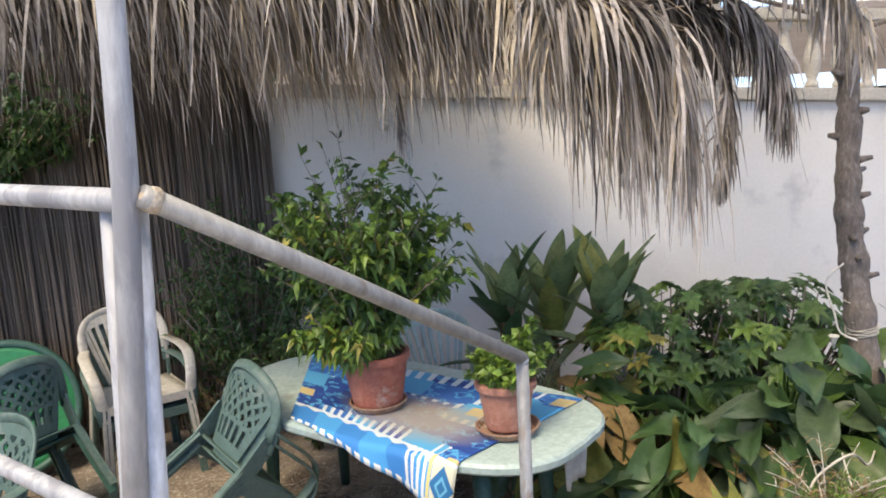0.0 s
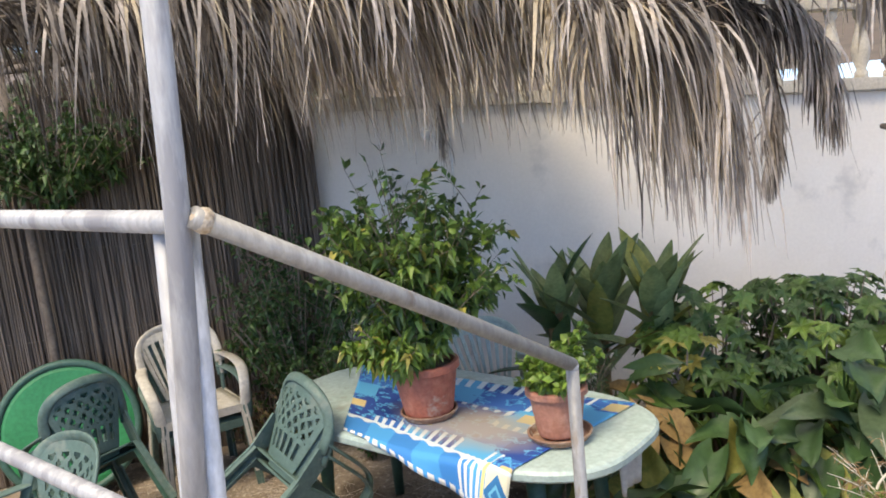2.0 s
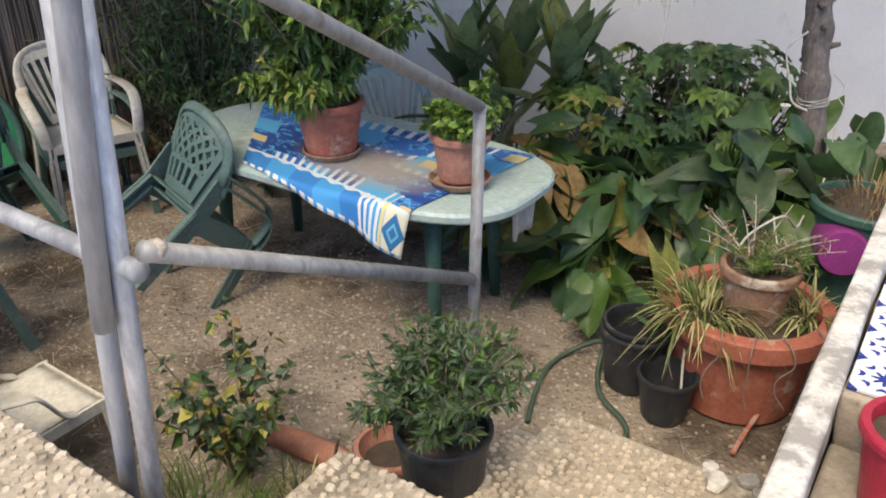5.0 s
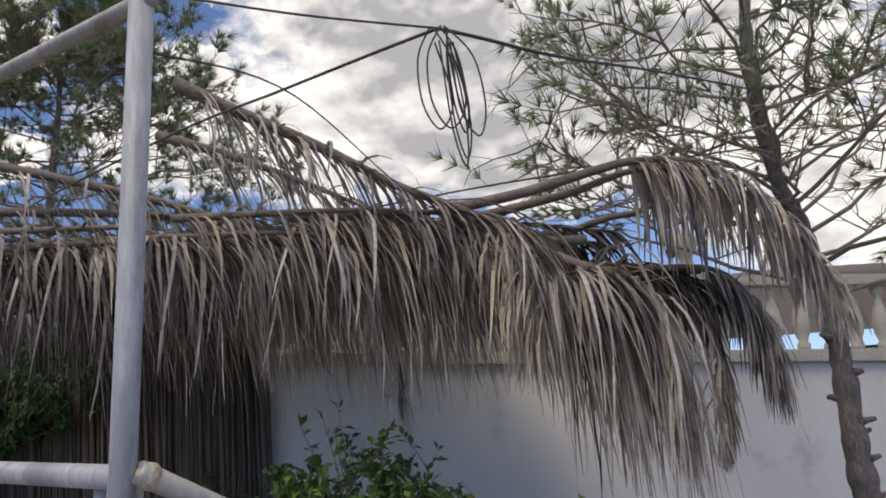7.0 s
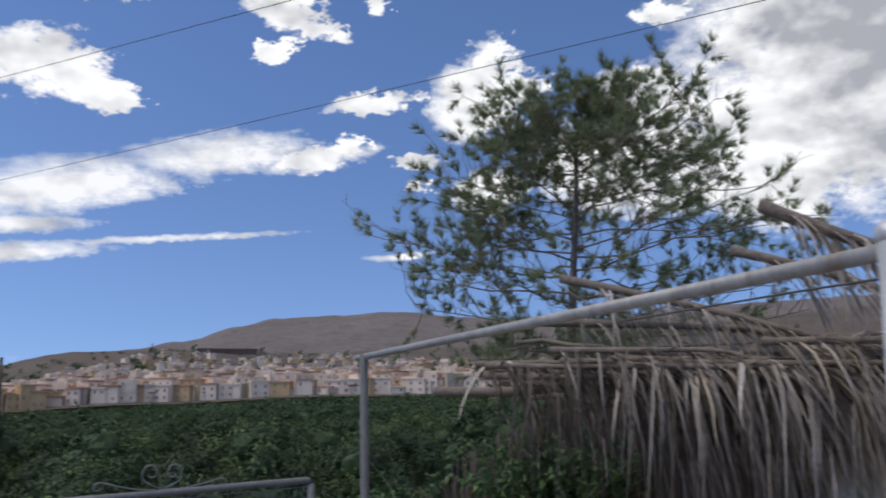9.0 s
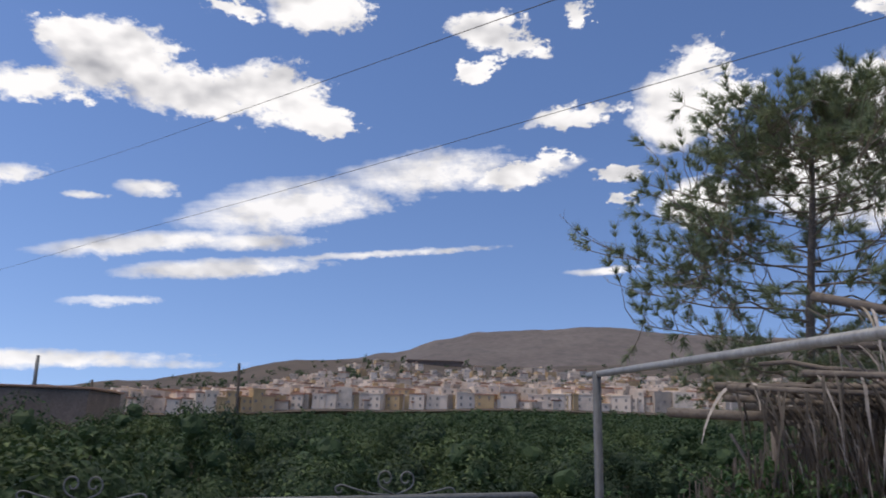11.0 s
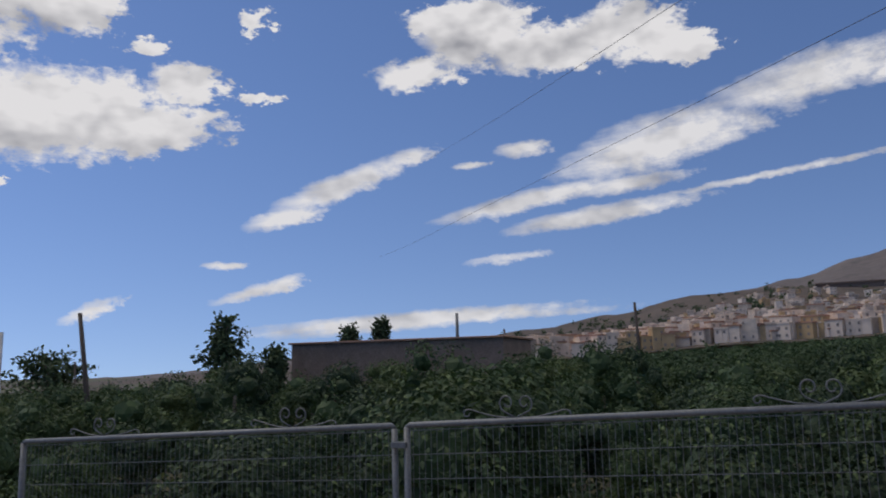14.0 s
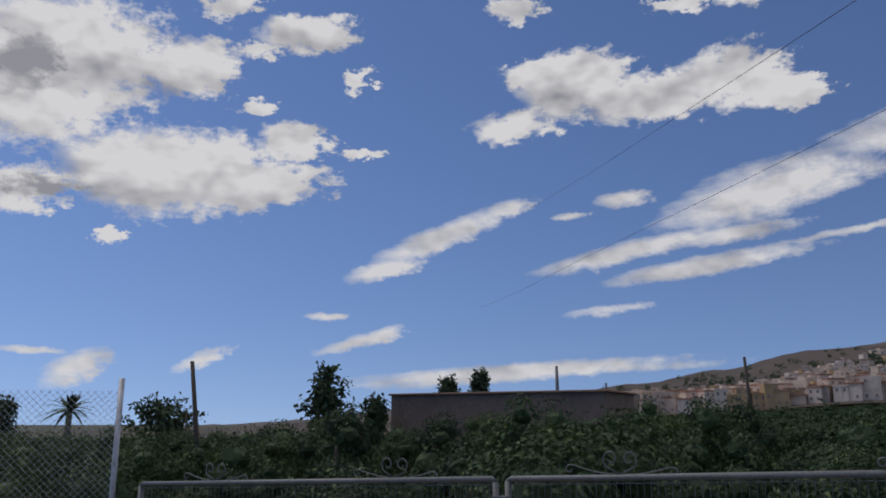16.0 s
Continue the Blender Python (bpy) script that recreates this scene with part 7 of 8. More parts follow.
# ================================================================ gate, street and distance
M.update({
    # paler citrus green that paints the sunlit tops of the crowns
    "citrus_lit_top": material("lit_top_citrus_leaf", [(0.07, 0.108, 0.034), (0.11, 0.145, 0.042), (0.05, 0.085, 0.029)], 0.6, scale=0.35, fine=6, bump=0.0, island=0.4, thin=0.15),
    "citrus_olive": material("olive_citrus_leaf", [(0.058, 0.09, 0.029), (0.085, 0.12, 0.036), (0.115, 0.145, 0.042)], 0.7, scale=0.35, fine=6, bump=0.0, island=0.2, thin=0.2),
    "citrus_dark": material("deep_citrus_leaf", [(0.022, 0.046, 0.021), (0.034, 0.063, 0.026), (0.055, 0.085, 0.032)], 0.7, scale=0.35, fine=6, bump=0.0, island=0.2, thin=0.2),
    "gate": material("grey_gate_steel", [(0.15, 0.156, 0.16), (0.19, 0.196, 0.20), (0.12, 0.126, 0.126)], 0.55, 0.35, scale=8, fine=50, bump=0.1),
    "oldwood": material("old_dark_wood", [(0.065, 0.052, 0.043), (0.10, 0.08, 0.068)], 0.9, scale=6, fine=40, bump=0.4, stretch=(1, 1, 0.2)),
    "concrete": material("weathered_render", [(0.24, 0.175, 0.14), (0.19, 0.14, 0.11), (0.27, 0.205, 0.165)], 0.95, scale=0.6, fine=8, bump=0.1),
    "net": material("green_netting", [(0.03, 0.085, 0.075), (0.04, 0.10, 0.09)], 0.9, scale=2, bump=0.0),
    "house": material("house_walls", [(0.60, 0.475, 0.37), (0.70, 0.60, 0.50), (0.47, 0.345, 0.255)], 0.95, scale=0.02, fine=0.4, bump=0.0, island=0.30),
    "ochre": material("ochre_walls", [(0.44, 0.30, 0.155), (0.50, 0.36, 0.21)], 0.95, scale=0.05, fine=0.5, bump=0.0, island=0.15),
    "glassdark": material("dark_windows", [(0.24, 0.20, 0.17), (0.30, 0.25, 0.21)], 0.5, scale=0.5, bump=0.0),
    "tileroof": material("clay_roofs", [(0.38, 0.22, 0.15), (0.32, 0.19, 0.13)], 0.9, scale=0.3, bump=0.0, island=0.3),
    "farleaf": material("distant_foliage", [(0.06, 0.088, 0.042), (0.08, 0.11, 0.05)], 0.9, scale=0.2, bump=0.0, island=0.4),
})
GW = -6.4


def gtop(s):
    return 2.03 + 0.0445 * s


def gate():
    th = empty("gate", ws(GW, -3.3))
    o = ws(GW, -3.3)

    def q(s, z, dw=0.0):
        return ws(GW + dw, s, z) - o

    for (s0, s1) in ((1.05, -3.24), (-3.36, -7.7)):
        leaf = None
        bm = tubes(([q(s0, gtop(s0) - 0.03), q(s0 + (0.02 if s1 < s0 else 0), 0.12)], 0.028), n=8)
        leaf = part("leaf_frame", bm, M["gate"], th, "grey tubular frame of the gate leaf", True)
        part("top_bar", tubes(([q(s0, gtop(s0) - 0.03), q(s0 - 0.03, gtop(s0) - 0.004), q(s1 + 0.03, gtop(s1) - 0.004), q(s1, gtop(s1) - 0.03)], 0.026), n=8), M["gate"], leaf, smooth=True)
        part("end_bar", tubes(([q(s1, gtop(s1) - 0.02), q(s1, 0.12)], 0.03), n=8), M["gate"], leaf, smooth=True)
        part("bottom_bar", tubes(([q(s0, 0.12), q(s1, 0.12)], 0.026), n=8), M["gate"], leaf, smooth=True)
        n = int(abs(s1 - s0) / 0.055)
        for i in range(1, n):
            s = s0 + (s1 - s0) * i / n
            part("upright_wire", tubes(([q(s, gtop(s) - 0.03), q(s, 0.12)], 0.0028), n=4), M["gate"], leaf)
        for k in range(9):
            z = 0.20 + 0.20 * k
            part("cross_wire", tubes(([q(s0, z + (gtop(s0) - 1.85), 0.005), q(s1, z + (gtop(s1) - 1.85), 0.005)], 0.004), n=4), M["gate"], leaf)
    # latch where the leaves meet
    bm = bmesh.new()
    box(bm, -0.03, -0.07, -0.03, 0.03, 0.07, 0.02, 0.004, Matrix.Translation(q(-3.3, gtop(-3.3) - 0.16, 0.03)) @ WSM.to_3x3().to_4x4())
    part("latch", bm, M["gate"], th, "grey latch plate")
    # scrolls on the top bar
    for s in (-0.02, -2.27, -4.38, -6.6):
        z = gtop(s) + 0.02
        for sg in (-1, 1):
            pts = []
            for k in range(26):
                t = k / 25
                a = -1.2 + 7.2 * t
                r = 0.075 * (1 - 0.72 * t)
                pts.append(q(s + sg * (0.075 + r * math.cos(a) * 0.9), z + 0.115 + r * math.sin(a)))
            pts = [q(s + sg * 0.005, z)] + pts
            part("scroll", tubes((pts, 0.007), n=5), M["gate"], th, "wrought scroll", True)
            arm = [q(s + sg * 0.03, z), q(s + sg * 0.16, z + 0.005), q(s + sg * 0.30, z + 0.035), q(s + sg * 0.40, z + 0.062), q(s + sg * 0.445, z + 0.045), q(s + sg * 0.44, z + 0.01), q(s + sg * 0.41, z + 0.008), q(s + sg * 0.40, z + 0.03)]
            part("scroll_arm", tubes((spline(arm, 4), 0.0065), n=5), M["gate"], th, smooth=True)
    tagged(th, "grey double gate of welded wire mesh with wrought scrolls on top", "gate")


gate()
bm = bmesh.new()
box(bm, -0.09, -0.09, 0, 0.09, 0.09, 1.86, 0.01, Matrix.Translation((-4.24, 4.75, 0)) @ WSM)
tagged(link("gate_post", bm, M["oldwood"]), "dark wooden post beside the gate", "post")
bm = bmesh.new()
for k in range(4):
    box(bm, k * 0.115, 0, 0, k * 0.115 + 0.10, 0.02, 1.62 + 0.05 * math.sin(k * 2.1), 0.003, Matrix.Translation((-4.10, 4.80, 0)) @ Matrix.Rotation(0.28, 4, "Z"))
tagged(link("plank_fence", bm, M["oldwood"]), "short run of dark upright planks beside the gate", "fence", kind="stuff")


def chain_fence():
    o = ws(-8.0, -10.15)
    th = empty("chain_link_fence", o)
    d = Vector((0.15, -1, 0)).normalized()
    for k in range(5):
        p = d * (2.6 * k)
        part("post", tubes(([p + Vector((0, 0, -0.3)), p + Vector((0, 0, 2.98 - 0.02 * k))], 0.042), n=8), M["steel"], th, smooth=True)
    v, f = [], []

    def wire(a, b, r=0.003):
        ax = (b - a).normalized()
        u = ax.cross(Vector((1, 0, 0))).normalized() * r
        w = ax.cross(u).normalized() * r
        st = len(v)
        for p in (a, b):
            v.extend([tuple(p + u), tuple(p - u * 0.5 + w * 0.87), tuple(p - u * 0.5 - w * 0.87)])
        for i in range(3):
            j = (i + 1) % 3
            f.append((st + i, st + j, st + 3 + j, st + 3 + i))

    L_, top, bot = 10.4, 2.80, 0.62
    step = 0.10
    n = int((L_ + 2.2) / step)
    for i in range(-22, n - 22):
        for sg in (-1, 1):
            x0 = i * step + (0 if sg > 0 else 2.2)
            a, b = Vector((x0, bot)), Vector((x0 + sg * 2.18, top))
            for lo, hi in ((a, b),):
                t0, t1 = 0.0, 1.0
                for lim, s_ in ((0.0, 1), (L_, -1)):
                    xa, xb = (lo.x - lim) * s_, (hi.x - lim) * s_
                    if xa < 0 and xb < 0:
                        t1 = -1
                    elif xa < 0:
                        t0 = max(t0, xa / (xa - xb))
                    elif xb < 0:
                        t1 = min(t1, xa / (xa - xb))
                if t1 > t0:
                    pa, pb = lo.lerp(hi, t0), lo.lerp(hi, t1)
                    wire(d * pa.x + Vector((0, 0, pa.y)), d * pb.x + Vector((0, 0, pb.y)))
    tagged(pieces("mesh", v, f, M["steel"], th), kind="stuff")
    tagged(th, "chain-link fence on grey posts at the street's edge", "fence")


chain_fence()


# ---------------------------------------------------------------- orchard
def tree_mesh(seed, n=420, leaf=0.16):
    """A lumpy crown of leaves on a dozen lobes, with highlights painted as paler leaves on top of the lobes."""
    rng = random.Random(seed)
    lv = Leaves()
    # faces that get the painted highlight colour
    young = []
    lobes = [(rvec(rng, 0.15) * rng.uniform(0.35, 0.80), rng.uniform(0.22, 0.42)) for _ in range(13)]
    # the dense inner growth of each lobe
    for c, r in lobes:
        core = bmesh.new()
        bmesh.ops.create_icosphere(core, subdivisions=2 if n > 1000 else 1, radius=r * 0.52)
        core.verts.index_update()
        st = len(lv.v)
        lv.v.extend(tuple(c + q.co * (1 + 0.45 * noise.noise(q.co * 11 + c * 5))) for q in core.verts)
        lv.f.extend(tuple(st + q.index for q in fc.verts) for fc in core.faces)
        core.free()
    for i in range(n):
        c, r = rng.choice(lobes)
        d = rvec(rng, 0.25)
        p = c + d * r * rng.uniform(0.68, 1.16)
        st = len(lv.f)
        tang = d.cross(rvec(rng)).normalized()
        lv.leaf(p, (tang + d * rng.uniform(0.0, 1.0)).normalized(), (d + rvec(rng) * 0.35).normalized(), leaf * rng.uniform(0.7, 1.3), leaf * 0.55, 0.2)
        # some upward leaves take the paler colour, as if the sun caught them
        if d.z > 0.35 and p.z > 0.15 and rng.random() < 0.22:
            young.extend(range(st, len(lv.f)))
    me = bpy.data.meshes.new("crown")
    me.from_pydata(lv.v, [], lv.f)
    me.materials.append(M[("citrus", "citrus_olive", "citrus_dark", "citrus")[seed % 4]])
    me.materials.append(M["citrus_lit_top"])
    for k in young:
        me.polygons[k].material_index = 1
    return me


def trunk_mesh():
    bm = bmesh.new()
    tube(bm, [(0, 0, -1.5), (0.02, 0, -0.9), (0, 0.02, 0)], [0.12, 0.09, 0.05], 6)
    me = bpy.data.meshes.new("trunk")
    bm.to_mesh(me)
    bm.free()
    me.materials.append(M["twig"])
    return me


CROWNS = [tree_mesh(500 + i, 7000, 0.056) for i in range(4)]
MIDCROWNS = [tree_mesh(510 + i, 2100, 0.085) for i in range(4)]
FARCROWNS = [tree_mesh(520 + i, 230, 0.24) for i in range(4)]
TRUNK = trunk_mesh()


def orchard():
    rng = random.Random(77)
    v, f = [], []
    spots = []
    # planted about three metres apart near the gate, then thinning to the eye with distance
    for i in range(-17, 2):
        for j in range(-14, 18):
            x, y = i * 3.1 + rng.uniform(-0.7, 0.7), j * 3.1 + rng.uniform(-0.7, 0.7)
            spots.append((x, y, True))
    r = 44.0
    while r < 190:
        az = 4.0
        while az < 128:
            az += math.degrees(2.7 / r) * rng.uniform(0.85, 1.2)
            rr = r * rng.uniform(0.97, 1.03)
            spots.append((-rr * math.sin(radians(az)), rr * math.cos(radians(az)), False))
        r *= 1.062
    for x, y, near in spots:
        rr = math.hypot(x, y)
        az = math.degrees(math.atan2(-x, y))
        w_ = x * 0.8 - y * 0.6
        if not 4 < az < 128 or (near and rr > 44) or w_ > -8.9 or (az < 40 and rr < 14):
            continue
        g = ground_height(x, y)
        size = rng.choice((1.2, 1.5, 1.7, 2.0)) * rng.uniform(0.9, 1.1)
        lift = 1.1 if 62 < az < 95 and 26 < rr < 42 else (0.55 if az >= 95 and 24 < rr < 60 else 0.0)
        z = g + 2.45 - size * rng.uniform(0.60, 0.95) + rng.uniform(-0.55, 0.28) + lift + 0.3 * noise.noise(Vector((x * 0.08, y * 0.08, 0)))
        rot = rng.uniform(0, 6.28)
        if near:
            th = new("orange_tree")
            th.empty_display_size = 0.1
            th.location = (x, y, g)
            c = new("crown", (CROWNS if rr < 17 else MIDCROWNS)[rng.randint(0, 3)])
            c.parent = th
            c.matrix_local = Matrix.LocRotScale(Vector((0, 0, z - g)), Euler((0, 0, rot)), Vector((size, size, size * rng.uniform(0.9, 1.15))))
            t = new("trunk", TRUNK)
            t.parent = th
            t.location = (0, 0, z - g)
            tagged(th, "dense dark green citrus tree with lumpy crown", "tree", "orchard trees")
        else:
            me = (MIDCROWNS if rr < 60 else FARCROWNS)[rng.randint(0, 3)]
            cs, sn = math.cos(rot), math.sin(rot)
            st = len(v)
            sz = size * 1.05
            for q in me.vertices:
                a = q.co
                v.append((x + (a.x * cs - a.y * sn) * sz, y + (a.x * sn + a.y * cs) * sz, z + a.z * sz * 0.9))
            for p in me.polygons:
                f.append(tuple(st + i for i in p.vertices))
    tagged(pieces("far_orchard", v, f, M["citrus"]), "rows of dark citrus trees stretching to the town", "orchard", kind="stuff")


orchard()


def tall_tree(x, y, top, spread, seed, label, narrow=1.0):
    rng = random.Random(seed)
    g = ground_height(x, y)
    th = empty("tree", (x, y, g))
    bm = bmesh.new()
    h = top - g
    tube(bm, [(0, 0, 0), (0.1, 0, h * 0.5), (0, 0.1, h * 0.9)], [0.2, 0.14, 0.04], 6)
    lv = Leaves()
    for i in range(26):
        a = rng.uniform(0, 6.28)
        hs = rng.uniform(0.35, 1.0)
        l = spread * rng.uniform(0.4, 1.0) * (1.25 - hs * narrow)
        p = Vector((0, 0, h * hs * 0.85))
        e = p + Vector((math.cos(a) * l, math.sin(a) * l, h * 0.12 + l * 0.4))
        tube(bm, [p, p.lerp(e, 0.5) + Vector((0, 0, 0.1)), e], [0.07, 0.04, 0.01], 4)
        for k in range(60):
            q = p.lerp(e, rng.uniform(0.3, 1.1)) + rvec(rng) * rng.uniform(0.1, 0.55)
            lv.leaf(q, rvec(rng, 0.3), rvec(rng, 0.5), 0.42, 0.20, 0.1)
    part("trunk", bm, M["twig"], th)
    lv.make("crown", M["farleaf"], th)
    tagged(th, label, "tree")


tall_tree(-50.6, -0.8, 5.8, 2.4, 601, "dark bushy tree standing above the orchard")
tall_tree(-51.5, 2.4, 4.0, 1.6, 602, "small tree on the orchard's far edge")
tall_tree(-59.0, -12.2, 4.4, 3.6, 603, "broad dark tree beyond the orchard")
tall_tree(-63.3, 8.7, 6.1, 1.7, 604, "thin-topped tree beside the walled plot")
tall_tree(-62.4, 11.2, 6.3, 1.7, 605, "thin-topped tree beside the walled plot")
tall_tree(-62.0, -24.0, 4.2, 2.8, 606, "dark tree far behind the chain-link fence")
tall_tree(-66.0, -27.5, 4.4, 2.6, 607, "dark tree far behind the chain-link fence")


def palm(x, y, top, seed):
    rng = random.Random(seed)
    g = ground_height(x, y)
    th = empty("palm_tree", (x, y, g))
    bm = bmesh.new()
    tube(bm, [(0, 0, 0), (0.1, 0, (top - g) * 0.5), (0, 0, top - g)], [0.28, 0.22, 0.2], 7)
    part("trunk", bm, M["twig"], th)
    lv = Leaves()
    for i in range(34):
        a, e = rng.uniform(0, 6.28), rng.uniform(-0.3, 1.2)
        d = Vector((math.cos(a) * math.cos(e), math.sin(a) * math.cos(e), math.sin(e)))
        pts = [Vector((0, 0, top - g)) + d * (2.0 * k / 4) + Vector((0, 0, -0.75 * (k / 4) ** 2)) for k in range(5)]
        lv.blade(pts, 0.34)
    lv.make("fronds", M["farleaf"], th)
    tagged(th, "palm tree beyond the chain-link fence", "palm")


palm(-57.0, -17.8, 3.2, 610)


def pole(name, a, b, r, mat, label):
    bm = bmesh.new()
    tube(bm, [a, Vector(a).lerp(Vector(b), 0.5), b], [r * 1.2, r, r * 0.8], 7)
    return tagged(link(name, bm, mat, smooth=True), label, "pole")


pole("utility_pole", (-53.2, 28.9, -0.5), (-53.48, 28.7, 7.0), 0.13, M["oldwood"], "dark wooden utility pole above the orchard")
pole("utility_pole", (-59.4, 20.6, -0.5), (-59.62, 20.5, 5.4), 0.10, M["oldwood"], "short dark pole beside the walled plot")
pole("utility_pole", (-35.4, -5.6, -1.0), (-36.08, -6.44, 4.98), 0.11, M["oldwood"], "leaning dark pole at the orchard's edge")
pole("utility_pole", (-37.2, -6.6, -1.0), (-37.3, -6.75, 3.0), 0.05, M["oldwood"], "thin pole behind the leaning one")
pole("radio_mast", (-309, 87.6, 4), (-309.4, 87.5, 24.9), 0.75, M["gate"], "grey lattice mast on the far plain")
cable("power_line", [(-179.4, 32.3, 28.5), (-137, 31.2, 25.2), (-94.6, 30.1, 22.6), (-52, 29.1, 19.8), (-9.8, 28.0, 17.3), (40, 26.7, 14.6)], 0.019, M["wire"], "dark overhead power line crossing the sky", "power line", 5)
cable("power_line", [(-155.4, 38.7, 46.0), (-121, 34.2, 38.9), (-87, 29.8, 32.0), (-52, 25.3, 25.2), (-18.2, 20.8, 18.6), (22, 15.6, 10.8)], 0.019, M["wire"], "dark overhead power line crossing the sky", "power line", 5)

# walled plot beyond the orchard
plot = empty("walled_building", (-49.0, 9.3, -1.5))
bm = bmesh.new()
p0, p1 = Vector((-53.6, 3.5, 0)), Vector((-44.8, 15.25, 0))
dd = (p1 - p0)
ang = math.atan2(dd.y, dd.x)
box(bm, 0, 0, -2.5, dd.length, 6.0, 4.15, 0.05, Matrix.Translation(p0 - Vector((-49.0, 9.3, -1.5))) @ Matrix.Rotation(ang, 4, "Z"))
part("wall", bm, M["concrete"], plot)
bm = bmesh.new()
box(bm, -0.15, -0.15, 4.15, dd.length + 0.15, 6.15, 4.28, 0.03, Matrix.Translation(p0 - Vector((-49.0, 9.3, -1.5))) @ Matrix.Rotation(ang, 4, "Z"))
part("coping", bm, M["tileroof"], plot)
tagged(plot, "long plain brownish walled building behind the orchard", "building")
bm = bmesh.new()
a, b = Vector((-37.6, 16.8, 0.3)), Vector((-35.3, 20.0, 0.3))
vs = [bm.verts.new(p) for p in (a, b, b + Vector((0, 0, 1.9)), a + Vector((0, 0, 1.9)))]
bm.faces.new(vs)
ob = link("shade_netting", bm, M["net"])
ob.modifiers.new("thickness", "SOLIDIFY").thickness = 0.02
tagged(ob, "blue-green shade netting stretched in the orchard", "netting")


# ---------------------------------------------------------------- hills and town
def sky_pt(az, el, dist, z0=2.4):
    return Vector((-dist * math.sin(radians(az)), dist * math.cos(radians(az)), z0 + dist * math.tan(radians(el))))


def lerp_table(tab, x):
    for (x0, y0), (x1, y1) in zip(tab, tab[1:]):
        if x0 <= x <= x1:
            t = (x - x0) / (x1 - x0)
            t = t * t * (3 - 2 * t)
            return y0 + (y1 - y0) * t
    return tab[0][1] if x < tab[0][0] else tab[-1][1]


def ridge(name, tab, d0, d1, base, rough, mat, label, seed):
    """A long slope that rises from base elevation at d0 to the ridge line at d1. tab: (azimuth, elevation) of the ridge."""
    n, m = 260, 26
    v, f = [], []
    a0, a1 = tab[0][0], tab[-1][0]
    for i in range(n + 1):
        az = a0 + (a1 - a0) * i / n
        top = lerp_table(tab, az)
        bs = lerp_table(base, az)
        for j in range(m + 1):
            t = j / m
            d = d0 + (d1 - d0) * t
            el = bs + (top - bs) * (t ** 0.85)
            wob = noise.fractal(Vector((az * 0.16 * rough, t * 3.0 * rough, seed)), 1.0, 2.1, 5)
            el += 0.32 * wob * math.sin(math.pi * min(1, t * 0.9)) + 0.10 * noise.noise(Vector((az * 0.9, seed, 0))) * t
            v.append(tuple(sky_pt(az, el, d)))
    for i in range(n):
        for j in range(m):
            a = i * (m + 1) + j
            f.append((a, a + 1, a + m + 2, a + m + 1))
    # fall away behind the ridge
    st = len(v)
    for i in range(n + 1):
        p = Vector(v[i * (m + 1) + m])
        v.append(tuple(p * 1.15 + Vector((0, 0, -60))))
    for i in range(n):
        f.append((i * (m + 1) + m, st + i, st + i + 1, (i + 1) * (m + 1) + m))
    ob = pieces(name, v, f, mat, smooth=True)
    return tagged(ob, label, "hill", kind="structure")


NEAR = [(-60, 2.0), (-30, 4.6), (0, 5.6), (12, 4.6), (24, 3.4), (34, 2.6), (44, 2.2), (52, 2.35), (57, 2.0), (63, 0.9), (69, 0.0), (76, -1.2), (84, -1.9), (100, -2.4), (130, -2.6)]
FAR = [(-60, 3.0), (-20, 5.0), (2, 6.1), (14, 5.6), (22, 4.7), (30, 4.9), (36, 5.25), (40, 4.9), (44.5, 4.6), (47, 4.0), (51, 2.9), (54, 2.3), (60, 1.0), (70, -0.4), (100, -2.2)]
BASE = [(-60, 0.5), (0, 1.2), (20, 1.6), (41, 1.75), (53, 1.3), (67, 0.55), (82, -0.8), (98, -1.0), (130, -1.1)]
NEAR = [(a, e + 2.7 * math.cos(radians(a - 60))) for a, e in NEAR]
FAR = [(a, e + 2.7 * math.cos(radians(a - 60))) for a, e in FAR]
ridge("near_hill", NEAR, 330, 950, BASE, 1.0, M["hill"], "dry brown hillside that carries the town", 3)
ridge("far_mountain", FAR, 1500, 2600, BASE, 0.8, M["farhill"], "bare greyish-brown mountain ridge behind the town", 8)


def hill_pt(az, t):
    top = lerp_table(NEAR, az)
    d = 330 + 620 * t
    bs = lerp_table(BASE, az)
    el = bs + (top - bs) * (t ** 0.85)
    wob = noise.fractal(Vector((az * 0.16, t * 3.0, 3)), 1.0, 2.1, 5)
    el += 0.32 * wob * math.sin(math.pi * min(1, t * 0.9))
    return sky_pt(az, el, d)


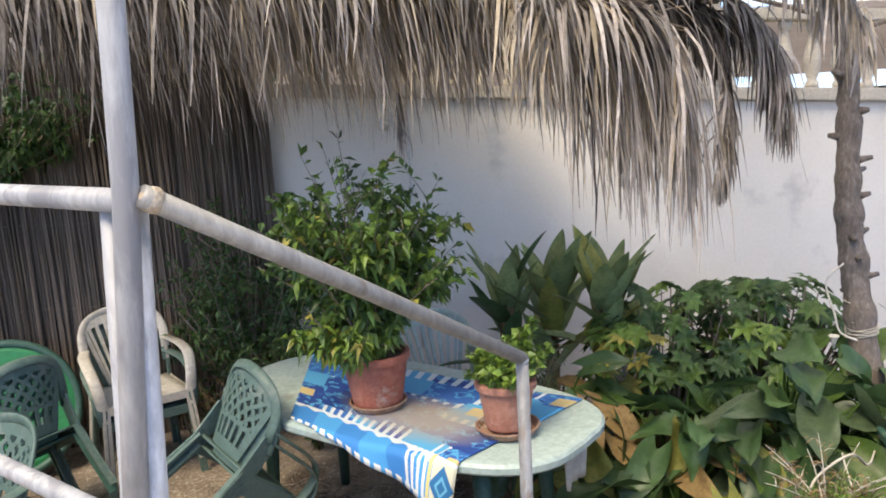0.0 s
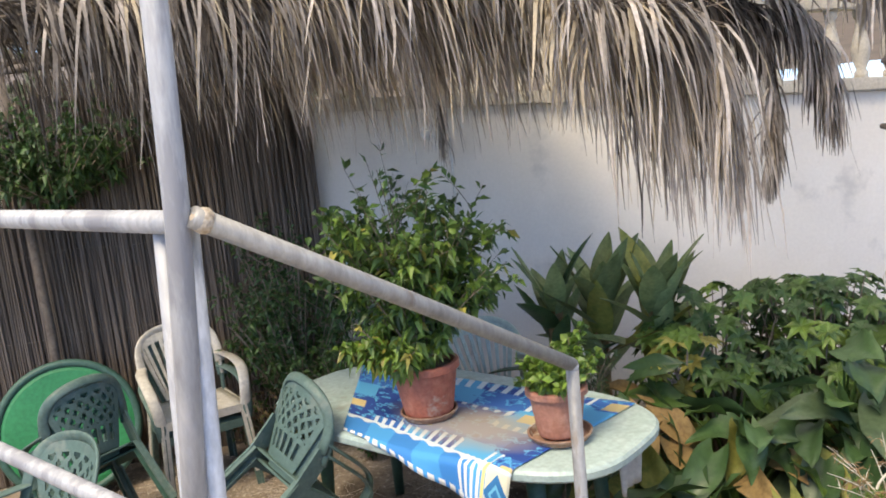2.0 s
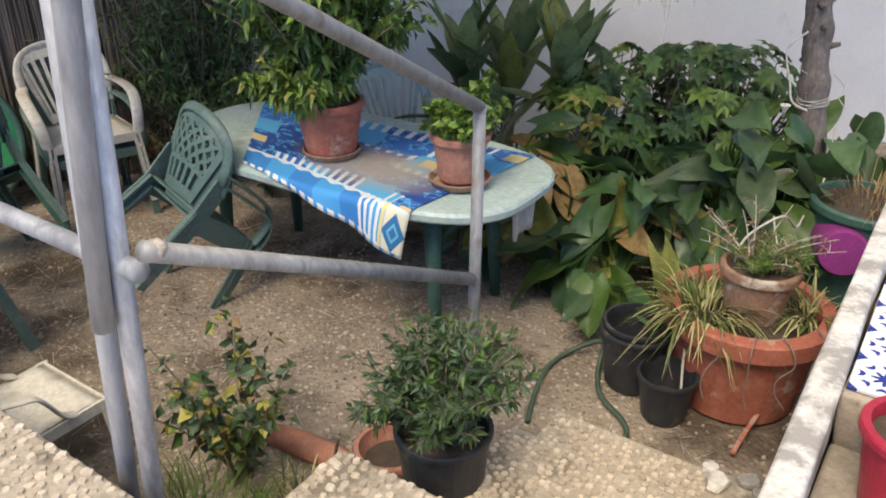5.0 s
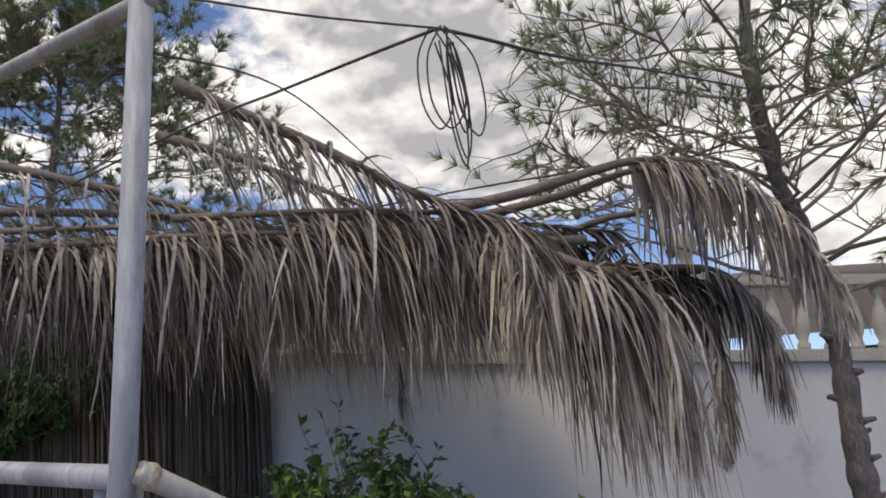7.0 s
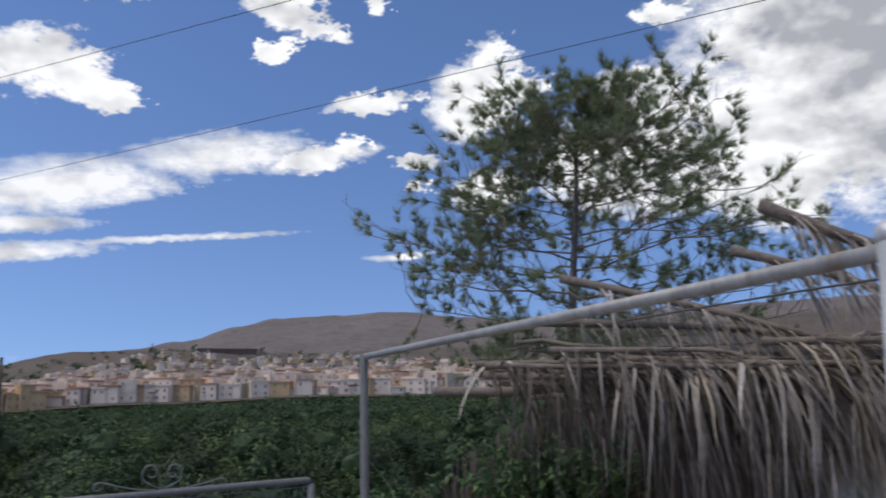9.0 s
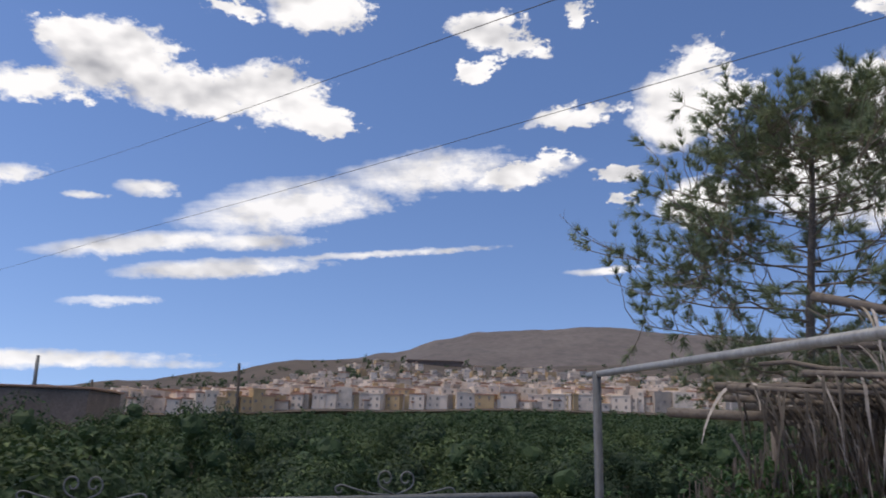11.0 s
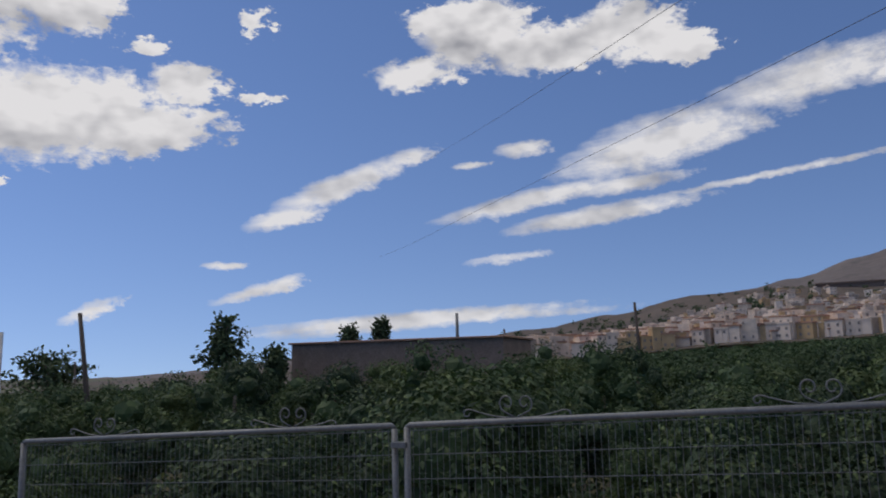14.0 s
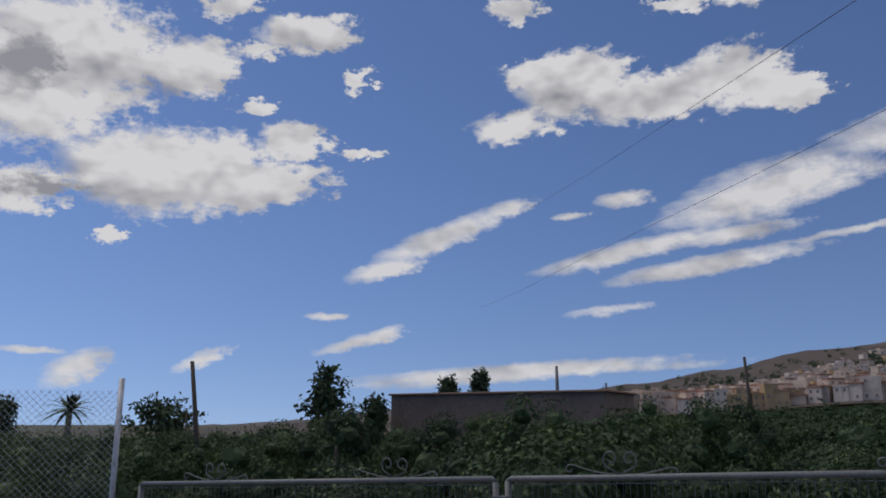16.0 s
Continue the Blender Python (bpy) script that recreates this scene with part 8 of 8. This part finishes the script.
def town():
    rng = random.Random(808)
    bodies = {"house": ([], []), "ochre": ([], []), "tileroof": ([], []), "glassdark": ([], [])}

    def cuboid(key, c, ax, ay, hx, hy, z0, z1):
        v, f = bodies[key]
        st = len(v)
        for z in (z0, z1):
            for sx, sy in ((-1, -1), (1, -1), (1, 1), (-1, 1)):
                p = c + ax * hx * sx + ay * hy * sy
                v.append((p.x, p.y, z))
        f += [tuple(st + q for q in k) for k in ((0, 3, 2, 1), (4, 5, 6, 7), (0, 1, 5, 4), (1, 2, 6, 5), (2, 3, 7, 6), (3, 0, 4, 7))]

    unit = bmesh.new()
    bmesh.ops.create_cube(unit, size=2.0)
    units = {}
    for key in bodies:
        me = bpy.data.meshes.new({"house": "wall", "ochre": "wall", "tileroof": "roof", "glassdark": "window"}[key])
        unit.to_mesh(me)
        me.materials.append(M[key])
        units[key] = me
    unit.free()
    count = [0]

    def single(az, t, wide, deep, storeys, key):
        """One house as a thing of its own, with its roof and windows as parts."""
        p = hill_pt(az, t)
        a = rng.uniform(-0.5, 0.5)
        ay = Matrix.Rotation(a, 3, "Z") @ Vector((-p.x, -p.y, 0)).normalized()
        ax = Vector((-ay.y, ay.x, 0))
        h = storeys * 2.8 + rng.uniform(-0.4, 0.6)
        th = empty("house", p)
        th.matrix_world = Matrix.Translation(p) @ Matrix((ax, ay, Vector((0, 0, 1)))).transposed().to_4x4()

        def piece(k, name, x, y, z, hx, hy, hz):
            o = new(name, units[k])
            o.parent = th
            o.matrix_local = Matrix.LocRotScale(Vector((x, y, z)), None, Vector((hx, hy, hz)))

        piece(key, "wall", 0, 0, (h - 5) / 2, wide / 2, deep / 2, (h + 5) / 2)
        tiled = rng.random() < 0.4
        piece("tileroof" if tiled else key, "roof", 0, 0, h + 0.3, wide / 2 + 0.25, deep / 2 + 0.25, 0.3)
        n = max(2, int(wide / 2.9))
        for s in range(storeys):
            for k in range(n):
                if rng.random() < 0.75:
                    piece("glassdark", "window", -wide / 2 + wide * (k + 0.5) / n, deep / 2 + 0.02, s * 2.8 + 1.45, 0.45, 0.08, 0.6)
        tone = "ochre" if key == "ochre" else "pale cream"
        tagged(th, tone + (" house with a clay-tiled roof on the dry hillside" if tiled else " flat-roofed house on the dry hillside"), "house", "town houses")

    def house(az, t, wide, deep, storeys, key):
        if count[0] < 290 and t < 0.16:
            count[0] += 1
            return single(az, t, wide, deep, storeys, key)
        p = hill_pt(az, t)
        to = Vector((-p.x, -p.y, 0)).normalized()
        a = rng.uniform(-0.5, 0.5)
        ay = Matrix.Rotation(a, 3, "Z") @ to
        ax = Vector((-ay.y, ay.x, 0))
        h = storeys * 2.8 + rng.uniform(-0.4, 0.6)
        cuboid(key, p, ax, ay, wide / 2, deep / 2, p.z - 5, p.z + h)
        if rng.random() < 0.35:
            cuboid("tileroof" if rng.random() < 0.6 else key, p, ax, ay, wide / 2 + 0.3, deep / 2 + 0.3, p.z + h, p.z + h + 0.7)
        if rng.random() < 0.4:
            cuboid(key, p + ax * rng.uniform(-1, 1), ax, ay, 1.1, 1.1, p.z + h, p.z + h + 1.7)
        n = max(2, int(wide / 2.9))
        for s in range(storeys):
            for k in range(n):
                if rng.random() < 0.6:
                    c = p + ay * (deep / 2 + 0.02) + ax * (-wide / 2 + wide * (k + 0.5) / n)
                    cuboid("glassdark", c, ax, ay, 0.42, 0.08, p.z + s * 2.8 + 0.9, p.z + s * 2.8 + 2.0)
        # windows of the side
        for s in range(storeys):
            c = p + ax * (wide / 2 + 0.02) * (1 if a > 0 else -1)
            cuboid("glassdark", c, ay, ax, 0.4, 0.08, p.z + s * 2.8 + 0.9, p.z + s * 2.8 + 2.0)

    for k in range(9):
        house(65.6 - k * 0.78, 0.02, 5.2, 6, rng.choice((2, 2, 3)), "ochre" if k > 3 else "house")
    for k in range(12):
        house(52 - k * 1.6, 0.03, rng.uniform(6, 9), 7, rng.choice((1, 2, 2)), "ochre" if k % 4 == 1 else "house")
    for i in range(2300):
        az = rng.uniform(14, 70)
        tmax = lerp_table([(14, 0.45), (30, 0.55), (38, 0.72), (44, 0.82), (52, 0.85), (56, 0.66), (60, 0.35), (64, 0.14), (70, 0.06)], az)
        t = 0.03 + tmax * (rng.random() ** 1.7)
        if rng.random() < 0.5 * t / max(tmax, 0.1) * 0.6:
            continue
        house(az, t, rng.uniform(4.0, 9.5), rng.uniform(5, 8), rng.choice((1, 2, 2, 2, 3)) if t < 0.3 else rng.choice((1, 1, 2, 2)), "ochre" if rng.random() < 0.16 else "house")
    labels = {"house": "pale cream and white houses crowding the hillside", "ochre": "ochre apartment blocks of the hillside town", "tileroof": "clay-tiled roofs of the hillside town", "glassdark": "dark window openings of the hillside town"}
    th = empty("hillside_town", (0, 0, 0))
    for key, (v, f) in bodies.items():
        names = {"house": "house_block", "ochre": "ochre_block", "tileroof": "roof", "glassdark": "window"}
        o = pieces(names[key], v, f, M[key], th)
        tagged(o, labels[key], kind="stuff")
    tagged(th, "pale hillside town of flat-roofed houses", "town", kind="stuff")
    # the long flat hall on the hill's shoulder
    p = sky_pt(47.7, 4.85, 900)
    to = Vector((-p.x, -p.y, 0)).normalized()
    ax = Vector((-to.y, to.x, 0))
    hall = empty("long_hall", p)
    r = Matrix((ax, to, Vector((0, 0, 1)))).transposed().to_4x4()
    bm = bmesh.new()
    box(bm, -30, -10, -14, 30, 10, 1.5, 0.1, r)
    part("wall", bm, M["concrete"], hall)
    bm = bmesh.new()
    box(bm, -32, -12, 1.5, 32, 12, 3.0, 0.1, r)
    part("roof", bm, M["concrete"], hall)
    tagged(hall, "long low hall with a flat dark roof above the town", "hall")
    # scattered trees between the houses
    v, f = [], []
    for i in range(620):
        az = rng.uniform(8, 72)
        t = rng.uniform(0.03, 0.95)
        p = hill_pt(az, t)
        s = rng.uniform(2.0, 4.5)
        k = FARCROWNS[i % 3]
        st = len(v)
        tall = rng.choice((0.8, 0.9, 1.0, 1.9))
        n = min(len(k.vertices), 5 * 60)
        for q in list(k.vertices)[:n]:
            v.append((p.x + q.co.x * s * 1.1, p.y + q.co.y * s * 1.1, p.z + s * 0.5 + q.co.z * s * tall))
        for pl in k.polygons:
            if max(pl.vertices) < n:
                f.append(tuple(st + a for a in pl.vertices))
    tagged(pieces("hillside_trees", v, f, M["farleaf"]), "dark trees scattered over the town's hillside", "trees", kind="stuff")


town()
